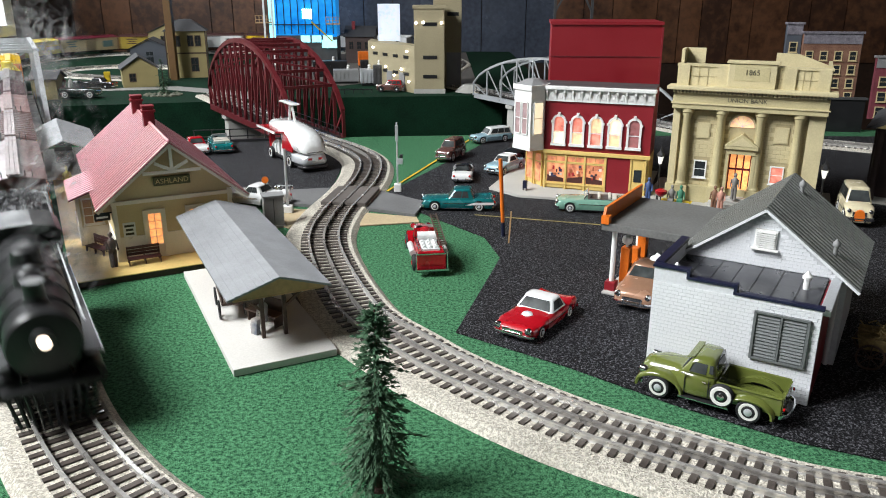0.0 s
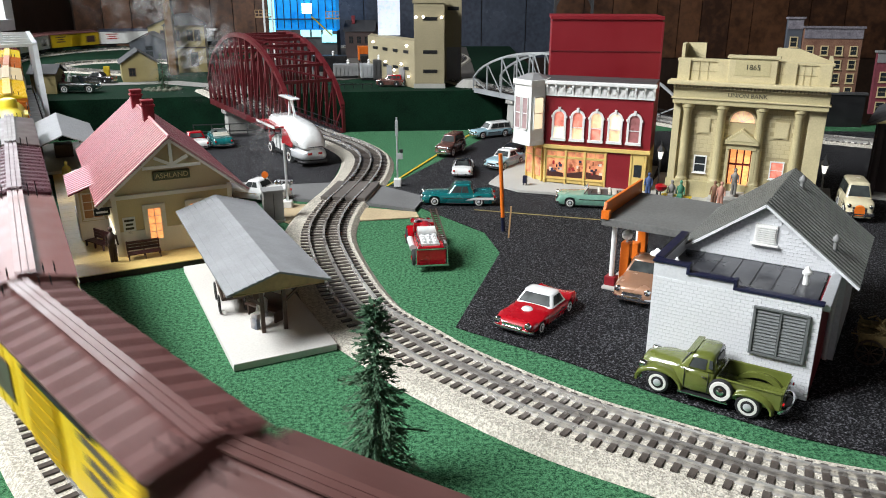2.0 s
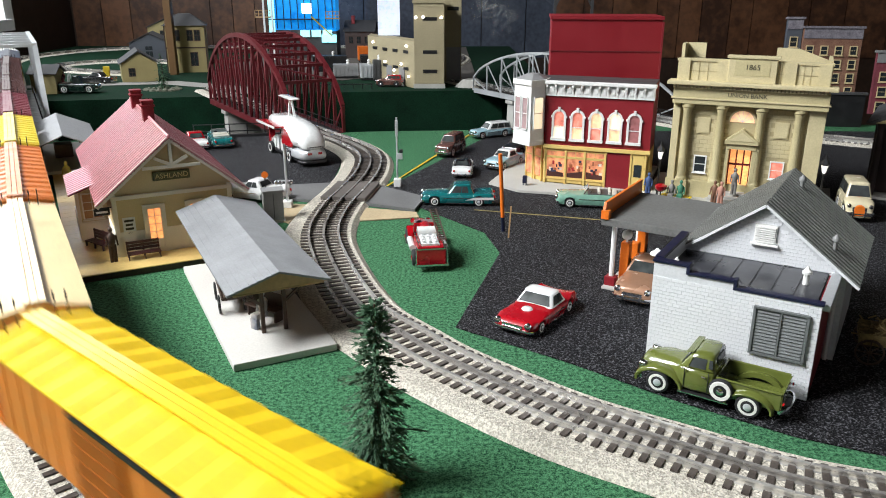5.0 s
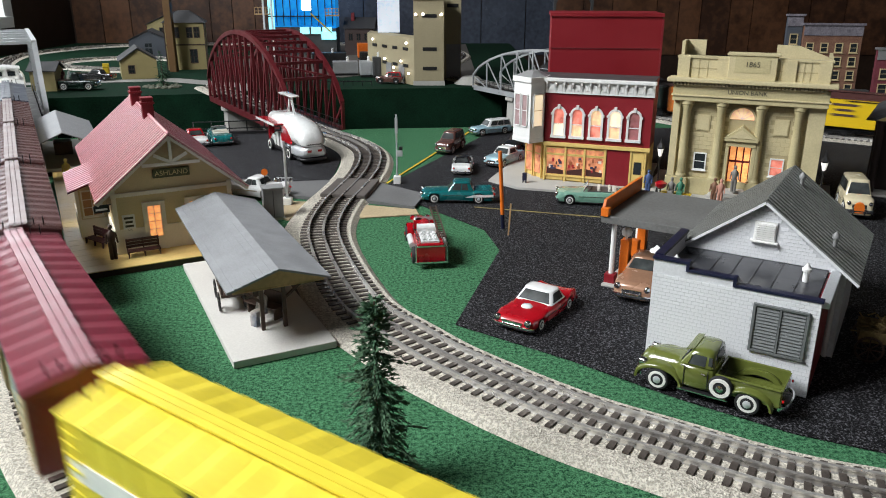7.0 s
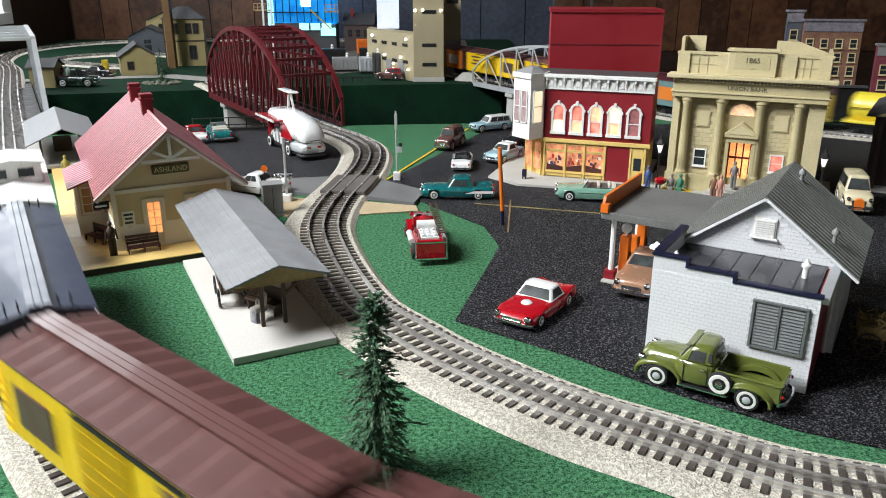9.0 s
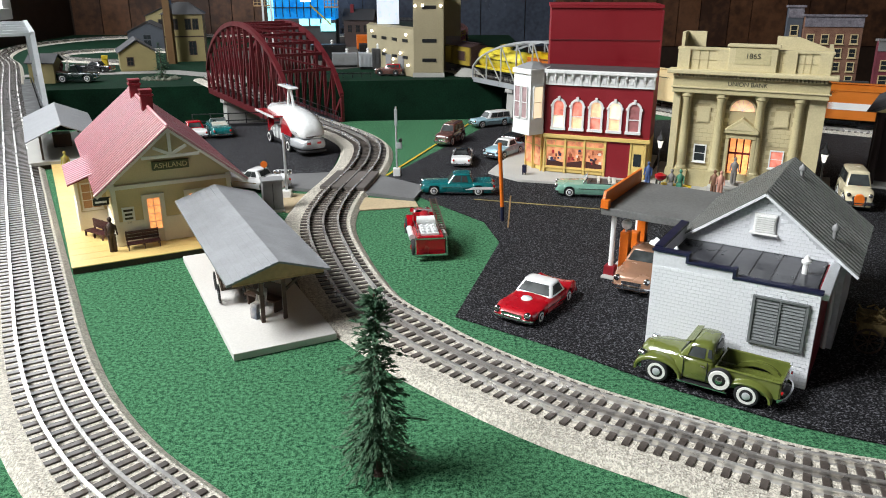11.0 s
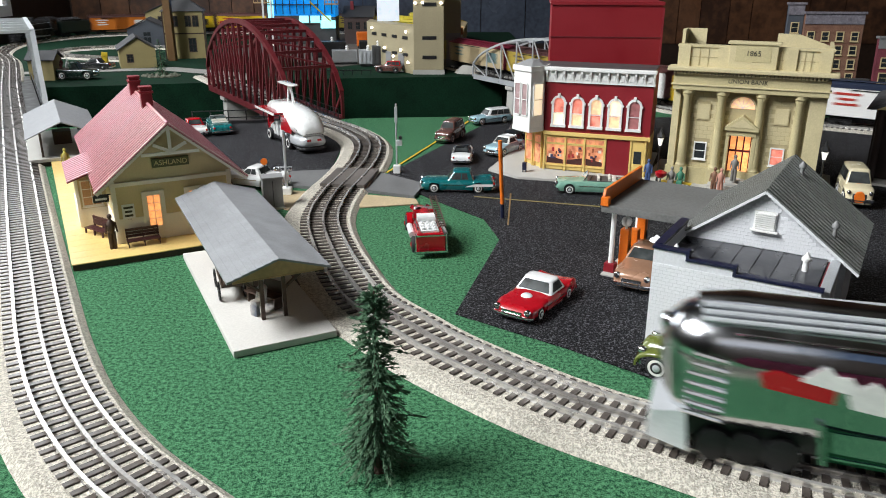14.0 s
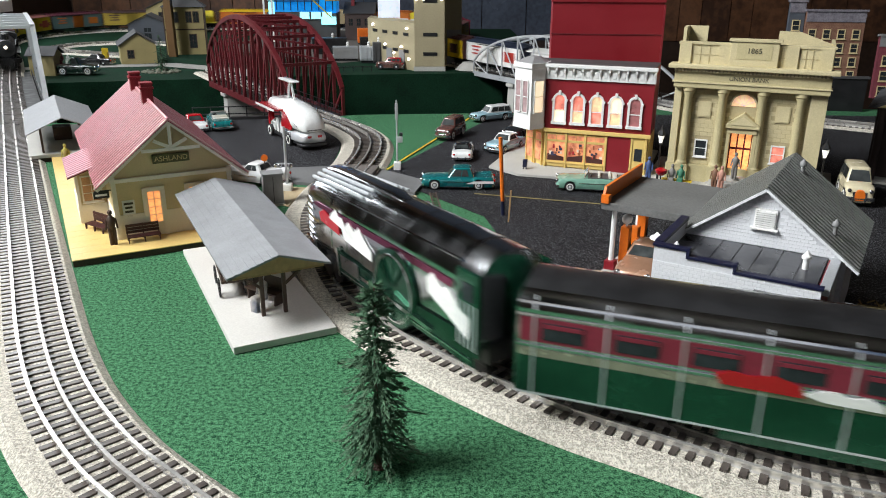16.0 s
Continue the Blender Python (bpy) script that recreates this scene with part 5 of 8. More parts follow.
    for f, nm in ((-.008, "front_bumper"), (1.008, "rear_bumper")):
        bm = bmesh.new()
        s = 1 if f < 0 else -1
        pts = [(-.035, -.49), (-.008, -.40), (0, -.2), (0, .2), (-.008, .40), (-.035, .49)]
        loft(bm, [[(x(f) + s * (px * L + dx), py * W, H * .245 + dz) for dx, dz in ((-.0009, -H * .05), (.0007, -H * .05), (.0012, 0), (.0007, H * .05), (-.0009, H * .05))] for px, py in pts])
        for sy in (-.2, .2):
            box(bm, x(f) - .0014, sy * W - .0009, H * .16, x(f) + .0014, sy * W + .0009, H * .34, bevel=.0004)
        part(nm, bm, CHROME, t, smooth=50)
    part("grille", sub(box, x(.006), -W * .24, H * .31, x(-.008), W * .24, H * .43, bevel=.0006), CHROME, t)
    for sy in (-1, 1):
        part("headlight", sub(lathe, [(W * .070, -.0012), (W * .074, .0014), (W * .058, .0020), (.0002, .0026)], 14, Matrix.Translation((x(.012), sy * W * .355, hz * .74)) @ Matrix.Rotation(radians(90), 4, "Y")), CHROME, t, smooth=50)
        part("tail_light", sub(lathe, [(W * .05, -.001), (W * .05, .001), (.0002, .0022)], 10, Matrix.Translation((x(.992), sy * W * .37, hz * .72)) @ Matrix.Rotation(radians(-90), 4, "Y")), TAIL, t, smooth=50)
        part("side_trim", sub(bar, (x(.30), sy * hw * 1.004, hz * .66), (x(.66), sy * hw * 1.004, hz * .66), .0006, .0007), CHROME, t)
        part("sill_trim", sub(bar, (x(.32), sy * hw * .97, H * .15), (x(.65), sy * hw * .97, H * .15), .0006, .0010), CHROME, t)
        for f in wheels:
            wheel(t, x(f), sy * (hw - .0034), r, .0056, white)
        if sweep:
            part("side_sweep", sub(prism, [(x(.60), hz * .50), (x(.985), hz * .56), (x(.985), hz * .74), (x(.72), hz * .72)], sy * hw * .99 - .0003, sy * hw * .99 + .0004, "y"), sweep, t, "pale side sweep")
    return t


def ring_flat(x0, x1, hw, z, k=.45):
    """A rounded rectangle on the level z."""
    r = hw * k
    pts = []
    for cx, cy, a0 in ((x0 - r, hw - r, 0), (x1 + r, hw - r, 90), (x1 + r, -hw + r, 180), (x0 - r, -hw + r, 270)):
        for k in range(4):
            a = radians(a0 + 30 * k)
            pts.append((cx + r * math.cos(a), cy + r * math.sin(a), z))
    return pts


Z = .0012
tb = car("red_coupe", pose(.0800, .604, Z, 0, 0, -124), .098, .044, .0262, RED, P_WHITE, "bright red coupe with white hardtop parked on asphalt", hood=.42, boot=.74, deck=.60, fins=.07, slope=.05)
part("bonnet_scoop", sub(lathe, [(.005, 0), (.004, .0012), (.0003, .0016)], 12, Matrix.Translation((.018, 0, .0138))), P_WHITE, tb, "white bonnet scoop", smooth=50)
car("teal_coupe", pose(.019, .966, Z, 0, 0, 177.6), .106, .041, .031, P_TEAL, P_TEAL, "dark teal coupe with white side sweep on the road", hood=.36, boot=.72, fins=.05, deck=.60, slope=.04, sweep=P_WHITE)
car("mint_convertible", pose(.194, .956, Z, 0, 0, 170), .108, .042, .030, P_MINT, P_MINT, "mint green open convertible with cream interior", hood=.34, boot=.74, convertible=True)
car("tan_coupe", pose(.189, .668, Z, 0, 0, -119), .106, .042, .034, P_TAN, P_TAN, "tan metallic coupe beside the fuel pumps", hood=.36, boot=.76, fat=.36, nose=.8)
car("white_roadster", pose(.029, 1.135, Z, 0, 0, 86), .086, .034, .026, P_WHITE, P_BLACK, "white roadster with a dark top on asphalt", hood=.40, boot=.78)
car("brown_wagon", pose(.012, 1.275, Z, 0, 0, -112), .086, .033, .037, P_BROWN, P_BROWN, "dark brown estate car on the road", hood=.30, box_back=True, fat=.34)
car("pale_blue_wagon", pose(.088, 1.425, Z, 0, 0, -152), .090, .034, .031, P_SKY, P_WHITE, "pale blue estate car with white roof", hood=.32, box_back=True, deck=.6)
car("pale_blue_saloon", pose(.096, 1.180, Z, 0, 0, -126), .090, .036, .030, P_SKY, P_WHITE, "pale blue saloon with white roof beside the store", hood=.34)
car("dark_jeep", pose(.126, 1.265, Z, 0, 0, -120), .085, .036, .038, P_BLACK, BROWNWOOD, "dark old open car behind the pale blue saloon", hood=.36, box_back=True, white=False)
car("white_coupe", pose(-.2500, .985, Z, 0, 0, 160), .106, .040, .032, P_WHITE, P_WHITE, "white coupe beside the depot", hood=.38, boot=.72, fins=.08)
car("red_white_convertible", pose(-.437, 1.335, Z, 0, 0, 118), .104, .040, .030, P_WHITE, RED, "red and white hardtop in the yard", hood=.36, deck=.6)
car("teal_cream_convertible", pose(-.397, 1.352, Z, 0, 0, 113), .108, .041, .031, P_TEAL, P_CREAM, "teal open convertible with cream interior in the yard", hood=.34, boot=.72, convertible=True, fins=.05)
car("cream_van", pose(.506, .912, Z, 0, 0, -108), .080, .037, .050, P_CREAM, P_CREAM, "cream delivery van with an orange nose", hood=.22, box_back=True, deck=.62, fat=.3, category="van")
part("orange_bonnet", sub(loft, [ring(.0372, .0055, .009, .021, .4), ring(.020, .0075, .009, .0282, .4)]), ORANGE, bpy.data.objects["cream_van"], "orange bonnet", smooth=50)
car("black_truck_car", pose(-.99, 2.235, Z, 0, 0, 176), .11, .042, .034, P_BLACK, P_BLACK, "black saloon on far grass", white=False)


def pickup():
    t = thing("pickup_truck", pose(.1868, .4735, Z, 0, 0, 146.5), "olive green pickup truck with whitewall tyres", "pickup truck", "parked cars")
    L = .0965
    x = lambda f: L * (.5 - f)
    part("bonnet", sub(loft, [ring(x(.004), .0085, .012, .0215, .42, 6), ring(x(.02), .0110, .011, .0242, .44, 6), ring(x(.07), .0122, .010, .0262, .44, 6), ring(x(.16), .0130, .010, .0274, .42, 6), ring(x(.25), .0142, .010, .0280, .38, 6), ring(x(.315), .0172, .010, .0284, .3, 6)]), P_OLIVE, t, smooth=55)
    cab = part("cab", sub(loft, [ring(x(.285), .0168, .0085, .0278, .22), ring(x(.31), .0182, .0085, .0284, .18), ring(x(.42), .0186, .0085, .0286, .16), ring(x(.53), .0182, .0085, .0286, .18), ring(x(.545), .0172, .0085, .0280, .2)]), P_OLIVE, t, smooth=50)
    z0, z1, w0, w1 = .0278, .0378, .0172, .0146
    c0, c1, k0, k1 = .305, .545, .365, .528
    top = part("cab_top", sub(loft, [ring_flat(x(c0), x(c1), w0, z0, .2), ring_flat(x((c0 + k0) / 2), x((c1 + k1) / 2), (w0 + w1) / 2 * 1.02, (z0 + z1) / 2, .22), ring_flat(x(k0), x(k1), w1, z1, .28), ring_flat(x(k0 + .012), x(k1 - .010), w1 * .90, z1 + .0016, .32), ring_flat(x(k0 + .05), x(k1 - .04), w1 * .5, z1 + .0025, .4)]), P_OLIVE, cab, smooth=60)
    fl, fr, bl, br = (x(c0), w0, z0), (x(c0), -w0, z0), (x(c1), w0, z0), (x(c1), -w0, z0)
    tfl, tfr, tbl, tbr = (x(k0), w1, z1), (x(k0), -w1, z1), (x(k1), w1, z1), (x(k1), -w1, z1)
    for u0, u1 in ((.07, .485), (.515, .93)):
        part("windscreen", sub(face_panel, (fl, fr), (tfl, tfr), u0, u1, .14, .90, .0006), CARGLASS, cab)
    part("rear_window", sub(face_panel, (bl, br), (tbl, tbr), .22, .78, .28, .86, .0006), CARGLASS, cab)
    for lo, hi, sy in (((fl, bl), (tfl, tbl), 1), ((fr, br), (tfr, tbr), -1)):
        part("side_window", sub(face_panel, lo, hi, .22, .74, .10, .86, .0006), CARGLASS, cab)
        part("quarter_window", sub(face_panel, lo, hi, .82, .95, .24, .84, .0006), CARGLASS, cab)
        part("window_post", sub(bar, (x(.365), sy * (w0 + .0004), z0 + .0012), (x(.385), sy * (w1 + .0010), z1 - .0016), .0007, .0007), P_OLIVE, cab)
        for f in (.345, .510):
            part("door_gap", sub(box, x(f) - .0002, sy * .0186 - .0003, .0105, x(f) + .0002, sy * .0186 + .0003, .0272), BLACK, cab)
        part("door_handle", sub(bar, (x(.495), sy * .0192, .0235), (x(.465), sy * .0192, .0238), .0009, .0009), CHROME, cab)
    part("visor", sub(loft, [[(x(.335), -.0140, .0385), (x(.335), .0140, .0385), (x(.335), .0140, .0391), (x(.335), -.0140, .0391)], [(x(.385), -.0136, .0396), (x(.385), .0136, .0396), (x(.385), .0136, .0402), (x(.385), -.0136, .0402)]]), P_OLIVE, cab)
    part("mirror_arm", sub(tube, (x(.345), .0186, .027), (x(.335), .0225, .029), .0004, n=6), CHROME, cab)
    bed = part("bed", sub(box, x(.985), -.0150, .0105, x(.556), .0150, .0130), P_OLIVE, t, "pickup bed floor")
    for i in range(6):
        part("bed_slat", sub(box, x(.98), -.0140 + i * .0050, .0130, x(.56), -.0112 + i * .0050, .0136), P_OLIVE, bed)
    part("bed_front", sub(box, x(.566), -.0160, .0105, x(.556), .0160, .0245), P_OLIVE, bed)
    for sy in (-1, 1):
        part("bed_side", sub(box, x(.985), sy * .0155 - .0006, .0105, x(.556), sy * .0155 + .0006, .0240), P_OLIVE, bed)
        part("bed_rail", sub(tube, (x(.985), sy * .0158, .0242), (x(.556), sy * .0158, .0242), .0010, n=8), P_OLIVE, bed)
        for nm, f0, wd, tall, long_ in (("front_fender", .165, .0200, .0135, 1.30), ("rear_fender", .79, .0206, .0122, 1.34)):
            secs = []
            for k in range(13):
                a = math.pi * (k / 12 * 1.06 - .03)
                cx, cz = math.cos(a), max(-.18, math.sin(a))
                secs.append([(x(f0) + tall * long_ * cx * u, sy * q, .0083 + tall * cz * v) for q, u, v in ((.0110, 1.0, 1.06), (wd - .0045, 1.0, 1.05), (wd - .0012, .98, .97), (wd, .93, .86), (wd - .0004, .84, .76), (.0110, .82, .74))])
            part(nm, sub(loft, secs), P_OLIVE, t, smooth=60)
        part("running_board", sub(box, x(.665), sy * .0178 - .0026, .0066, x(.31), sy * .0178 + .0026, .0080, bevel=.0004), BLACK, t)
        part("board_strip", sub(bar, (x(.66), sy * .0205, .0074), (x(.315), sy * .0205, .0074), .0006, .0009), CHROME, t)
        part("headlight", sub(lathe, [(.0028, -.003), (.0032, .0012), (.0022, .0022), (.0003, .0027)], 14, Matrix.Translation((x(.03), sy * .0145, .0195)) @ Matrix.Rotation(radians(90), 4, "Y")), CHROME, t, smooth=50)
        part("tail_light", sub(tube, (x(1.0), sy * .0165, .0170), (x(1.012), sy * .0165, .0170), .0012, n=10), TAIL, t)
        for f in (.165, .79):
            wheel(t, x(f), sy * .0172, .0083, .0054)
    part("tailgate", sub(box, x(.995), -.0155, .0115, x(.985), .0155, .0240, bevel=.0003), P_OLIVE, bed)
    m = Matrix.Translation((x(.605), .0192, .0150)) @ Matrix.Rotation(radians(-90), 4, "X")
    sp = part("spare_wheel", sub(lathe, [(.0045, -.002), (.0075, -.002), (.0083, 0), (.0075, .0022), (.0045, .0022)], 22, m), TYRE, t, smooth=40)
    part("whitewall", sub(lathe, [(.0042, .0020), (.0045, .0027), (.0067, .0027), (.0071, .0020)], 22, m), WHITEWALLTYRE, sp)
    part("wheel_disc", sub(lathe, [(.0042, .0020), (.0042, .0026), (.0002, .0027)], 18, m), BLACK, sp)
    part("hub_cap", sub(lathe, [(.0026, .0024), (.0024, .0034), (.0004, .0042)], 16, m), CHROME, sp, smooth=50)
    for f, wd in ((-.022, .0180), (1.040, .0170)):
        bm = bmesh.new()
        s = 1 if f < 0 else -1
        pts = [(-.0055, -1), (-.0015, -.75), (0, -.3), (0, .3), (-.0015, .75), (-.0055, 1)]
        loft(bm, [[(x(f) + s * (px + dx), py * wd, .0100 + dz) for dx, dz in ((-.0006, -.0014), (.0006, -.0014), (.0009, 0), (.0006, .0014), (-.0006, .0014))] for px, py in pts])
        part("bumper", bm, CHROME, t, smooth=50)
        part("bumper_iron", sub(box, min(x(f), x(.03 if f < 0 else .97)), -.007, .0095, max(x(f), x(.03 if f < 0 else .97)), .007, .0108), BLACK, t)
    for i in range(4):
        part("grille_bar", sub(box, x(.02), -.0075, .0125 + i * .0021, x(-.006), .0075, .0137 + i * .0021, bevel=.0003), CHROME, t)
    low = [o for o in t.children if not o.name.startswith(("wheel", "spare"))]
    for o in low + [q for k in low for q in k.children]:
        for v in o.data.vertices:
            v.co.z *= .885


pickup()


def fire_engine():
    t = thing("fire_engine", pose(-.019, .769, .0004, 0, 0, 98), "old bright red ladder fire engine on green felt", "fire engine")
    part("chassis", sub(box, -.05, -.014, .008, .05, .014, .012, bevel=.0008), RED, t)
    part("bonnet", sub(loft, [ring(.052, .008, .011, .024, .4), ring(.03, .010, .011, .027, .4), ring(.016, .012, .011, .027, .3)]), RED, t, smooth=50)
    part("body", sub(box, -.048, -.0135, .012, -.01, .0135, .024, bevel=.001), RED, t)
    part("tank", sub(tube, (-.012, 0, .027), (.004, 0, .027), .008, n=16), RED, t, smooth=40)
    part("hose_bed", sub(box, -.045, -.009, .024, -.014, .009, .026), P_WHITE, t, "white coiled hose")
    for i in range(4):
        for j in range(3):
            part("hose_coil", sub(tube, (-.042 + i * .0085, -.006 + j * .006, .0265), (-.037 + i * .0085, -.006 + j * .006, .0265), .0018, n=8), P_WHITE, t)
    seat = part("seat", sub(box, .004, -.012, .022, .012, .012, .027, bevel=.001), BLACK, t)
    part("windscreen", sub(box, .016, -.0105, .027, .0164, .0105, .033), GLASSCLEAR, t)
    part("seat_back", sub(box, .002, -.012, .024, .0045, .012, .0335, bevel=.0008), RED, t)
    part("steering_wheel", sub(lathe, [(.0032, -.0003), (.0037, 0), (.0032, .0003)], 14, Matrix.Translation((.012, .005, .031)) @ Matrix.Rotation(radians(60), 4, "Y")), BLACK, t)
    part("tail_panel", sub(box, -.0500, -.0145, .0075, -.0480, .0145, .0225, bevel=.0006), RED, t)
    part("tail_trim", sub(box, -.0504, -.0150, .0215, -.0476, .0150, .0228), CHROME, t)
    part("hose_reel", sub(tube, (-.012, -.010, .029), (-.012, .010, .029), .0052, n=16), P_WHITE, t, "pale rolled hose")
    for sy in (-1, 1):
        part("body_rail", sub(tube, (-.047, sy * .0125, .0275), (-.012, sy * .0125, .0275), .0006, n=6), CHROME, t)
        for xx in (-.046, -.03, -.014):
            part("rail_post", sub(tube, (xx, sy * .0125, .024), (xx, sy * .0125, .0275), .0005, n=5), CHROME, t)
    lad = part("ladder", sub(bar, (-.05, -.015, .031), (.03, -.015, .040), .0012, .0018), BROWNWOOD, t, "dark timber ladder")
    part("ladder_rail", sub(bar, (-.05, -.0085, .031), (.03, -.0085, .040), .0012, .0018), BROWNWOOD, lad)
    for i in range(14):
        f = (i + .5) / 14
        part("rung", sub(tube, (-.05 + .08 * f, -.015, .031 + .009 * f), (-.05 + .08 * f, -.0085, .031 + .009 * f), .0006, n=6), BROWNWOOD, lad)
    part("rear_step", sub(box, -.0555, -.0165, .006, -.047, .0165, .0078), CHROME, t)
    for sy in (-1, 1):
        part("handrail", sub(tube, (-.054, sy * .0155, .0078), (-.054, sy * .0155, .026), .0007, n=6), CHROME, t)
        part("side_tank", sub(tube, (-.03, sy * .0165, .017), (0, sy * .0165, .017), .0035, n=12), P_WHITE, t)
        part("fender", sub(loft, [[(.035 + .012 * math.cos(a), sy * q, .010 + .011 * max(0, math.sin(a)) + u) for q, u in ((.009, 0), (.0165, 0), (.0165, -.0012), (.009, -.0012))] for a in [math.pi * k / 7 for k in range(8)]]), RED, t, smooth=60)
        for xx in (-.034, .036):
            wheel(t, xx, sy * .0152, .0085, .005, False, RED)
        part("headlight", sub(lathe, [(.0028, -.002), (.0028, .0012), (.0003, .0022)], 10, Matrix.Translation((.05, sy * .0085, .0225)) @ Matrix.Rotation(radians(90), 4, "Y")), CHROME, t, smooth=50)
    part("bell", sub(lathe, [(.003, 0), (.0022, .002), (.001, .0035)], 10, Matrix.Translation((.02, .008, .0275))), CHROME, t, smooth=50)


fire_engine()


def streamline_bus():
    t = thing("streamlined_bus", pose(-.240, 1.240, Z, 0, 0, 121), "white and red streamlined bus with a raised white roof wing", "bus")
    L = .158
    x = lambda f: L * (.5 - f)
    part("chassis", sub(box, x(.985), -.0205, .006, x(.02), .0205, .0105, bevel=.001), BLACK, t)
    part("lower_body", sub(loft, [ring(x(.52), .0236, .0105, .0262, .2), ring(x(.72), .0243, .0105, .0266, .2), ring(x(.90), .0232, .0105, .0268, .25), ring(x(.97), .0205, .0105, .0270, .3), ring(x(1.0), .0150, .0115, .0275, .35)]), SILVER, t, "silver lower tail", smooth=50)
    for i in range(7):
        part("flute", sub(tube, (x(.56 + i * .03), .0243, .0125), (x(.56 + i * .03), .0243, .0255), .0009, n=6), CHROME, t)
    part("upper_body", sub(loft, [ring(x(.03), .0185, .0535, .0600, .4), ring(x(.07), .0220, .0510, .0640, .4), ring(x(.36), .0232, .0480, .0665, .4), ring(x(.48), .0238, .0400, .0668, .4), ring(x(.56), .0242, .0262, .0662, .4), ring(x(.72), .0244, .0262, .0642, .42), ring(x(.84), .0240, .0265, .0605, .43), ring(x(.92), .0225, .0268, .0550, .44), ring(x(.97), .0195, .0270, .0475, .44), ring(x(.992), .0160, .0275, .0410, .44), ring(x(1.0), .0125, .028, .0370, .4)]), P_WHITE, t, "rounded white upper body", smooth=60)
    for sy in (-1, 1):
        part("red_panel", sub(loft, [[(x(f), sy * .0236, z0), (x(f), sy * .0249, z0), (x(f), sy * .0247, z1), (x(f), sy * .0230, z1)] for f, z0, z1 in ((.50, .0265, .052), (.58, .0265, .051), (.66, .0268, .0475), (.74, .0272, .0405), (.79, .0276, .0325))]), RED, t, "red side panel", smooth=45)
        part("tail_light", sub(box, x(1.004), sy * .0085 - .0032, .019, x(.985), sy * .0085 + .0032, .0225), TAIL, t)
        for f in (.12, .68):
            wheel(t, x(f), sy * .0222, .0098, .0056, True, CHROME)
    part("interior_wall", sub(box, x(.50), -.021, .0105, x(.05), .002, .050), GLASSDARK, t, "dark open interior")
    part("front_post", sub(box, x(.07), .012, .0105, x(.03), .0215, .053, bevel=.0008), RED, t)
    part("nose", sub(loft, [ring(x(.0), .014, .0105, .022, .3), ring(x(.05), .019, .0105, .028, .3), ring(x(.10), .020, .0105, .028, .3)]), P_WHITE, t, smooth=50)
    for f, h in ((.17, .026), (.27, .034), (.38, .030), (.45, .024)):
        part("counter", sub(box, x(f + .035), .008, .0105, x(f - .03), .0195, h, bevel=.0015), P_WHITE, t, "white open counter")
    part("awning", sub(box, x(.55), .0205, .0520, x(-.01), .0385, .0545, bevel=.0008), RED, t, "flat red awning")
    part("awning_edge", sub(box, x(.55), .0375, .0515, x(-.01), .0392, .0550), P_WHITE, t)
    w = part("roof_wing", sub(loft, [ring_flat(x(.17), x(.54), .0075, .0940), ring_flat(x(.165), x(.545), .0085, .0955), ring_flat(x(.185), x(.525), .0060, .0970)]), P_WHITE, t, "raised white wing", smooth=50)
    for f0, f1 in ((.33, .38), (.50, .42)):
        part("wing_strut", sub(bar, (x(f0), 0, .065), (x(f1), 0, .0945), .003, .003), P_WHITE, w)
    part("bumper", sub(loft, [ring(x(.90), .0242, .0055, .0100, .3), ring(x(.98), .0212, .0055, .0100, .3), ring(x(1.012), .0140, .0055, .0100, .3)]), BLACK, t, smooth=50)


streamline_bus()


def hay_cart():
    t = thing("hay_cart", pose(.345, .522, Z, 0, 0, -25), "weathered tan wooden cart with scrap load", "cart")
    straw = mat("straw", (.20, .14, .055), .9, vary=.4, grain=500, bump=.6)
    part("bed", sub(box, -.03, -.014, .015, .035, .014, .018), straw, t)
    for sy in (-1, 1):
        part("side", sub(box, -.03, sy * .014 - .0006, .018, .035, sy * .014 + .0006, .024), straw, t)
        for x in (-.022, .022):
            bm = bmesh.new()
            r = .0095
            for k in range(16):
                a, b = 2 * math.pi * k / 16, 2 * math.pi * (k + 1) / 16
                bar(bm, (x + r * math.cos(a), sy * .017, r + .001 + r * math.sin(a)), (x + r * math.cos(b), sy * .017, r + .001 + r * math.sin(b)), .0014, .0014)
            for k in range(8):
                a = 2 * math.pi * k / 8
                bar(bm, (x, sy * .017, r + .001), (x + r * math.cos(a), sy * .017, r + .001 + r * math.sin(a)), .0008, .0008)
            part("wheel", bm, BROWNWOOD, t, "spoked wheel")
    bm = bmesh.new()
    rnd = random.Random(4)
    for i in range(160):
        p = Vector((rnd.uniform(-.028, .033), rnd.uniform(-.012, .012), .019 + abs(rnd.gauss(0, .005))))
        bar(bm, p, p + Vector((rnd.uniform(-.008, .008), rnd.uniform(-.006, .006), rnd.uniform(-.002, .004))), .0008, .0008)
    part("load", bm, straw, t, "heaped straw and scrap")["kind"] = "stuff"


hay_cart()


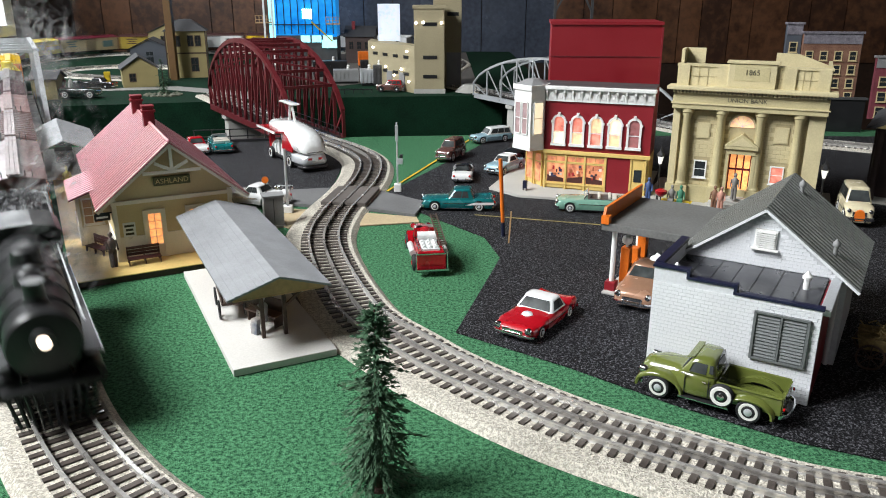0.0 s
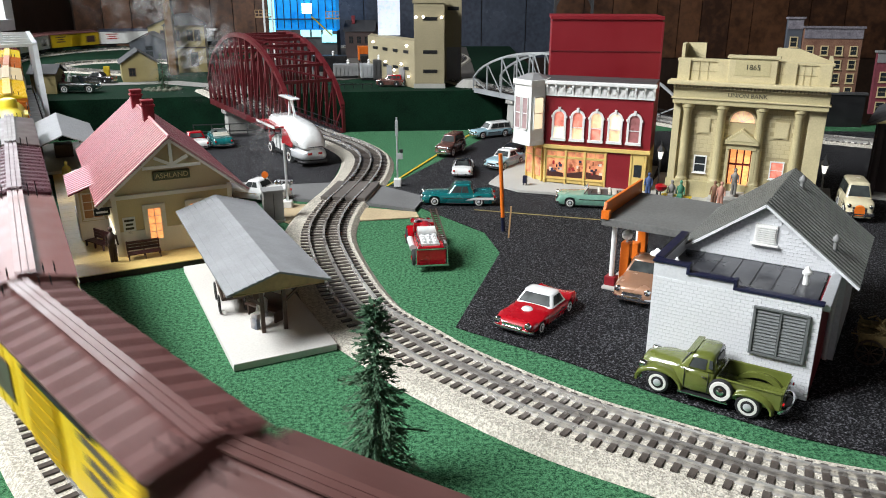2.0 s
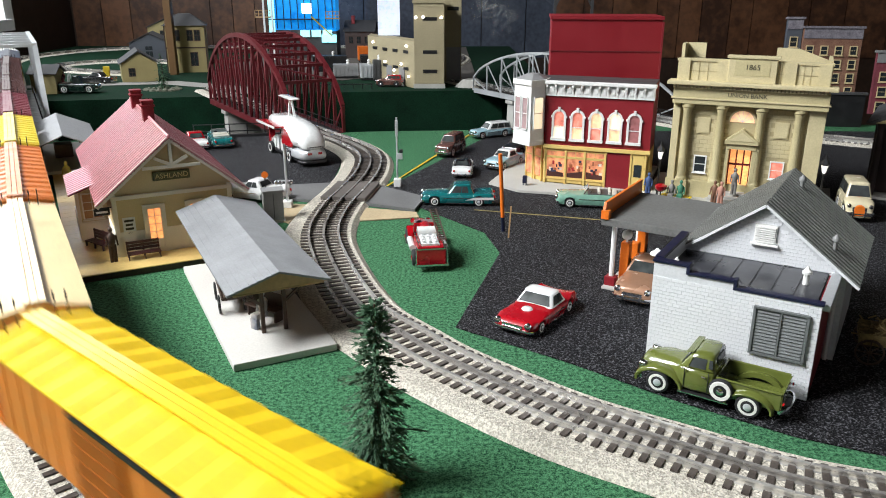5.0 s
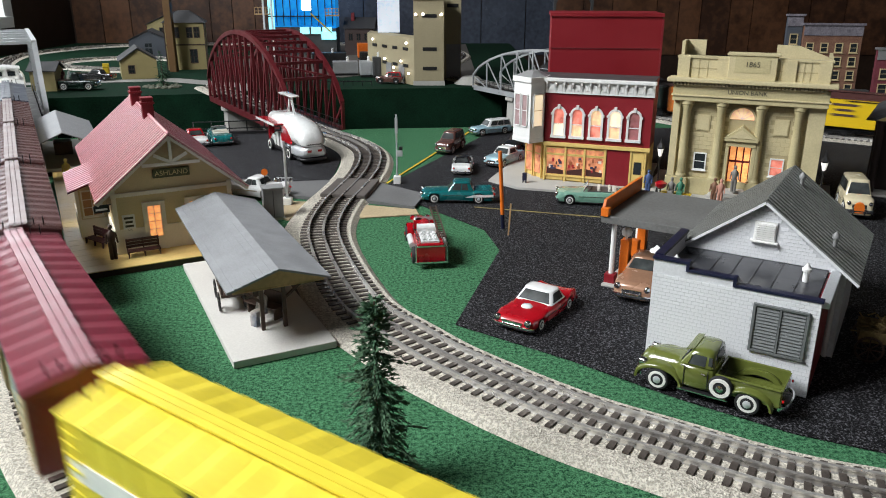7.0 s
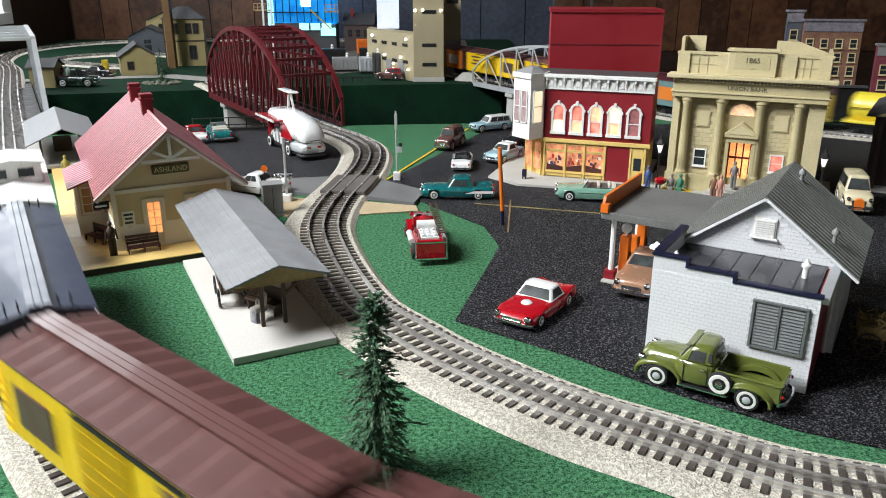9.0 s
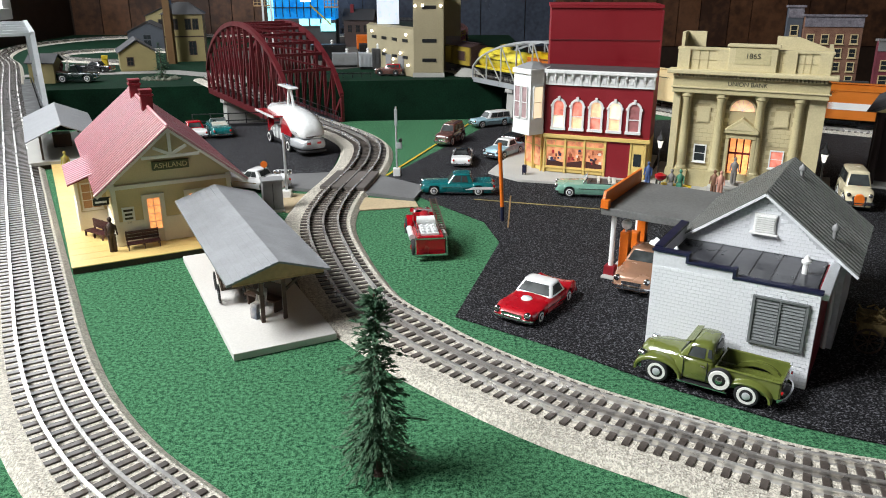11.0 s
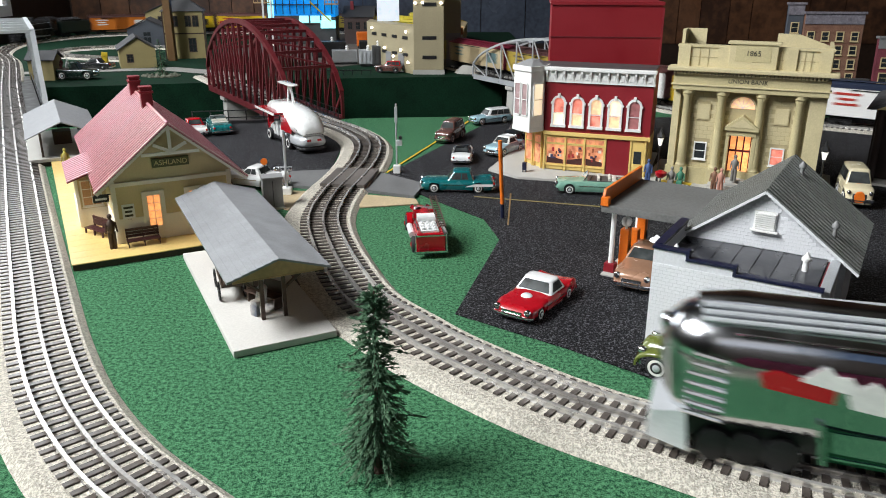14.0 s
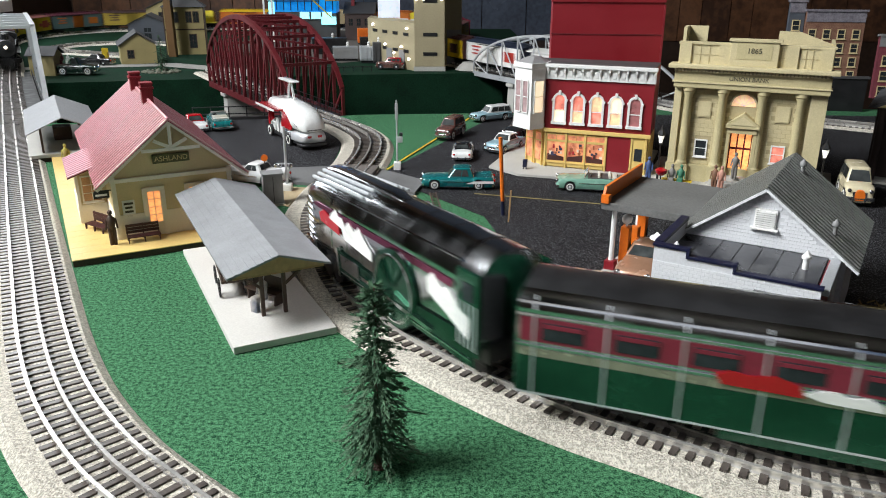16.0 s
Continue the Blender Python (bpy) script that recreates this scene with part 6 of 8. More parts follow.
# ---- tree, poles, crossing ----
def conifer(m, h, spread, seed, label, n=900):
    t = thing("conifer", m, label, "tree", "conifers")
    rnd = random.Random(seed)
    part("trunk", sub(tube, (0, 0, 0), (0, 0, h * .96), h * .022, h * .004, 8), BROWNWOOD, t)
    bm, leaf = bmesh.new(), bmesh.new()
    tiers = 13
    for i in range(n):
        f = ((i + rnd.random()) / n) ** 1.1
        f = (math.floor(f * tiers) + rnd.random() ** 1.6) / tiers
        z = h * (.11 + .87 * f)
        a = rnd.uniform(0, 2 * math.pi)
        side = .72 + .28 * math.sin(3 * a + 2.4 * math.floor(f * tiers))
        l = spread * (1 - f) ** .72 * rnd.uniform(.6, 1.1) * side * (1.12 - .3 * ((f * tiers) % 1)) + h * .022
        droop = rnd.uniform(-.95, -.25) + .9 * f ** 2
        d = Vector((math.cos(a), math.sin(a), droop)).normalized()
        p0 = Vector((0, 0, z))
        bar(bm, p0, p0 + d * l, h * .0030, h * .0030)
        k = max(4, int(l / h * 40))
        for j in range(k):
            g = .15 + .85 * (j + rnd.random()) / k
            q = p0 + d * l * g
            for _ in range(4):
                e = d * h * rnd.uniform(.016, .028) + Vector((rnd.gauss(0, 1), rnd.gauss(0, 1), rnd.gauss(0, .8))).normalized() * h * .016
                w = e.cross(Vector((rnd.gauss(0, .5), rnd.gauss(0, .5), 1))).normalized() * h * .0062
                vs = [leaf.verts.new(v) for v in (q - w, q + w, q + e)]
                leaf.faces.new(vs)
    part("branch_work", bm, NEEDLE, t)["kind"] = "stuff"
    part("needles", leaf, NEEDLE, t, "dark green needles")["kind"] = "stuff"
    part("base", sub(lathe, [(h * .05, 0), (h * .045, h * .008), (h * .03, h * .014)], 12), BROWNWOOD, t)
    return t


NEEDLE = mat("dark green needle", (.11, .20, .115), .7, colour2=(.022, .072, .036), grain=260, blotch=90, spec=.25)
conifer(pose(-.0366, .3735, 0), .1165, .032, 11, "dark green bottle-brush conifer standing on felt", 430)
conifer(pose(-.757, 2.105, 0), .095, .028, 5, "small snow-flecked conifer among pale rocks", 160)


def poles():
    p = thing("crossing_signal", pose(-.065, 1.054, 0), "slender silver crossing signal mast on white base", "signal")
    part("base", sub(box, -.005, -.005, 0, .005, .005, .012, bevel=.001), WHITE, p)
    part("mast", sub(tube, (0, 0, .012), (0, 0, .098), .0012, n=8), SILVER, p)
    part("head", sub(box, -.002, -.002, .072, .002, .001, .094, bevel=.0006), SILVER, p)
    part("bell_box", sub(box, .0, -.004, .040, .008, .002, .048, bevel=.001), SILVER, p)
    part("lamp", sub(tube, (.006, -.001, .052), (.006, -.007, .052), .0026, n=10), BLACK, p)
    o = thing("orange_post", pose(.069, .845, 0, 0, -3.5, 0), "thin orange signal post with dark foot", "post")
    part("mast", sub(tube, (0, 0, .0), (0, 0, .092), .0022, n=10), ORANGE, o)
    part("foot", sub(tube, (0, 0, .0), (0, 0, .018), .0024, n=10), NAVY, o)
    y = thing("wood_stake", pose(.073, .82, 0, 0, 3, 0), "thin pale wooden stake beside the orange post", "stake")
    part("stake", sub(bar, (0, 0, 0), (0, 0, .038), .0016, .0016), UNDERWOOD, y)
    u = thing("relay_cabinet", pose(-.205, .888, 0, 0, 0, 20), "grey metal relay cabinet beside the crossing", "cabinet")
    part("body", sub(box, -.0115, -.009, .003, .0115, .009, .038, bevel=.0006), GREY, u)
    part("lid", sub(prism, [(-.0105, .038), (.0105, .038), (.0105, .040), (0, .0425), (-.0105, .040)], -.0125, .0125, "x"), GREY, u)
    part("plinth", sub(box, -.013, -.0105, 0, .013, .0105, .003), CONCRETE, u)
    part("door_seam", sub(box, -.0004, -.0094, .005, .0004, -.0088, .036), DARKGREY, u)
    s = thing("disc_signal", pose(-.222, .93, 0), "small black mast with round orange disc", "signal")
    part("mast", sub(tube, (0, 0, 0), (0, 0, .05), .0008, n=8), BLACK, s)
    part("disc", sub(tube, (0, -.001, .047), (0, .001, .047), .0042, n=18), ORANGE, s)
    m = thing("crossing_gate", pose(-.199, .945, 0), "white crossing gate mast with silver lamp cluster", "signal")
    part("mast", sub(tube, (0, 0, .008), (0, 0, .083), .0016, n=10), SILVER, m)
    part("base", sub(box, -.006, -.006, 0, .006, .006, .010, bevel=.001), WHITE, m)
    part("arm", sub(bar, (-.012, 0, .036), (.008, 0, .036), .0016, .0016), SILVER, m)
    for xx in (-.012, -.007, .006):
        part("lamp", sub(lathe, [(.0026, 0), (.003, .002), (.0015, .004)], 10, Matrix.Translation((xx, -.002, .034)) @ Matrix.Rotation(radians(90), 4, "X")), CHROME, m, smooth=50)
    # level crossing planks and ramps
    c = thing("level_crossing", pose(0, 0, 0), "dark timber level crossing boards between the rails", "crossing", kind="structure")
    for off0, off1 in ((-.0295, -.0185), (-.0142, -.002), (.002, .0142), (.0185, .0295)):
        for s0 in (0, 1):
            a = CROSS0 + s0 * .043
            part("board", sub(ribbon, INNER, a, a + .0425, [(off0, .0045), (off1, .0045), (off1, .0098), (off0, .0098)]), mat_cross, c)
    slab("road_ramp", [(-.104, .955), (-.036, .925), (-.024, .985), (-.10, 1.055)], .0006, ROADGREY, "grey road board ramp to the crossing", .004)
    slab("road_ramp_west", [(-.165, .965), (-.225, .985), (-.24, 1.045), (-.155, 1.06)], .0006, ROADGREY, "grey road board west of the crossing", .004)
    slab("sand_verge", [(-.112, .945), (-.10, .885), (-.03, .90), (-.034, .922)], .0005, SANDY, "tan sandy verge beside the crossing", .0012)
    slab("sand_verge_west", [(-.17, .955), (-.225, .965), (-.215, .90), (-.185, .875)], .0005, SANDY, "tan sandy verge beside the crossing", .0012)
    slab("yellow_line", [(-.081, 1.054), (-.0785, 1.052), (.054, 1.4525), (.0505, 1.455)], .0013, YELLOW, "painted yellow road edge line", .0003)
    slab("yellow_line", [(.039, .931), (.19, .888), (.19, .891), (.039, .934)], .0013, mat("faded yellow line", (.28, .22, .07), .7, vary=.4, grain=200), "faded yellow centre line", .0003)


SANDY = mat("tan sand board", (.42, .33, .2), .8, vary=.15, grain=400, bump=.3)
mat_cross = mat("grey brown crossing board", (.11, .095, .085), .6, vary=.25, grain=300, each=.3)
CROSS0 = min((abs(INNER.at(i * .01).y - .957) + (10 if INNER.at(i * .01).x > .2 else 0), i * .01) for i in range(int(INNER.length / .01)))[1]
poles()
# ---- rolling stock: x is the way it travels, z=0 is the rail head ----
def body_paint(name, c, rough=.4):
    return mat(name, c, rough, vary=.10, grain=400, blotch=40, coat=.15)


R_BROWN, R_TUSCAN, R_ROSE, R_PLUM, R_DARK = body_paint("brown roof paint", (.095, .042, .037)), body_paint("ribbed tuscan roof paint", (.11, .044, .04)), body_paint("rosy brown roof paint", (.18, .07, .062)), body_paint("plum roof paint", (.085, .022, .034)), body_paint("dark umber roof paint", (.075, .044, .042))
B_ORANGE, B_YELLOW, B_RED, B_TEAL, B_OLIVE = body_paint("freight orange", (.60, .17, .02)), body_paint("freight yellow", (.78, .52, .01)), body_paint("freight red", (.40, .03, .02)), body_paint("grey teal freight paint", (.12, .20, .20)), body_paint("mustard olive freight paint", (.42, .31, .05))
B_CREAM, B_LEMON, B_MAROON, B_WHITE, B_NAVY = body_paint("cream freight paint", (.80, .62, .34)), body_paint("lemon yellow freight paint", (.78, .63, .05)), body_paint("maroon freight paint", (.20, .018, .038)), body_paint("white freight paint", (.78, .77, .74)), body_paint("navy freight paint", (.025, .035, .065))
B_BEIGE = body_paint("beige freight paint", (.50, .40, .24))
# Polished metal whose green stands for the felt mirrored in it.
GREENCHROME = mat("green tinted polished metal", (.035, .115, .075), .2, metal=.9, vary=.3, grain=120, blotch=25)
IRON = mat("black iron", (.018, .018, .019), .45, metal=.4, vary=.3, grain=400)
COAL = mat("coal", (.035, .035, .038), .35, vary=.5, grain=500, blotch=200, bump=.8, depth=.002)
HEADLAMP = mat("burning headlamp", (1.0, .80, .66), .3, vary=.02, emit=4.0)


def bogie(parent, x, wheels=2, span=.024, name="bogie"):
    b = part(name, sub(box, x - span * .9, -.020, .008, x + span * .9, -.017, .014, bevel=.0012), IRON, parent)
    part("side_frame", sub(box, x - span * .9, .017, .008, x + span * .9, .020, .014, bevel=.0012), IRON, b)
    part("bolster", sub(box, x - .004, -.018, .010, x + .004, .018, .015), IRON, b)
    for i in range(wheels):
        xx = x + (i - (wheels - 1) / 2) * span
        for y in (-.0165, .0165):
            part("wheel", sub(lathe, [(.0085, -.0022), (.0085, .0022), (.0098, .0022), (.0098, .0030)] if y > 0 else [(.0098, -.003), (.0098, -.0022), (.0085, -.0022), (.0085, .0022)], 14, Matrix.Translation((xx, y, .0088)) @ Matrix.Rotation(radians(90), 4, "X")), IRON, b, smooth=40)
        part("axle", sub(tube, (xx, -.016, .0088), (xx, .016, .0088), .0015, n=6), IRON, b)
    return b


def freight_base(t, L):
    part("underframe", sub(box, -L / 2 + .002, -.024, .014, L / 2 - .002, .024, .0185), IRON, t)
    for s in (-1, 1):
        bogie(t, s * L * .34)
        part("coupler", sub(box, s * (L / 2 - .002) - .001, -.003, .011, s * (L / 2 + .0125), .003, .016, bevel=.0008), IRON, t)


def boxcar(L, side, roof, ribbed, label, door=None, end=None, panel=None, stripe=None):
    t = thing("boxcar", pose(0, -1, 0), label, "boxcar", "freight train cars")
    W, Z0, Z1, ZR = .030, .0175, .0665, .0745
    b = part("body", sub(box, -L / 2, -W, Z0, L / 2, W, Z1, bevel=.0006), side, t)
    freight_base(t, L)
    for s in (-1, 1):
        e = part("end_wall", sub(prism, [(-W, Z0), (W, Z0), (W, Z1), (0, ZR - .0012), (-W, Z1)], s * (L / 2), s * (L / 2 + .0012), "x"), end or roof, t, "dark end wall")
        for i in range(6):
            part("corrugation", sub(tube, (s * (L / 2 + .0012), -W + .004, Z0 + .006 + i * .0072), (s * (L / 2 + .0012), W - .004, Z0 + .006 + i * .0072), .0013, n=6), end or roof, e)
        for sy in (-1, 1):
            d = part("door", sub(box, -.024, sy * (W + .0008) - .0009, Z0 + .001, .024, sy * (W + .0008) + .0009, Z1 - .0035, bevel=.0004), door or side, b, "sliding side door")
            for i in range(5):
                part("door_rib", sub(box, -.022, sy * (W + .0018) - .0004, Z0 + .006 + i * .0085, .022, sy * (W + .0018) + .0004, Z0 + .0072 + i * .0085), door or side, d)
            if s == 1:
                part("door_rail", sub(box, -.026, sy * (W + .0012) - .0008, Z1 - .0035, .075, sy * (W + .0012) + .0008, Z1 - .002), IRON, b)
                for i in range(14):
                    x = -L / 2 + .006 + i * (L - .012) / 13
                    if abs(x) > .028:
                        part("rivet_strip", sub(box, x - .0005, sy * W - .0004, Z0 + .001, x + .0005, sy * W + .0004, Z1 - .001), side, b)
            for k in range(7):
                part("rung", sub(bar, (s * (L / 2 - .003), sy * (W + .0016), Z0 + .004 + k * .0066), (s * (L / 2 - .014), sy * (W + .0016), Z0 + .004 + k * .0066), .0009, .0012), side, b)
    if panel:
        for sy in (-1, 1):
            part("emblem", sub(box, -L * .40, sy * (W + .0006) - .0004, Z0 + .012, -L * .22, sy * (W + .0006) + .0004, Z1 - .012), panel, b, "plain coloured emblem panel")
            for i, w in enumerate((.055, .04, .05)):
                part("text_bar", sub(box, L * .33 - w / 2, sy * (W + .0006) - .0003, Z1 - .012 - i * .009, L * .33 + w / 2 - .01, sy * (W + .0006) + .0003, Z1 - .008 - i * .009), panel, b)
    if stripe:
        for sy in (-1, 1):
            part("stripe", sub(box, -L / 2 + .004, sy * (W + .0005) - .0003, .034, L / 2 - .004, sy * (W + .0005) + .0003, .046), stripe, b)
    r = part("roof", sub(prism, [(-W - .0015, Z1), (W + .0015, Z1), (W + .0015, Z1 + .0014), (0, ZR), (-W - .0015, Z1 + .0014)], -L / 2 - .002, L / 2 + .002, "x"), roof, t)
    if ribbed:
        n = 13
        for i in range(n):
            x = -L / 2 + .006 + i * (L - .012) / (n - 1)
            for sy in (-1, 1):
                part("roof_rib", sub(bar, (x, 0, ZR + .0004), (x, sy * (W + .001), Z1 + .0018), .0052, .0018), roof, r)
    for y in (-.0045, 0, .0045):
        part("roof_walk_plank", sub(box, -L / 2 - .004, y - .002, ZR + .0012, L / 2 + .004, y + .002, ZR + .0024), roof, r)
    for x in (-L / 2 + .004, L / 2 - .004):
        for y in (-.018, -.011, .011, .018):
            part("grab_iron", sub(tube, (x, y, Z1 + .004), (x, y, ZR + .004), .0006, n=5), IRON, r)
    return t


def tank_car(L, label):
    t = thing("tank_car", pose(0, -1, 0), label, "tank car", "freight train cars")
    freight_base(t, L)
    m = Matrix.Translation((-L / 2 + .008, 0, .045)) @ Matrix.Rotation(radians(90), 4, "Y")
    l = L - .016
    part("tank", sub(lathe, [(.004, 0), (.018, .002), (.0245, .007), (.0255, .012), (.0255, l / 2 - .02), (.0262, l / 2 - .02), (.0262, l / 2 + .02), (.0255, l / 2 + .02), (.0255, l - .012), (.0245, l - .007), (.018, l - .002), (.004, l)], 28, m), B_LEMON, t, smooth=40)
    part("dome", sub(lathe, [(.014, .066), (.014, .080), (.012, .083), (.006, .0845)], 20), B_LEMON, t, smooth=40)
    part("platform", sub(box, -.025, -.028, .058, .025, .028, .0595), B_LEMON, t)
    bm = bmesh.new()
    for y in (-.029, .029):
        bar(bm, (-L / 2 + .01, y, .046), (L / 2 - .01, y, .046), .001, .001)
        bar(bm, (-.025, y * .95, .072), (.025, y * .95, .072), .001, .001)
        for x in (-.025, .025):
            bar(bm, (x, y * .95, .0595), (x, y * .95, .072), .001, .001)
    part("handrail", bm, IRON, t)
    part("saddle", sub(box, -L / 2 + .004, -.028, .0185, L / 2 - .004, .028, .0235, bevel=.001), B_LEMON, t)
    return t


def caboose(L):
    t = thing("caboose", pose(0, -1, 0), "white caboose with cupola and dark windows", "caboose", "freight train cars")
    freight_base(t, L)
    b = part("body", sub(box, -L / 2 + .018, -.029, .0185, L / 2 - .018, .029, .064, bevel=.0006), B_WHITE, t)
    part("roof", sub(prism, [(-.032, .064), (.032, .064), (.032, .0655), (0, .0725), (-.032, .0655)], -L / 2 + .002, L / 2 - .002, "x"), B_WHITE, t)
    c = part("cupola", sub(box, -.026, -.026, .068, .026, .026, .088, bevel=.0006), B_WHITE, t)
    part("cupola_roof", sub(prism, [(-.029, .088), (.029, .088), (.029, .0895), (0, .0935), (-.029, .0895)], -.03, .03, "x"), B_WHITE, c)
    for sx in (-1, 1):
        for y in (-.012, .012):
            part("pane", sub(box, sx * .0262 - .0004, y - .007, .075, sx * .0262 + .0004, y + .007, .084), GLASSDARK, c)
        for sy in (-1, 1):
            part("pane", sub(box, sx * .045 - .007, sy * .0292 - .0004, .038, sx * .045 + .007, sy * .0292 + .0004, .053), GLASSDARK, b)
        part("porch", sub(box, sx * (L / 2 - .018) - .0, -.028, .0185, sx * (L / 2), .028, .0205), IRON, t)
        part("porch_rail", sub(bar, (sx * (L / 2 - .001), -.027, .034), (sx * (L / 2 - .001), .027, .034), .001, .001), IRON, t)
    return t


def steam_engine(L):
    t = thing("steam_locomotive", pose(0, -1, 0), "black steam locomotive with burning headlamp", "locomotive")
    m = Matrix.Rotation(radians(90), 4, "Y")
    part("boiler", sub(lathe, [(.0235, -L * .30), (.0235, L * .10), (.0225, L * .28), (.0228, L * .44)], 26, Matrix.Translation((0, 0, .052)) @ m), IRON, t, smooth=35)
    part("smokebox_front", sub(lathe, [(.0228, L * .44), (.0215, L * .455), (.015, L * .462), (.004, L * .466)], 26, Matrix.Translation((0, 0, .052)) @ m), BLACK, t, smooth=40)
    for x in (-.20, -.08, .06, .2, .34):
        part("boiler_band", sub(lathe, [(.0239, L * x), (.0239, L * x + .0016)], 26, Matrix.Translation((0, 0, .052)) @ m), IRON, t)
    hl = part("headlamp", sub(lathe, [(.0068, -.010), (.0078, 0), (.0074, .002)], 18, Matrix.Translation((L * .475, 0, .057)) @ m), BLACK, t, smooth=40)
    part("lens", sub(lathe, [(.0042, .0016), (.0036, .0030), (.0005, .0036)], 18, Matrix.Translation((L * .475, 0, .057)) @ m), HEADLAMP, hl, "burning lens", smooth=60)
    part("chimney", sub(lathe, [(.0085, .072), (.0065, .076), (.006, .086), (.0075, .0885), (.006, .0885)], 16, Matrix.Translation((L * .37, 0, 0))), BLACK, t, smooth=40)
    for x, h in ((.20, .084), (.02, .086)):
        part("dome", sub(lathe, [(.0115, .070), (.0105, .076), (.0095, h - .003), (.005, h)], 16, Matrix.Translation((L * x, 0, 0))), IRON, t, smooth=45)
    part("bell", sub(lathe, [(.003, .078), (.0022, .082), (.0006, .0835)], 10, Matrix.Translation((L * .29, 0, 0))), CHROME, t, smooth=50)
    for sy in (-1, 1):
        part("running_board", sub(box, -L * .30, sy * .0265 - .0055, .040, L * .45, sy * .0265 + .0055, .0418), IRON, t)
        part("running_board_edge", sub(bar, (-L * .30, sy * .0322, .0409), (L * .45, sy * .0322, .0409), .0006, .0016), SILVER, t)
        part("handrail", sub(tube, (-L * .28, sy * .0255, .062), (L * .42, sy * .0245, .062), .0007, n=6), SILVER, t)
        part("cylinder", sub(tube, (L * .30, sy * .025, .022), (L * .42, sy * .025, .022), .0085, n=16), IRON, t, smooth=40)
        part("air_tank", sub(tube, (-L * .05, sy * .027, .035), (L * .2, sy * .027, .035), .0042, n=12), IRON, t, smooth=40)
        for i in range(4):
            x = L * (-.24 + i * .135)
            w = part("drive_wheel", sub(lathe, [(.0195, -.002), (.0195, .002), (.017, .0026), (.015, .0018), (.004, .0022), (.003, .004)], 22, Matrix.Translation((x, sy * .0185, .0196)) @ Matrix.Rotation(radians(-90 * sy), 4, "X")), IRON, t, smooth=35)
        part("side_rod", sub(bar, (-L * .26, sy * .0235, .0145), (L * .19, sy * .0235, .0145), .0016, .004), SILVER, t)
        part("main_rod", sub(bar, (-L * .10, sy * .0255, .0145), (L * .32, sy * .0255, .022), .0014, .0035), SILVER, t)
    part("frame", sub(box, -L * .46, -.012, .012, L * .46, .012, .030), BLACK, t)
    cab = part("cab", sub(box, -L * .47, -.029, .030, -L * .29, .029, .073, bevel=.0008), IRON, t)
    part("cab_roof", sub(prism, [(-.031, .072), (.031, .072), (.026, .078), (.010, .082), (-.010, .082), (-.026, .078)], -L * .49, -L * .28, "x"), BLACK, cab)
    for sy in (-1, 1):
        part("pane", sub(box, -L * .43, sy * .0292 - .0004, .054, -L * .33, sy * .0292 + .0004, .067), GLASSDARK, cab)
    part("pilot_deck", sub(box, L * .43, -.028, .024, L * .49, .028, .0275), IRON, t)
    bm = bmesh.new()
    for i in range(11):
        y = -.025 + i * .005
        bar(bm, (L * .49, y, .0245), (L * (.53 - abs(i - 5) * .006), y * .8, .004), .0016, .0016)
    part("pilot", bm, IRON, t, "slatted cowcatcher")
    bogie(t, L * .36, 1)
    return t


def tender(L):
    t = thing("coal_tender", pose(0, -1, 0), "dark green coal tender heaped with coal", "tender")
    freight_base(t, L)
    b = part("body", sub(box, -L / 2, -.029, .0185, L / 2, .029, .060, bevel=.001), body_paint("black green tender paint", (.008, .017, .013)), t)
    for y in (-.027, .027):
        part("coaming", sub(box, -L * .2, y - .001, .060, L / 2, y + .001, .067), IRON, b)
    rnd = random.Random(2)
    bm = bmesh.new()
    for i in range(420):
        x, y = rnd.uniform(-L * .22, L * .47), rnd.uniform(-.025, .025)
        z = .060 + .012 * (1 - (y / .026) ** 2) * rnd.uniform(.6, 1)
        s = rnd.uniform(.0016, .0032)
        box(bm, -s, -s, -s, s, s, s, m=Matrix.Translation((x, y, z)) @ Euler((rnd.random() * 3, rnd.random() * 3, rnd.random() * 3)).to_matrix().to_4x4())
    part("coal", bm, COAL, t, "black lump coal")["kind"] = "stuff"
    part("coal_bed", sub(loft, [[(x, -.026, .060), (x, 0, .069), (x, .026, .060)] for x in (-L * .22, L * .48)]), COAL, t)
    part("rear_deck", sub(box, -L * .49, -.020, .060, -L * .22, .020, .063, bevel=.0008), IRON, t)
    return t


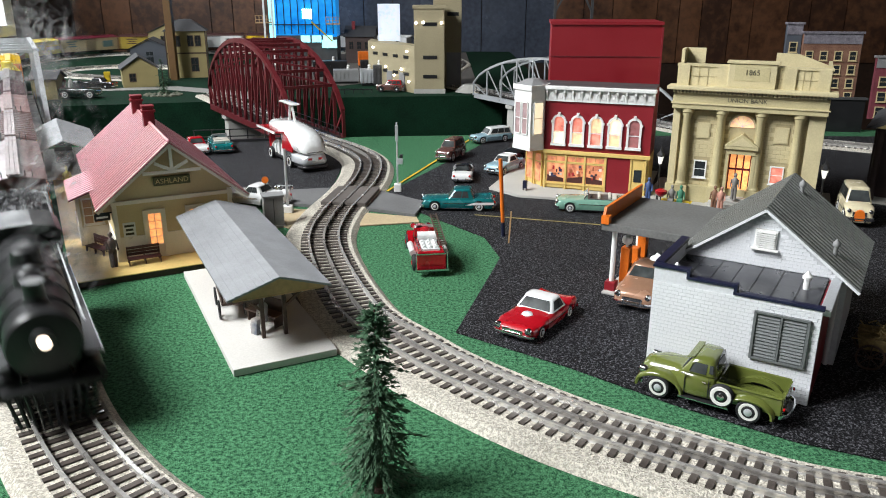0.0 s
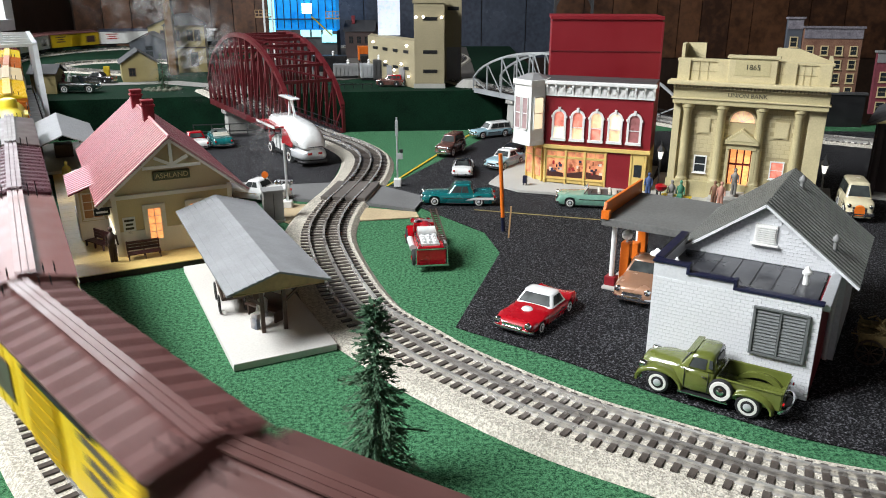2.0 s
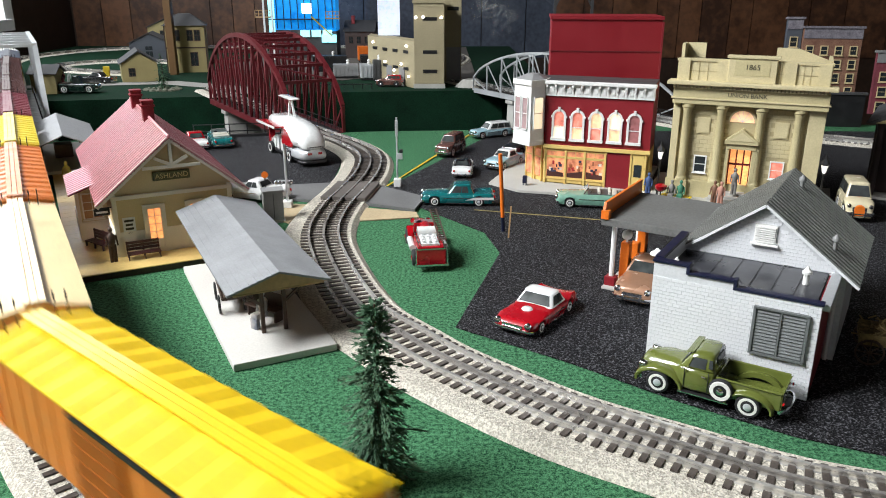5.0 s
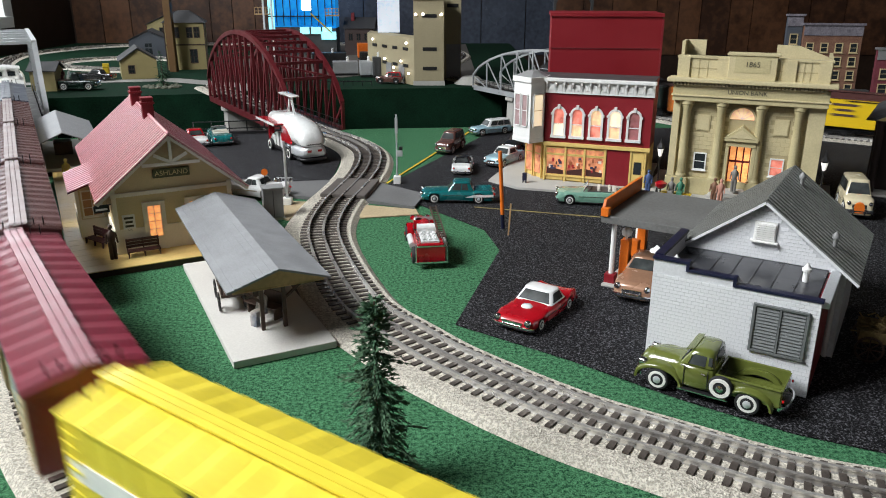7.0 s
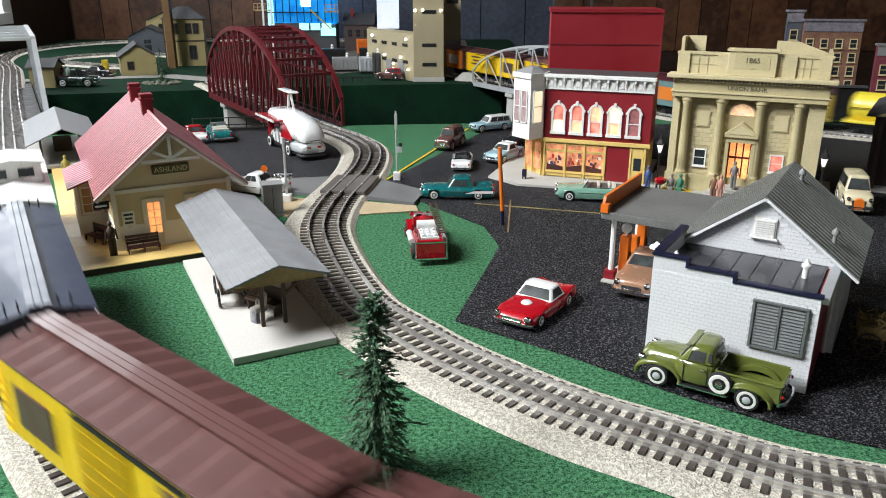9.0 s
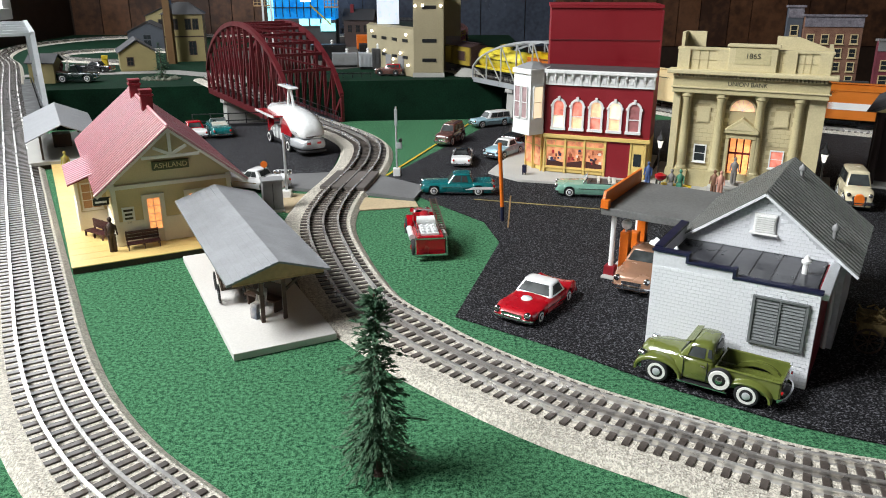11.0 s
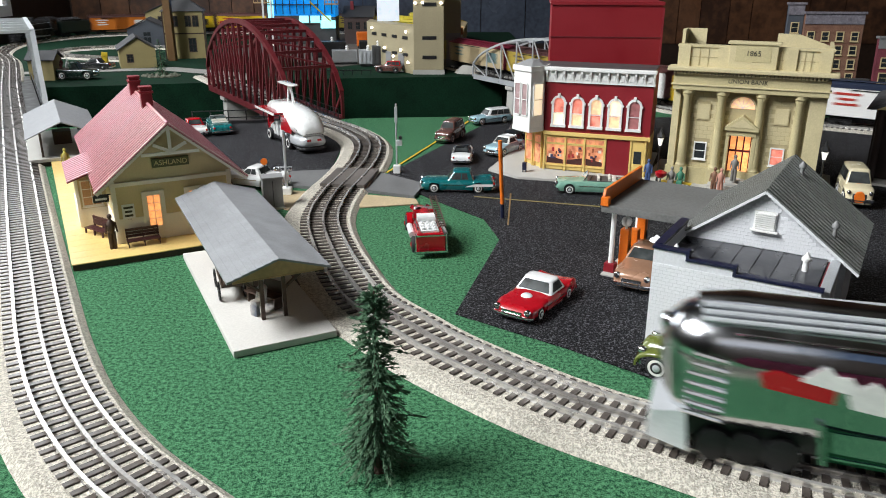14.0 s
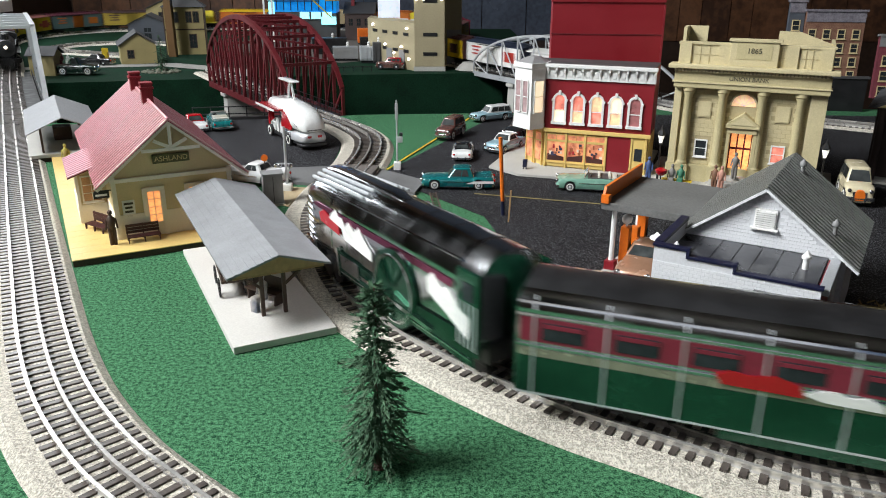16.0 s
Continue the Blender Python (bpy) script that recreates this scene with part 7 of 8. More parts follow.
def streamliner(L):
    """The silver streamlined engine."""
    t = thing("streamlined_locomotive", pose(0, -1, 0), "polished streamlined locomotive with green skirt and domed nose", "locomotive")
    x = lambda f: L * (.5 - f)
    secs = [(0.0, .006, .050, .064), (.012, .016, .036, .076), (.035, .023, .026, .083), (.075, .0275, .022, .0875), (.13, .0295, .021, .0895), (.30, .030, .021, .0905), (.80, .030, .021, .0905), (.97, .030, .021, .0895)]
    b = part("casing", sub(loft, [ring(x(f), hw, zb, zt, .46, 6) for f, hw, zb, zt in secs]), SHELL, t, smooth=50)
    for f in (.24, .34, .43, .53, .64, .76, .88):
        part("band", sub(loft, [ring(x(f), .0303, .0208, .0908, .46, 6), ring(x(f + .006), .0303, .0208, .0908, .46, 6)]), CHROME, b, smooth=50)
    part("top_fairing", sub(loft, [ring(x(.06), .006, .086, .0905, .4), ring(x(.14), .009, .088, .0935, .4), ring(x(.46), .009, .088, .0935, .4), ring(x(.52), .006, .087, .0910, .4)]), SHELL, b, smooth=50)
    for sy in (-1, 1):
        # Reflection of the green felt, painted on the chrome skirt.
        part("skirt", sub(prism, [(x(.30), .036), (x(.31), .016), (x(.97), .012), (x(.97), .034), (x(.66), .031), (x(.50), .032)], sy * .0308 - .0006, sy * .0308 + .0006, "y"), GREENCHROME, b, "green lower panels")
        part("skirt_front", sub(prism, [(x(.29), .038), (x(.305), .014), (x(.315), .014), (x(.30), .038)], sy * .0318 - .001, sy * .0318 + .001, "y"), CHROME, b)
        part("chrome_panel", sub(prism, [(x(.315), .034), (x(.32), .022), (x(.43), .021), (x(.42), .034)], sy * .0317 - .0004, sy * .0317 + .0004, "y"), SHELL, b)
        part("cab_side", sub(box, x(.985), sy * .0290 - .0006, .020, x(.90), sy * .0290 + .0020, .078, bevel=.0006), GREENSIDE, b, "green cab side")
        for k in range(5):
            part("cab_rivet_strip", sub(box, x(.978 - k * .017), sy * .0312 - .0002, .024, x(.974 - k * .017), sy * .0312 + .0005, .056), SILVER, b)
        part("cab_pane", sub(box, x(.965), sy * .0312 - .0004, .058, x(.925), sy * .0312 + .0006, .070), GLASSDARK, b)
        part("shoulder_rail", sub(tube, (x(.13), sy * .0246, .0800), (x(.89), sy * .0250, .0806), .0009, n=8), CHROME, b)
        part("step_strip", sub(bar, (x(.32), sy * .0318, .0185), (x(.96), sy * .0318, .0165), .0008, .0012), CHROME, b)
        # Plum reflection along the upper chrome casing, painted as a strip.
        part("maroon_stripe", sub(prism, [(x(.88), .0605), (x(.16), .0645), (x(.13), .0665), (x(.16), .0690), (x(.88), .0660)], sy * .0303 - .0006, sy * .0303 + .0003, "y"), PLUMMETAL, b)
        part("red_script", sub(prism, [(x(.31), .050), (x(.19), .054), (x(.18), .061), (x(.21), .065), (x(.25), .062), (x(.31), .060)], sy * .0311 - .0005, sy * .0311 + .0005, "y"), RED, b, "plain red emblem shape")
        part("white_peak", sub(prism, [(x(.36), .056), (x(.25), .061), (x(.27), .067), (x(.29), .071), (x(.31), .066), (x(.33), .067)], sy * .0315 - .0004, sy * .0315 + .0004, "y"), B_WHITE, b, "plain white mountain shape")
        part("white_peak", sub(prism, [(x(.50), .044), (x(.34), .049), (x(.33), .056), (x(.37), .066), (x(.40), .060), (x(.43), .066), (x(.46), .058), (x(.50), .051)], sy * .0312 - .0004, sy * .0312 + .0004, "y"), B_WHITE, b, "plain white mountain shape")
        part("white_peak", sub(prism, [(x(.95), .030), (x(.86), .040), (x(.78), .048), (x(.775), .058), (x(.80), .064), (x(.84), .057), (x(.87), .059), (x(.92), .048), (x(.95), .046)], sy * .0312 - .0004, sy * .0312 + .0004, "y"), B_WHITE, b, "plain white mountain shape")
        for i in range(7):
            part("nose_louvre", sub(tube, (x(.05 + i * .002), sy * .0262, .030 + i * .006), (x(.125), sy * .0302, .029 + i * .006), .0012, n=6), CHROME, b)
        for i in range(3):
            part("roof_flute", sub(tube, (x(.07), sy * (.010 + i * .005), .0885 - i * .0022), (x(.40), sy * (.011 + i * .005), .0912 - i * .0022), .0016, n=8), SILVER, b)
        m = Matrix.Translation((x(.62), sy * .0312, .034)) @ Matrix.Rotation(radians(-90 * sy), 4, "X")
        w = part("wheel_shroud", sub(lathe, [(.031, -.002), (.031, .0012), (.027, .0018), (.0265, .0006)], 36, m), GREENCHROME, t, "round green wheel shroud", smooth=35)
        part("shroud_ring", sub(lathe, [(.0272, .0012), (.0268, .0026), (.0256, .0026), (.0252, .0006)], 36, m), CHROME, w, smooth=35)
        part("shroud_disc", sub(lathe, [(.0254, .0006), (.0250, .0014), (.012, .0016), (.0005, .0018)], 36, m), GREENSIDE, w, "dark green wheel disc")
        for k in range(5):
            a = radians(20 + 72 * k)
            part("spoke", sub(bar, m @ Vector((.004 * math.cos(a), .004 * math.sin(a), .0030)), m @ Vector((.024 * math.cos(a), .024 * math.sin(a), .0026)), .0012, .0010), GREENCHROME, w)
        part("side_rod", sub(bar, (x(.45), sy * .0332, .026), (x(.80), sy * .0332, .021), .0010, .0030), CHROME, t)
        for xx in (.12, .18, .245):
            part("leading_wheel", sub(lathe, [(.0098, -.002), (.0098, .002), (.008, .0026), (.002, .003)], 18, Matrix.Translation((x(xx), sy * .0225, .0098)) @ Matrix.Rotation(radians(-90 * sy), 4, "X")), IRON, t, smooth=35)
    part("headlamp", sub(lathe, [(.0055, -.004), (.006, .002), (.0045, .004), (.0004, .0048)], 18, Matrix.Translation((x(.012), 0, .071)) @ Matrix.Rotation(radians(90), 4, "Y")), CHROME, t, smooth=50)
    part("pilot", sub(loft, [[(x(-.012), -.016, .004), (x(-.012), .016, .004), (x(-.006), .018, .022), (x(-.006), -.018, .022)], [(x(.07), -.028, .005), (x(.07), .028, .005), (x(.06), .027, .030), (x(.06), -.027, .030)]]), SILVER, t, "polished pilot", smooth=40)
    part("frame", sub(box, x(.98), -.020, .012, x(.06), .020, .026), BLACK, t)
    bogie(t, x(.17), 2)
    bogie(t, x(.89), 2)
    return t


def coach(L):
    t = thing("passenger_coach", pose(0, -1, 0), "silver and green passenger coach with maroon window band", "passenger coach", "passenger train cars")
    half = [(.0305, .014), (.0305, .0670), (.0301, .0715), (.0288, .0752), (.0262, .0780), (.0222, .0798)]
    b = part("body", sub(prism, [(-y, z) for y, z in half[::-1]] + half, -L / 2, L / 2, "x"), SHELL, t, smooth=35)
    part("roof", sub(prism, [(-.0226, .0788), (-.0150, .0818), (-.0060, .0830), (.0060, .0830), (.0150, .0818), (.0226, .0788)], -L / 2 + .001, L / 2 - .001, "x"), BLACK, t, "dark roof", smooth=40)
    for sy in (-1, 1):
        # Lower chrome side: the felt's green reflection is painted on.
        side = part("green_side", sub(box, -L / 2 + .001, sy * .0307 - .0004, .0145, L / 2 - .001, sy * .0307 + .0004, .0400), GREENSIDE, b, "glossy green lower side", )
        # Silver window band; its maroon reflections are painted as one colour.
        part("window_band", sub(box, -L / 2 + .002, sy * .0307 - .0004, .0500, L / 2 - .002, sy * .0307 + .0004, .0655), B_MAROON, b, "maroon window band")
        # Strip of colour for the olive tan reflection on the coach side.
        part("tan_stripe", sub(box, -L / 2 + .001, sy * .0308 - .0003, .0404, L / 2 - .001, sy * .0308 + .0003, .0455), TANREFLECT, b, "olive tan stripe")
        for i in range(9):
            xx = -L * .43 + i * L * .1075
            w = part("window", sub(box, xx - .0125, sy * .0311 - .0004, .0520, xx + .0125, sy * .0311 + .0004, .0632, bevel=.0003), GLASSDARK, b)
            part("blind", sub(box, xx - .0115, sy * .0316 - .0002, .0600, xx + .0115, sy * .0316 + .0002, .0625), B_MAROON, w)
            part("pillar_strip", sub(box, xx + .0168, sy * .0311 - .0006, .0155, xx + .0180, sy * .0311 + .0006, .0668), SILVER, b)
            bm = bmesh.new()
            bar(bm, (xx + .0174, sy * .0304, .0705), (xx + .0174, sy * .0262, .0782), .0012, .0012)
            part("roof_strip", bm, SILVER, b)
        part("skirt_box", sub(box, -L * .20, sy * .0305 - .0006, .0085, L * .20, sy * .0305 + .0006, .0145), GREENSIDE, b)
        part("red_emblem", sub(prism, [(.040, .0435), (.082, .0440), (.086, .0495), (.078, .0530), (.068, .0515), (.055, .0540), (.042, .0500)], sy * .0320 - .0003, sy * .0320 + .0003, "y"), RED, b, "plain red emblem shape")
        for xa in (-.075, .000):
            part("white_peak", sub(prism, [(xa, .0425), (xa + .030, .0430), (xa + .040, .0455), (xa + .034, .0490), (xa + .026, .0505), (xa + .018, .0480), (xa + .010, .0500), (xa + .002, .0465)], sy * .0319 - .0003, sy * .0319 + .0003, "y"), B_WHITE, b, "plain white mountain shape")
        part("rub_rail", sub(bar, (-L / 2, sy * .0313, .0475), (L / 2, sy * .0313, .0475), .0008, .0012), CHROME, b)
        part("eaves_rail", sub(bar, (-L / 2, sy * .0308, .0672), (L / 2, sy * .0308, .0672), .0008, .0014), CHROME, b)
        part("skirt_rail", sub(bar, (-L / 2, sy * .031, .015), (L / 2, sy * .031, .015), .001, .0012), SILVER, b)
    for s in (-1, 1):
        bogie(t, s * L * .36, 2, .03)
        part("end_wall", sub(prism, [(-y * .985, z) for y, z in half[::-1]] + [(y * .985, z) for y, z in half], s * (L / 2 - .0002), s * (L / 2 + .0008), "x"), GREENSIDE, t, "green end wall")
        part("diaphragm", sub(box, s * L / 2, -.011, .018, s * (L / 2 + .006), .011, .066, bevel=.001), BLACK, t)
    return t


# Green of cab and coach ends, also the felt reflection on the coach side.
GREENSIDE = mat("glossy pine green metal", (.013, .075, .041), .2, metal=.55, vary=.25, grain=120, blotch=25, coat=.4)
TANREFLECT = mat("olive tan metal stripe", (.34, .32, .24), .25, metal=.5, vary=.2, grain=120, blotch=25)
PLUMMETAL = mat("plum tinted polished metal", (.20, .035, .085), .2, metal=.85, vary=.2, grain=120, blotch=25)
SHELL = mat("polished silver shell", (.60, .61, .63), .14, metal=1.0, vary=.08, grain=150, blotch=30)
S_REF = 2.30


def run(t):
    """How far the freight train has come by then: it gains a little speed on the way."""
    v0, v1, a, b = .44, .50, 2.5, 8.0
    if t <= a:
        return v0 * t
    if t <= b:
        return v0 * t + (v1 - v0) * (t - a) ** 2 / (2 * (b - a))
    return v0 * b + (v1 - v0) * (b - a) / 2 + v1 * (t - b)



# front gap and rear gap pass the same mark on the line at these seconds
CONSIST = [
    (.20, .81, lambda L: steam_engine(L)), (.81, 1.17, lambda L: tender(L)),
    (1.17, 1.77, lambda L: boxcar(L, B_ORANGE, R_BROWN, False, "orange wooden reefer car with smooth brown roof", panel=P_WHITE)),
    (1.77, 2.38, lambda L: boxcar(L, B_YELLOW, R_TUSCAN, True, "yellow boxcar with ribbed brown roof", panel=R_DARK)),
    (2.38, 2.97, lambda L: boxcar(L, B_YELLOW, R_ROSE, False, "red and yellow reefer car with rosy brown roof", stripe=B_RED, panel=B_RED)),
    (2.97, 3.55, lambda L: boxcar(L, B_TEAL, R_PLUM, True, "grey teal and orange boxcar with ribbed plum roof", panel=B_ORANGE, door=B_ORANGE)),
    (3.55, 4.10, lambda L: boxcar(L, B_OLIVE, R_DARK, False, "mustard boxcar with smooth dark umber roof", panel=R_DARK)),
    (4.10, 4.62, lambda L: tank_car(L, "lemon yellow tank car with central dome")),
    (4.62, 5.23, lambda L: boxcar(L, B_ORANGE, B_YELLOW, True, "orange boxcar with ribbed yellow roof", end=B_ORANGE)),
    (5.23, 5.84, lambda L: boxcar(L, B_CREAM, B_CREAM, False, "cream reefer car with pale smooth roof")),
    (5.84, 6.46, lambda L: boxcar(L, B_ORANGE, B_ORANGE, True, "bright orange boxcar with white side panel", stripe=B_WHITE)),
    (6.46, 7.00, lambda L: boxcar(L, B_LEMON, B_LEMON, True, "lemon yellow ribbed boxcar with white side panel", stripe=B_WHITE)),
    (7.00, 7.58, lambda L: boxcar(L, B_BEIGE, B_MAROON, True, "beige boxcar with ribbed maroon roof and ends", end=B_MAROON, panel=B_TEAL)),
    (7.58, 8.13, lambda L: boxcar(L, B_OLIVE, R_TUSCAN, True, "mustard boxcar with ribbed tuscan roof", panel=R_DARK)),
    (8.13, 8.66, lambda L: boxcar(L, B_WHITE, R_TUSCAN, True, "white boxcar with ribbed tuscan roof", panel=P_BLACK)),
    (8.66, 9.18, lambda L: boxcar(L, B_YELLOW, R_TUSCAN, True, "yellow boxcar with ribbed brown roof and brown emblem", panel=R_BROWN)),
    (9.18, 9.73, lambda L: boxcar(L, B_WHITE, B_NAVY, False, "white and red boxcar with navy roof and ends", panel=B_RED, end=B_NAVY)),
    (9.73, 10.20, lambda L: caboose(L)),
]
TRAIN = []
for t0, t1, make in CONSIST:
    span = run(t1) - run(t0) - .022
    TRAIN.append((make(span), S_REF - (run(t0) + run(t1)) / 2, span * .34))

LOCO2, COACH2 = .285, .40
GUEST = [(streamliner(LOCO2), -LOCO2 / 2, LOCO2 * .40)]
c1 = coach(COACH2)
GUEST.append((c1, -LOCO2 - .012 - COACH2 / 2, COACH2 * .40))
GUEST.append((copy_thing(c1, pose(0, -1, 0)), -LOCO2 - .024 - COACH2 * 1.5, COACH2 * .40))
MARK = min(((INNER.at(i * .005) - Vector((.132, .4075, 0))).length, i * .005) for i in range(int(INNER.length / .005)))[1]


def guest_front(t):
    """How far the passenger train's nose has come along the inner line: it starts from rest, then runs evenly."""
    v = .19
    if t >= 13:
        return MARK + v * (t - 14)
    if t <= 11.6:
        return MARK - v - .133
    return MARK - v - .133 + v * (t - 11.6) ** 2 / 2.8


def on_line(line, s, half, z=.0106):
    a, b = line.at(s - half), line.at(s + half)
    d = b - a
    return Matrix.Translation((a + b) / 2 + Vector((0, 0, z))) @ Matrix.Rotation(math.atan2(d.y, d.x), 4, "Z")
# ---- the far table and the walls ----
def house(at, w, d, h, rise, wall_m, roof_m, label, windows=(), over=.006, ridge="x", chimney=False, trim=None, name="house"):
    """A small building; local -y is its front."""
    t = thing(name, at, label, "building", "far buildings")
    if ridge == "x":
        part("wall", sub(prism, [(0, 0), (d, 0), (d, h), (d / 2, h + rise * .92), (0, h)], 0, w, "x"), wall_m, t)
        part("roof", sub(prism, [(-over, h - over * .3), (d / 2, h + rise), (d + over, h - over * .3), (d + over, h - over * .3 + .002), (d / 2, h + rise + .003), (-over, h - over * .3 + .002)], -over, w + over, "x"), roof_m, t)
    elif ridge == "y":
        part("wall", sub(prism, [(0, 0), (w, 0), (w, h), (w / 2, h + rise * .92), (0, h)], 0, d, "y"), wall_m, t)
        part("roof", sub(prism, [(-over, h - over * .3), (w / 2, h + rise), (w + over, h - over * .3), (w + over, h - over * .3 + .002), (w / 2, h + rise + .003), (-over, h - over * .3 + .002)], -over, d + over, "y"), roof_m, t)
    else:
        part("wall", sub(box, 0, 0, 0, w, d, h), wall_m, t)
        part("roof", sub(loft, [[(-over, -over, h), (w + over, -over, h), (w + over, d + over, h), (-over, d + over, h)], [(w * .35, d * .4, h + rise), (w * .65, d * .4, h + rise), (w * .65, d * .6, h + rise), (w * .35, d * .6, h + rise)]]), roof_m, t)
    for x0, x1, z0, z1 in windows:
        window(t, x0, x1, z0, z1, 0, (2, 2), trim or BROWNWOOD, GLASSDARK, .002, .0015, sill=False)
    if trim:
        for x in (0, w - .003):
            part("corner_board", sub(box, x, -.0012, 0, x + .003, 0, h), trim, t)
        part("belt_board", sub(box, 0, -.0015, h * .52, w, 0, h * .52 + .004), trim, t)
    if chimney:
        part("chimney", sub(box, w * .2, d * .3, h, w * .2 + .012, d * .3 + .012, h + rise + .02), CHIMNEY, t)
    return t


FARYELLOW = mat("dull yellow wall", (.33, .27, .12), .6, vary=.1)
FARGREYBLUE = mat("slate blue wall", (.08, .09, .11), .6, vary=.12)
DARKROOF = mat("charcoal roof", (.04, .04, .043), .7, vary=.2)
TOWERSTONE = mat("beige tower wall", (.35, .30, .185), .6, vary=.10, grain=300, blotch=14)
BLUELIT = mat("translucent cyan lit wall", (.01, .30, .75), .3, colour2=(.0, .14, .5), grain=40, blotch=12, emit=.8)
CYANLIT = mat("bright cyan lit glazing", (.35, .85, 1.0), .3, vary=.15, grain=40, blotch=15, emit=1.3)
MOSSROCK = mat("dull mossy rock", (.20, .19, .15), .9, colour2=(.06, .075, .045), grain=200, blotch=90, bump=.5)
PATH = mat("grey gravel path", (.27, .26, .24), .9, vary=.2, grain=400, bump=.4)
FARBRICK = mat("orange brick print", (.29, .155, .10), .8, colour2=(.14, .06, .04), grain=500, blotch=60)
LILACSTONE = mat("lilac grey stone print", (.25, .23, .26), .8, colour2=(.12, .11, .13), grain=300, blotch=60)
FARROSE = mat("rose brick print", (.19, .04, .055), .8, vary=.2, grain=200, blotch=20)
DARKHOUSE = mat("dark umber siding", (.06, .038, .035), .5, vary=.2)


def far_left():
    house(pose(-1.06, 2.0, 0, 0, 0, 5), .062, .06, .052, .018, FARYELLOW, DARKROOF, "small yellow hut with dark roof on the far table", ridge="x")
    house(pose(-.925, 2.25, 0, 0, 0, 24), .098, .13, .052, .034, FARYELLOW, DARKROOF, "cream cottage with charcoal gable roof", ridge="y", windows=((.02, .035, .018, .038),))
    house(pose(-1.16, 2.92, 0, 0, 0, 12), .14, .12, .062, .034, FARGREYBLUE, DARKROOF, "slate blue shed with pale doorway", ridge="y", windows=((.055, .08, .01, .05),), trim=FARGREYBLUE)
    house(pose(-1.22, 3.28, 0, 0, 0, 8), .20, .10, .10, .045, FARYELLOW, DARKROOF, "yellow two-storey house with dark roof", ridge="y", windows=((.05, .07, .06, .085), (.12, .14, .06, .085)))
    house(pose(-.88, 2.50, 0, 0, 0, 14), .125, .10, .145, .035, FARYELLOW, DARKROOF, "tall cream and brown interlocking tower with hip roof", ridge="hip", windows=((.075, .095, .022, .062), (.07, .085, .10, .13), (.092, .107, .10, .13), (.03, .045, .10, .13)), trim=BROWNWOOD, name="signal_tower")
    c = thing("brown_chimney_stack", pose(-.845, 2.455, 0), "tall square brown chimney stack", "chimney")
    part("shaft", sub(box, -.010, -.010, 0, .012, .012, .26, bevel=.001), mat("brown stack paint", (.16, .085, .03), .5, vary=.15), c)
    part("cap", sub(box, -.012, -.012, .255, .014, .014, .265), BROWNWOOD, c)
    slab("gravel_path", [(-1.25, 2.08), (-1.02, 2.16), (-.80, 2.21), (-.55, 2.08), (-.53, 2.0), (-.50, 2.02), (-.52, 2.14), (-.78, 2.28), (-1.02, 2.22), (-1.25, 2.14)], .0008, PATH, "pale gravel path on the far table")
    slab("far_yard", [(-.74, 2.66), (-.55, 2.5), (-.3, 2.3), (-.25, 2.35), (.1, 2.3), (.1, 3.55), (-.74, 3.55)], .0006, mat("brown grey yard", (.09, .08, .07), .9, vary=.2, grain=100, blotch=8), "dull grey brown yard on the far table")
    line = Line([(-.88, 2.78), (-1.12, 2.86), (-1.28, 2.78), (-1.31, 2.66), (-1.22, 2.55), (-1.02, 2.46), (-.92, 2.44)])
    track("siding_track", line, 0, line.length, "short three-rail siding loop on the far table")
    t = car("dark_pickup", pose(-.955, 2.035, .0008, 0, 0, 3), .118, .046, .050, P_DGREEN, P_DGREEN, "dark green pickup with figures in the bed", hood=.36, boot=.62, deck=.58, slope=.03, category="pickup truck")
    part("load_bed", sub(box, -.048, -.015, .0235, -.008, .015, .0275, bevel=.0006), BROWNWOOD, t, "dark timber load bed")
    for i, x in enumerate((-.02, -.035)):
        figure(pose(-.955 + x, 2.035, .0283), .03, P_WHITE if i == 0 else MAROON, "tiny painted figure in the pickup bed", True)
    rk = random.Random(8)
    g = thing("rock_ring", pose(-.757, 2.095, 0), "ring of dull mossy rocks round the small conifer", "rocks")
    for i in range(16):
        a = 2 * math.pi * i / 16
        s = rk.uniform(.006, .012)
        bm = bmesh.new()
        bmesh.ops.create_icosphere(bm, subdivisions=1, radius=s)
        for v in bm.verts:
            v.co = Vector((v.co.x * rk.uniform(.8, 1.3), v.co.y * rk.uniform(.8, 1.2), max(-.002, v.co.z * rk.uniform(.5, .9)))) + Vector((.045 * math.cos(a), .030 * math.sin(a), 0))
        part("rock", bm, MOSSROCK, g)
    y = thing("yellow_hydrant_post", pose(-.99, 2.30, 0), "small yellow post beside the cottage", "post")
    part("post", sub(box, -.008, -.006, 0, .008, .006, .04, bevel=.002), YELLOW, y)
    part("cap", sub(box, -.006, -.008, .03, .012, -.004, .042, bevel=.001), YELLOW, y)


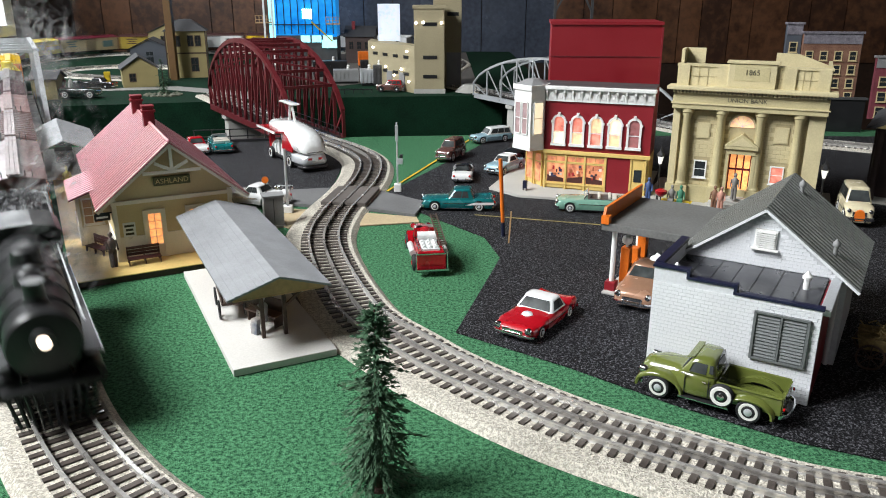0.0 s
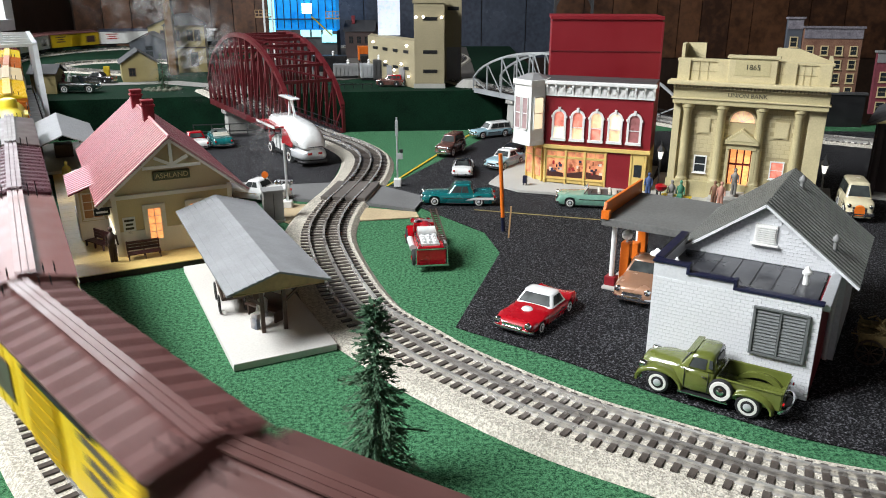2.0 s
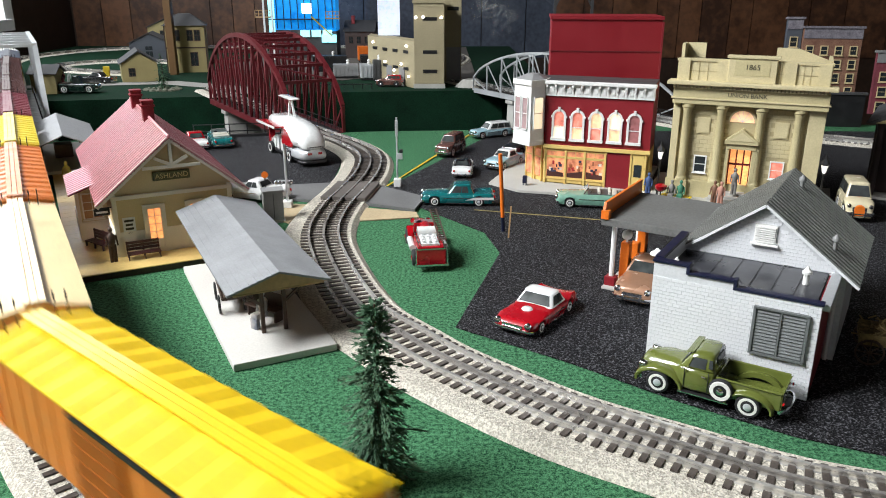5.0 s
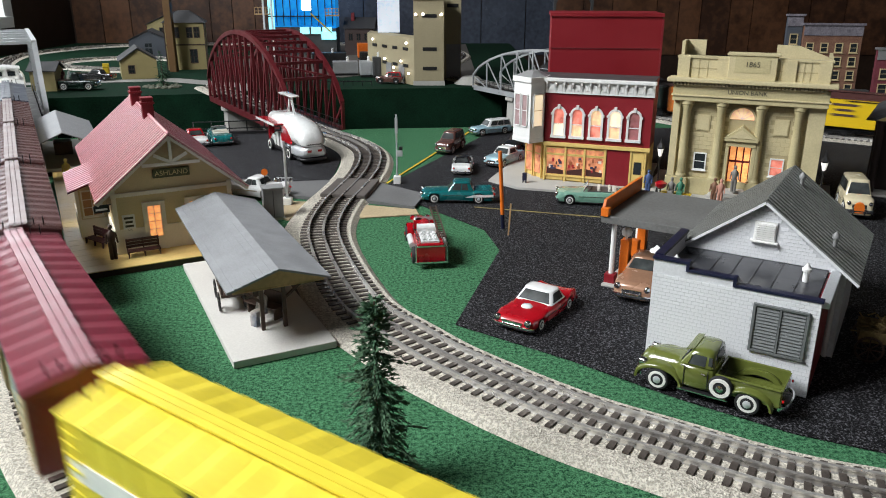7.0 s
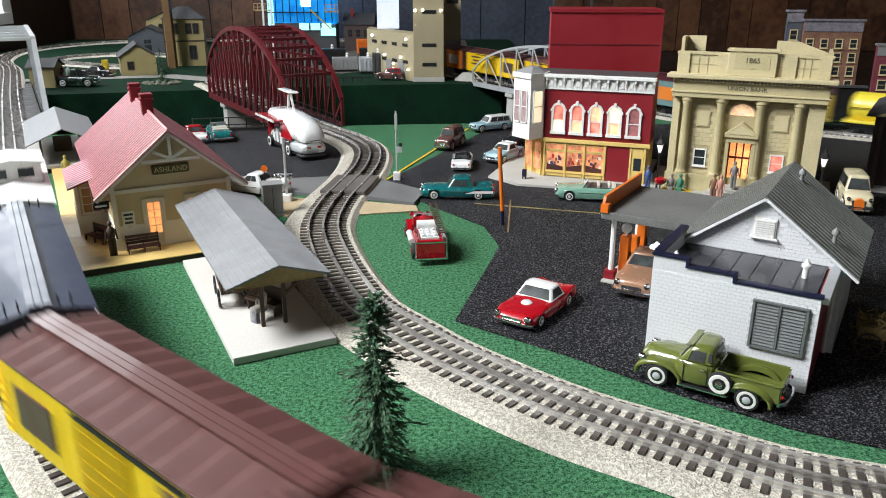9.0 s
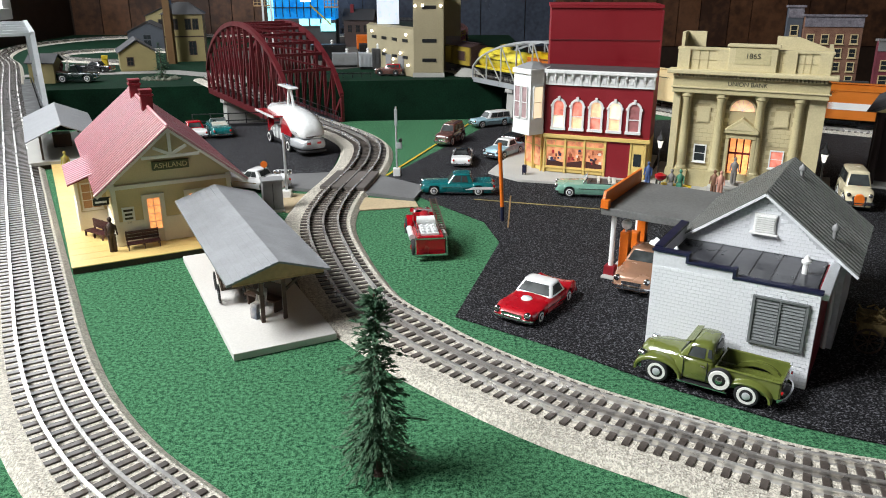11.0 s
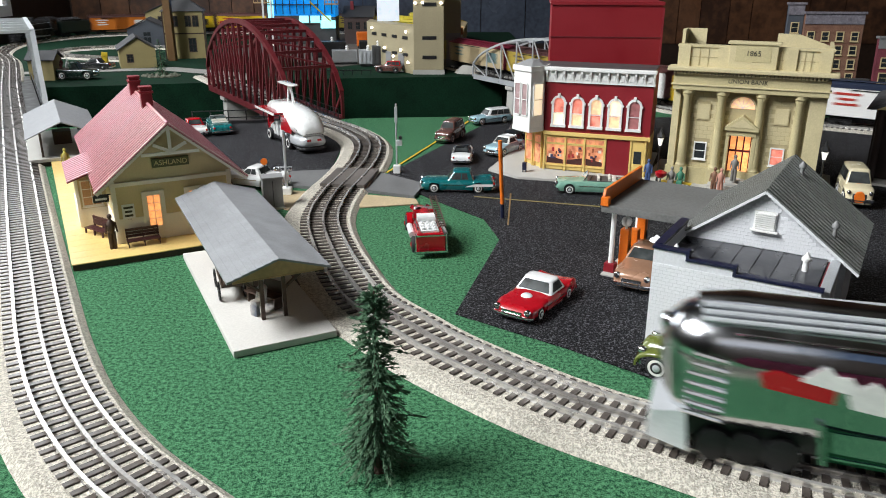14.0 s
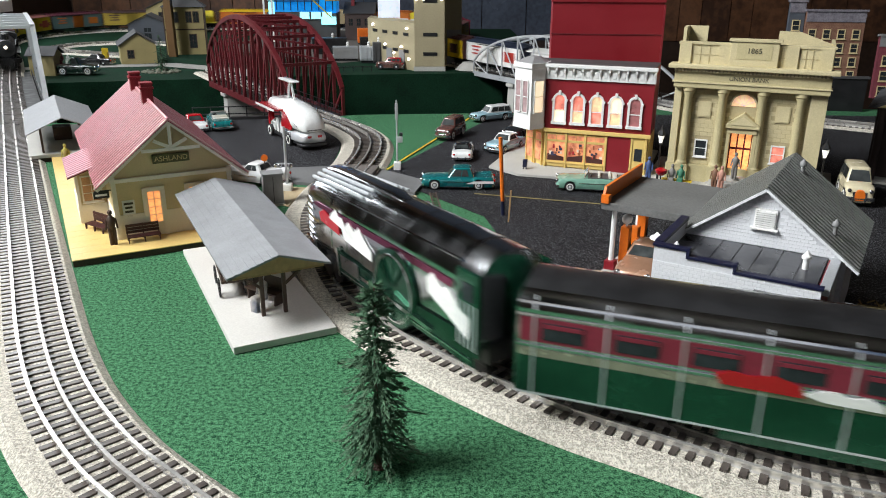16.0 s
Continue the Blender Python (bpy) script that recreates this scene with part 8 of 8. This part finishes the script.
def far_middle():
    t = thing("blue_lit_factory", pose(-.655, 3.0, 0, 0, 0, 2), "industrial tower glowing blue behind steel galleries", "building")
    part("plinth", sub(box, 0, 0, 0, .25, .14, .10), DARKGREY, t)
    part("lit_wall", sub(box, .0, .002, .10, .25, .13, .34), BLUELIT, t, "blue glowing translucent wall")
    part("lit_band", sub(box, -.008, -.004, .075, .20, .004, .105), DARKGREY, t)
    for i in range(3):
        part("lit_window", sub(box, .115 + i * .042, -.006, .08, .150 + i * .042, -.003, .105), CYANLIT, t)
    part("lit_door", sub(box, .0, -.006, .09, .022, -.001, .28), CYANLIT, t)
    part("lit_sign", sub(box, .125, -.004, .165, .16, .001, .20), LAMPWHITE, t)
    for i in range(9):
        part("mullion", sub(box, .028 + i * .026, -.0005, .11, .031 + i * .026, .003, .33), NAVY, t)
    for x0, x1, z in ((-.045, .01, .15), (.215, .265, .145)):
        g = part("gallery", sub(box, x0, -.03, z, x1, .0, z + .004), UNDERWOOD, t, "pale steel gallery")
        for i in range(5):
            part("baluster", sub(bar, (x0 + (x1 - x0) * i / 4, -.03, z), (x0 + (x1 - x0) * i / 4, -.03, z + .028), .0022, .0022), UNDERWOOD, g)
        for k in (.014, .027):
            part("gallery_rail", sub(bar, (x0, -.03, z + k), (x1, -.03, z + k), .002, .002), UNDERWOOD, g)
    st = part("stair", sub(bar, (.16, -.02, .155), (.235, -.02, .085), .012, .004), YELLOW, t, "yellow steel stair")
    part("deck", sub(box, .0, -.012, .142, .19, .0, .146), NAVY, t)
    part("lit_base", sub(box, .195, -.014, .06, .25, -.002, .088), CYANLIT, t)
    lf = thing("steel_lattice_frame", pose(-.66, 2.94, 0), "white lattice frame lit from behind", "frame")
    for x in (0, .03):
        part("leg", sub(bar, (x, 0, 0), (x, 0, .34), .006, .006), WHITE, lf)
    house(pose(-.375, 3.02, 0, 0, 0, -3), .11, .09, .10, .035, DARKHOUSE, DARKROOF, "dark mansard house with small windows", ridge="x", windows=((.015, .03, .055, .08), (.045, .06, .055, .08), (.075, .09, .055, .08)), chimney=True)
    # stepped beige building with lamps
    b = thing("beige_power_station", pose(-.080, 2.13, 0, 0, 0, 0), "stepped beige power station with dark slots and small lamps", "building")
    part("tower", sub(box, 0, 0, .012, .082, .10, .226, bevel=.0015), TOWERSTONE, b)
    part("plinth", sub(box, -.002, -.002, 0, .084, .102, .012), CONCRETE, b)
    part("wing", sub(prism, [(0, .002), (0, .10), (-.145, .33), (-.145, .22)], 0, .125), TOWERSTONE, b)
    part("back_block", sub(box, .05, .12, 0, .13, .24, .30, bevel=.0015), TOWERSTONE, b)
    part("parapet", sub(box, -.003, -.003, .222, .085, .103, .230), TOWERSTONE, b)
    for z in (.041, .092, .178):
        part("slot", sub(box, .024, -.0015, z, .062, .002, z + .009), BLACK, b)
    for z in (.20, .25):
        part("slot", sub(box, .09, .1185, z, .122, .122, z + .010), BLACK, b)
    part("back_door", sub(box, .088, .1185, .0, .128, .122, .10), GREY, b)
    wm = Matrix.Translation((-.0, .002, 0)) @ Matrix.Rotation(math.atan2(.218, -.145), 4, "Z")
    for i in range(4):
        for z in (.045, .09):
            part("slot", sub(box, .03 + i * .058, -.002, z, .055 + i * .058, .002, z + .008, m=wm), BLACK, b)
    for x in (.05, .12):
        part("wing_door", sub(box, x, -.002, .0, x + .03, .002, .05, m=wm), GREY, b)
    lamp_at = [(.006, -.004, .186), (.0255, -.004, .187), (.074, -.004, .186)]
    for x, z in ((.03, .11), (.06, .06), (.15, .06), (.22, .11), (.10, .04), (.02, .03)):
        lamp_at.append(tuple(wm @ Vector((x, .006, z))))
    for p in lamp_at:
        part("lamp", sub(lathe, [(.0012, -.0035), (.0036, -.0018), (.0038, .0012), (.0015, .0036)], 10, Matrix.Translation(p)), LAMPWHITE, b, "small glowing lamp", smooth=60)
    part("lit_screen", sub(box, -.115, .235, .125, -.05, .24, .23), mat("glowing white screen", (.75, .82, 1.0), .4, vary=.15, grain=120, blotch=40, emit=.35), b, "glowing pale panel")
    pl = thing("coal_pile", pose(.075, 2.17, 0), "low grey pile beside the power station", "pile")
    part("heap", sub(loft, [[(.045 * math.cos(a), .04 * math.sin(a), 0) for a in [2 * math.pi * k / 14 for k in range(14)]], [(.022 * math.cos(a), .02 * math.sin(a), .020) for a in [2 * math.pi * k / 14 for k in range(14)]]]), CONCRETE, pl)
    # yard clutter
    for x, y, w, d, h, m, words in ((-.33, 2.34, .075, .05, .040, GREY, "grey transformer block with ribs"), (-.245, 2.30, .045, .05, .045, SILVER, "silver transformer cabinet in the yard"), (-.42, 2.52, .11, .04, .05, BLACK, "black tank wagon in the yard"), (-.27, 2.55, .075, .04, .05, BLACK, "black hopper wagon in the yard"), (-.31, 2.85, .13, .04, .055, ORANGE, "orange freight car in the yard"), (-.205, 2.28, .03, .03, .06, DARKGREY, "dark switchgear cabinet in the yard")):
        u = thing("yard_unit", pose(x, y, .0012, 0, 0, 8), words, "equipment", "yard equipment")
        part("body", sub(box, 0, 0, .006, w, d, h, bevel=.002), m, u)
        for i in range(int(w / .012)):
            part("rib", sub(box, .004 + i * .012, -.002, .01, .008 + i * .012, .0, h - .006), m, u)
        part("skid", sub(box, .002, .004, 0, w - .002, d - .004, .006), BLACK, u)
        part("insulator", sub(lathe, [(.004, h), (.005, h + .004), (.003, h + .006), (.005, h + .01), (.002, h + .014)], 10, Matrix.Translation((w * .6, d / 2, 0))), WHITE if m is not ORANGE else m, u)
    car("red_far_truck", pose(-.15, 2.165, .001, 0, 0, 175), .082, .034, .036, P_BROWN, RED, "small red truck before the power station", hood=.34, box_back=True, white=False)
    f = thing("yard_fence_far", pose(-.42, 2.10, 0, 0, 0, 6), "low dark fence along the far table edge", "fence")
    for i in range(10):
        part("post", sub(bar, (i * .025, 0, 0), (i * .025, 0, .014), .002, .002), BLACK, f)
    part("rail", sub(bar, (0, 0, .012), (.225, 0, .012), .002, .002), BLACK, f)
    # red brown gantry behind the store
    gt = thing("roof_gantry", pose(.36, 2.6, 0), "dark lattice gantry standing behind the red block", "gantry")
    for x in (0, .12):
        part("leg", sub(bar, (x, 0, -.3), (x, 0, .42), .008, .008), DARKGREY, gt)
    for z0, z1 in ((.2, .42), (.42, .2)):
        part("brace", sub(bar, (0, 0, z0), (.12, 0, z1), .006, .006), DARKGREY, gt)
    part("beam", sub(bar, (-.05, 0, .40), (.17, 0, .40), .01, .01), DARKGREY, gt)


def far_right():
    def flat(x, y, w, h, z, m, label, rows, cols, rz=0, lean=4, cornice=GREY):
        t = thing("backdrop_building", pose(x, y, z, -lean, 0, rz), label, "model flat", "backdrop flats")
        part("front", sub(box, 0, 0, 0, w, .012, h), m, t)
        part("cornice", sub(box, -.003, -.005, h, w + .003, .013, h + .005), cornice, t)
        part("frieze", sub(box, 0, -.002, h - .022, w, 0, h), cornice, t)
        for r in range(rows):
            for c in range(cols):
                xa = w * (c + .28) / cols
                za = h * .05 + r * (h - .036) / rows
                window(t, xa, xa + w * .42 / cols, za, za + (h - .036) * .58 / rows, 0, (1, 2), CREAM, GLASSDARK, .002, .0018)
        return t
    flat(.812, 1.785, .125, .187, -.01, FARBRICK, "orange brick tenement flat with rows of windows", 5, 4, -8, 3, LILACSTONE)
    flat(.779, 1.80, .033, .206, -.01, FARGREYBLUE, "narrow lilac grey flat beside the tenement", 5, 1, -8, 3, LILACSTONE)
    flat(.972, 1.76, .16, .136, -.01, FARROSE, "rose brick shop flat with arched windows", 3, 4, -8, 3, GREY)
    sg = thing("grey_sign_wall", pose(.715, 1.55, 0, 0, 0, -10), "dark grey painted wall with a round pale emblem", "wall")
    part("wall", sub(box, 0, 0, 0, .12, .008, .064), BLACK, sg)
    part("coping", sub(box, -.003, -.003, .064, .123, .011, .068), DARKGREY, sg)
    part("emblem", sub(tube, (.035, -.0015, .040), (.035, .001, .040), .016, n=24), GREY, sg, "round pale emblem")
    # dark columned house
    h = thing("dark_columned_house", pose(.566, 1.005, 0, 0, 0, -33), "dark umber house with pale columns and pediment", "building")
    part("wall", sub(box, 0, .02, 0, .16, .16, .10), DARKHOUSE, h)
    part("roof", sub(prism, [(-.01, .10), (.17, .10), (.08, .145)], -.012, .17, "y"), DARKROOF, h)
    part("pediment", sub(prism, [(.002, .101), (.158, .101), (.08, .138)], -.0145, -.012, "y"), FARYELLOW, h)
    for i in range(6):
        part("column", sub(lathe, [(.006, 0), (.005, .004), (.0042, .09), (.006, .10)], 12, Matrix.Translation((.008 + i * .0288, .0, 0))), DARKHOUSE if i < 5 else WHITE, h, smooth=40)
    part("step", sub(box, -.004, -.012, 0, .164, .02, .004), CONCRETE, h)


far_left()
far_middle()
far_right()


def wall_boards():
    north = bpy.data.objects["wall_north"]
    x, i, rnd = -1.67, 0, random.Random(3)
    while x < RX1:
        w = rnd.choice((.10, .13, .16, .2))
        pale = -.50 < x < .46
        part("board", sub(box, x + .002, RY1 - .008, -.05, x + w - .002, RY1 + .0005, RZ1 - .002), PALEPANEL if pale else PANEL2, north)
        x += w
    win = thing("west_window", pose(RX0, 0, 0), "tall white framed window in the side wall", "window", kind="structure")
    for y in (WY0, (WY0 + WY1) / 2, WY1):
        part("window_frame", sub(box, -.09, y - .025, WZ0, .012, y + .025, WZ1), WHITE, win)
    for z in (WZ0, WZ1):
        part("window_frame", sub(box, -.09, WY0, z - .02, .012, WY1, z + .02), WHITE, win)
    for y in (2.15, 3.07):
        part("window_frame", sub(box, -.09, y - .03, .12, .015, y + .03, 1.5), WHITE, win)
    part("window_sill", sub(box, -.09, 2.15, .10, .03, 3.07, .14), WHITE, win)


PANEL2 = mat("reddish brown wall board", (.13, .054, .023), .5, grain=40, blotch=5, colour2=(.038, .015, .007), bump=.15, each=.5)
wall_boards()


# ---- smoke of the steam engine ----
def smoke_surface():
    m = bpy.data.materials.new("thin white smoke")
    m.use_nodes = True
    nt = m.node_tree
    nt.nodes.remove(nt.nodes["Principled BSDF"])
    lit, thru, clear = nt.nodes.new("ShaderNodeBsdfDiffuse"), nt.nodes.new("ShaderNodeBsdfTranslucent"), nt.nodes.new("ShaderNodeBsdfTransparent")
    both, fade = nt.nodes.new("ShaderNodeMixShader"), nt.nodes.new("ShaderNodeMixShader")
    for sh in (lit, thru):
        sh.inputs["Color"].default_value = (.95, .95, .96, 1)
    nt.links.new(lit.outputs[0], both.inputs[1])
    nt.links.new(thru.outputs[0], both.inputs[2])
    nt.links.new(clear.outputs[0], fade.inputs[1])
    nt.links.new(both.outputs[0], fade.inputs[2])
    nt.links.new(fade.outputs[0], nt.nodes["Material Output"].inputs["Surface"])
    co, ball, n = nt.nodes.new("ShaderNodeTexCoord"), nt.nodes.new("ShaderNodeTexGradient"), nt.nodes.new("ShaderNodeTexNoise")
    ball.gradient_type = "SPHERICAL"
    n.inputs["Scale"].default_value, n.inputs["Detail"].default_value = 3.0, 6
    n.inputs["Distortion"].default_value = 1.2
    nt.links.new(co.outputs["Object"], ball.inputs["Vector"])
    nt.links.new(co.outputs["Object"], n.inputs["Vector"])
    r = nt.nodes.new("ShaderNodeMapRange")
    r.inputs["From Min"].default_value, r.inputs["From Max"].default_value, r.inputs["To Max"].default_value = .45, .78, .62
    nt.links.new(n.outputs["Fac"], r.inputs["Value"])
    mul = nt.nodes.new("ShaderNodeMath")
    mul.operation = "MULTIPLY"
    nt.links.new(r.outputs[0], mul.inputs[0])
    nt.links.new(ball.outputs["Fac"], mul.inputs[1])
    nt.links.new(mul.outputs[0], fade.inputs[0])
    return m


SMOKE = smoke_surface()
PUFFS = []
for k, (x, y, z, size, vx, vy, vz) in enumerate([(-.30, .56, .135, .045, .05, .03, .045), (-.36, .68, .16, .06, .05, .03, .05), (-.43, .80, .19, .07, .055, .02, .045), (-.47, .93, .22, .06, .06, .03, .045), (-.57, 1.10, .25, .07, .07, .04, .04),
                                               (-.62, 1.25, .19, .065, .085, .03, .03), (-.40, .74, .12, .05, .07, .05, .04), (-.255, .49, .105, .035, .06, .05, .03)]):
    rnd = random.Random(30 + k)
    bm = bmesh.new()
    for layer in (1,):
        g = 9
        seed = rnd.uniform(0, 50)
        tilt = Euler((radians(90 + rnd.uniform(-35, 35)), rnd.uniform(-.5, .5), rnd.uniform(-.6, .6))).to_matrix()
        vs = []
        for i in range(g + 1):
            for j in range(g + 1):
                q = Vector((2 * i / g - 1, 2 * j / g - 1, 0))
                q.z = .35 * noise.noise(q * 1.7 + Vector((seed, 0, 0))) + (layer - 1.5) * .15
                vs.append(bm.verts.new(tilt @ q))
        for i in range(g):
            for j in range(g):
                bm.faces.new((vs[i * (g + 1) + j], vs[(i + 1) * (g + 1) + j], vs[(i + 1) * (g + 1) + j + 1], vs[i * (g + 1) + j + 1]))
    o = part("smoke_puff", bm, SMOKE, None, smooth=180)
    tagged(o, "thin white smoke drifting up from the engine", "smoke", "smoke puffs")
    o.scale = (size, size, size)
    PUFFS.append((o, x, y, z, vx, vy, vz, rnd.uniform(-12, 12)))


# ---- what moves ----
def motions():
    for ob, off, half in TRAIN:
        walk(ob, [(k / 10, on_line(OUTER, off + run(k / 10), half)) for k in range(161)])
    for ob, off, half in GUEST:
        walk(ob, [(k / 10, on_line(INNER, guest_front(k / 10) + off, half)) for k in range(161)])
    for ob, x, y, z, vx, vy, vz, turn in PUFFS:
        walk(ob, [(k, pose(x + vx * k, y + vy * k, z + vz * k, 0, 0, turn * k / 2)) for k in range(17)])


motions()
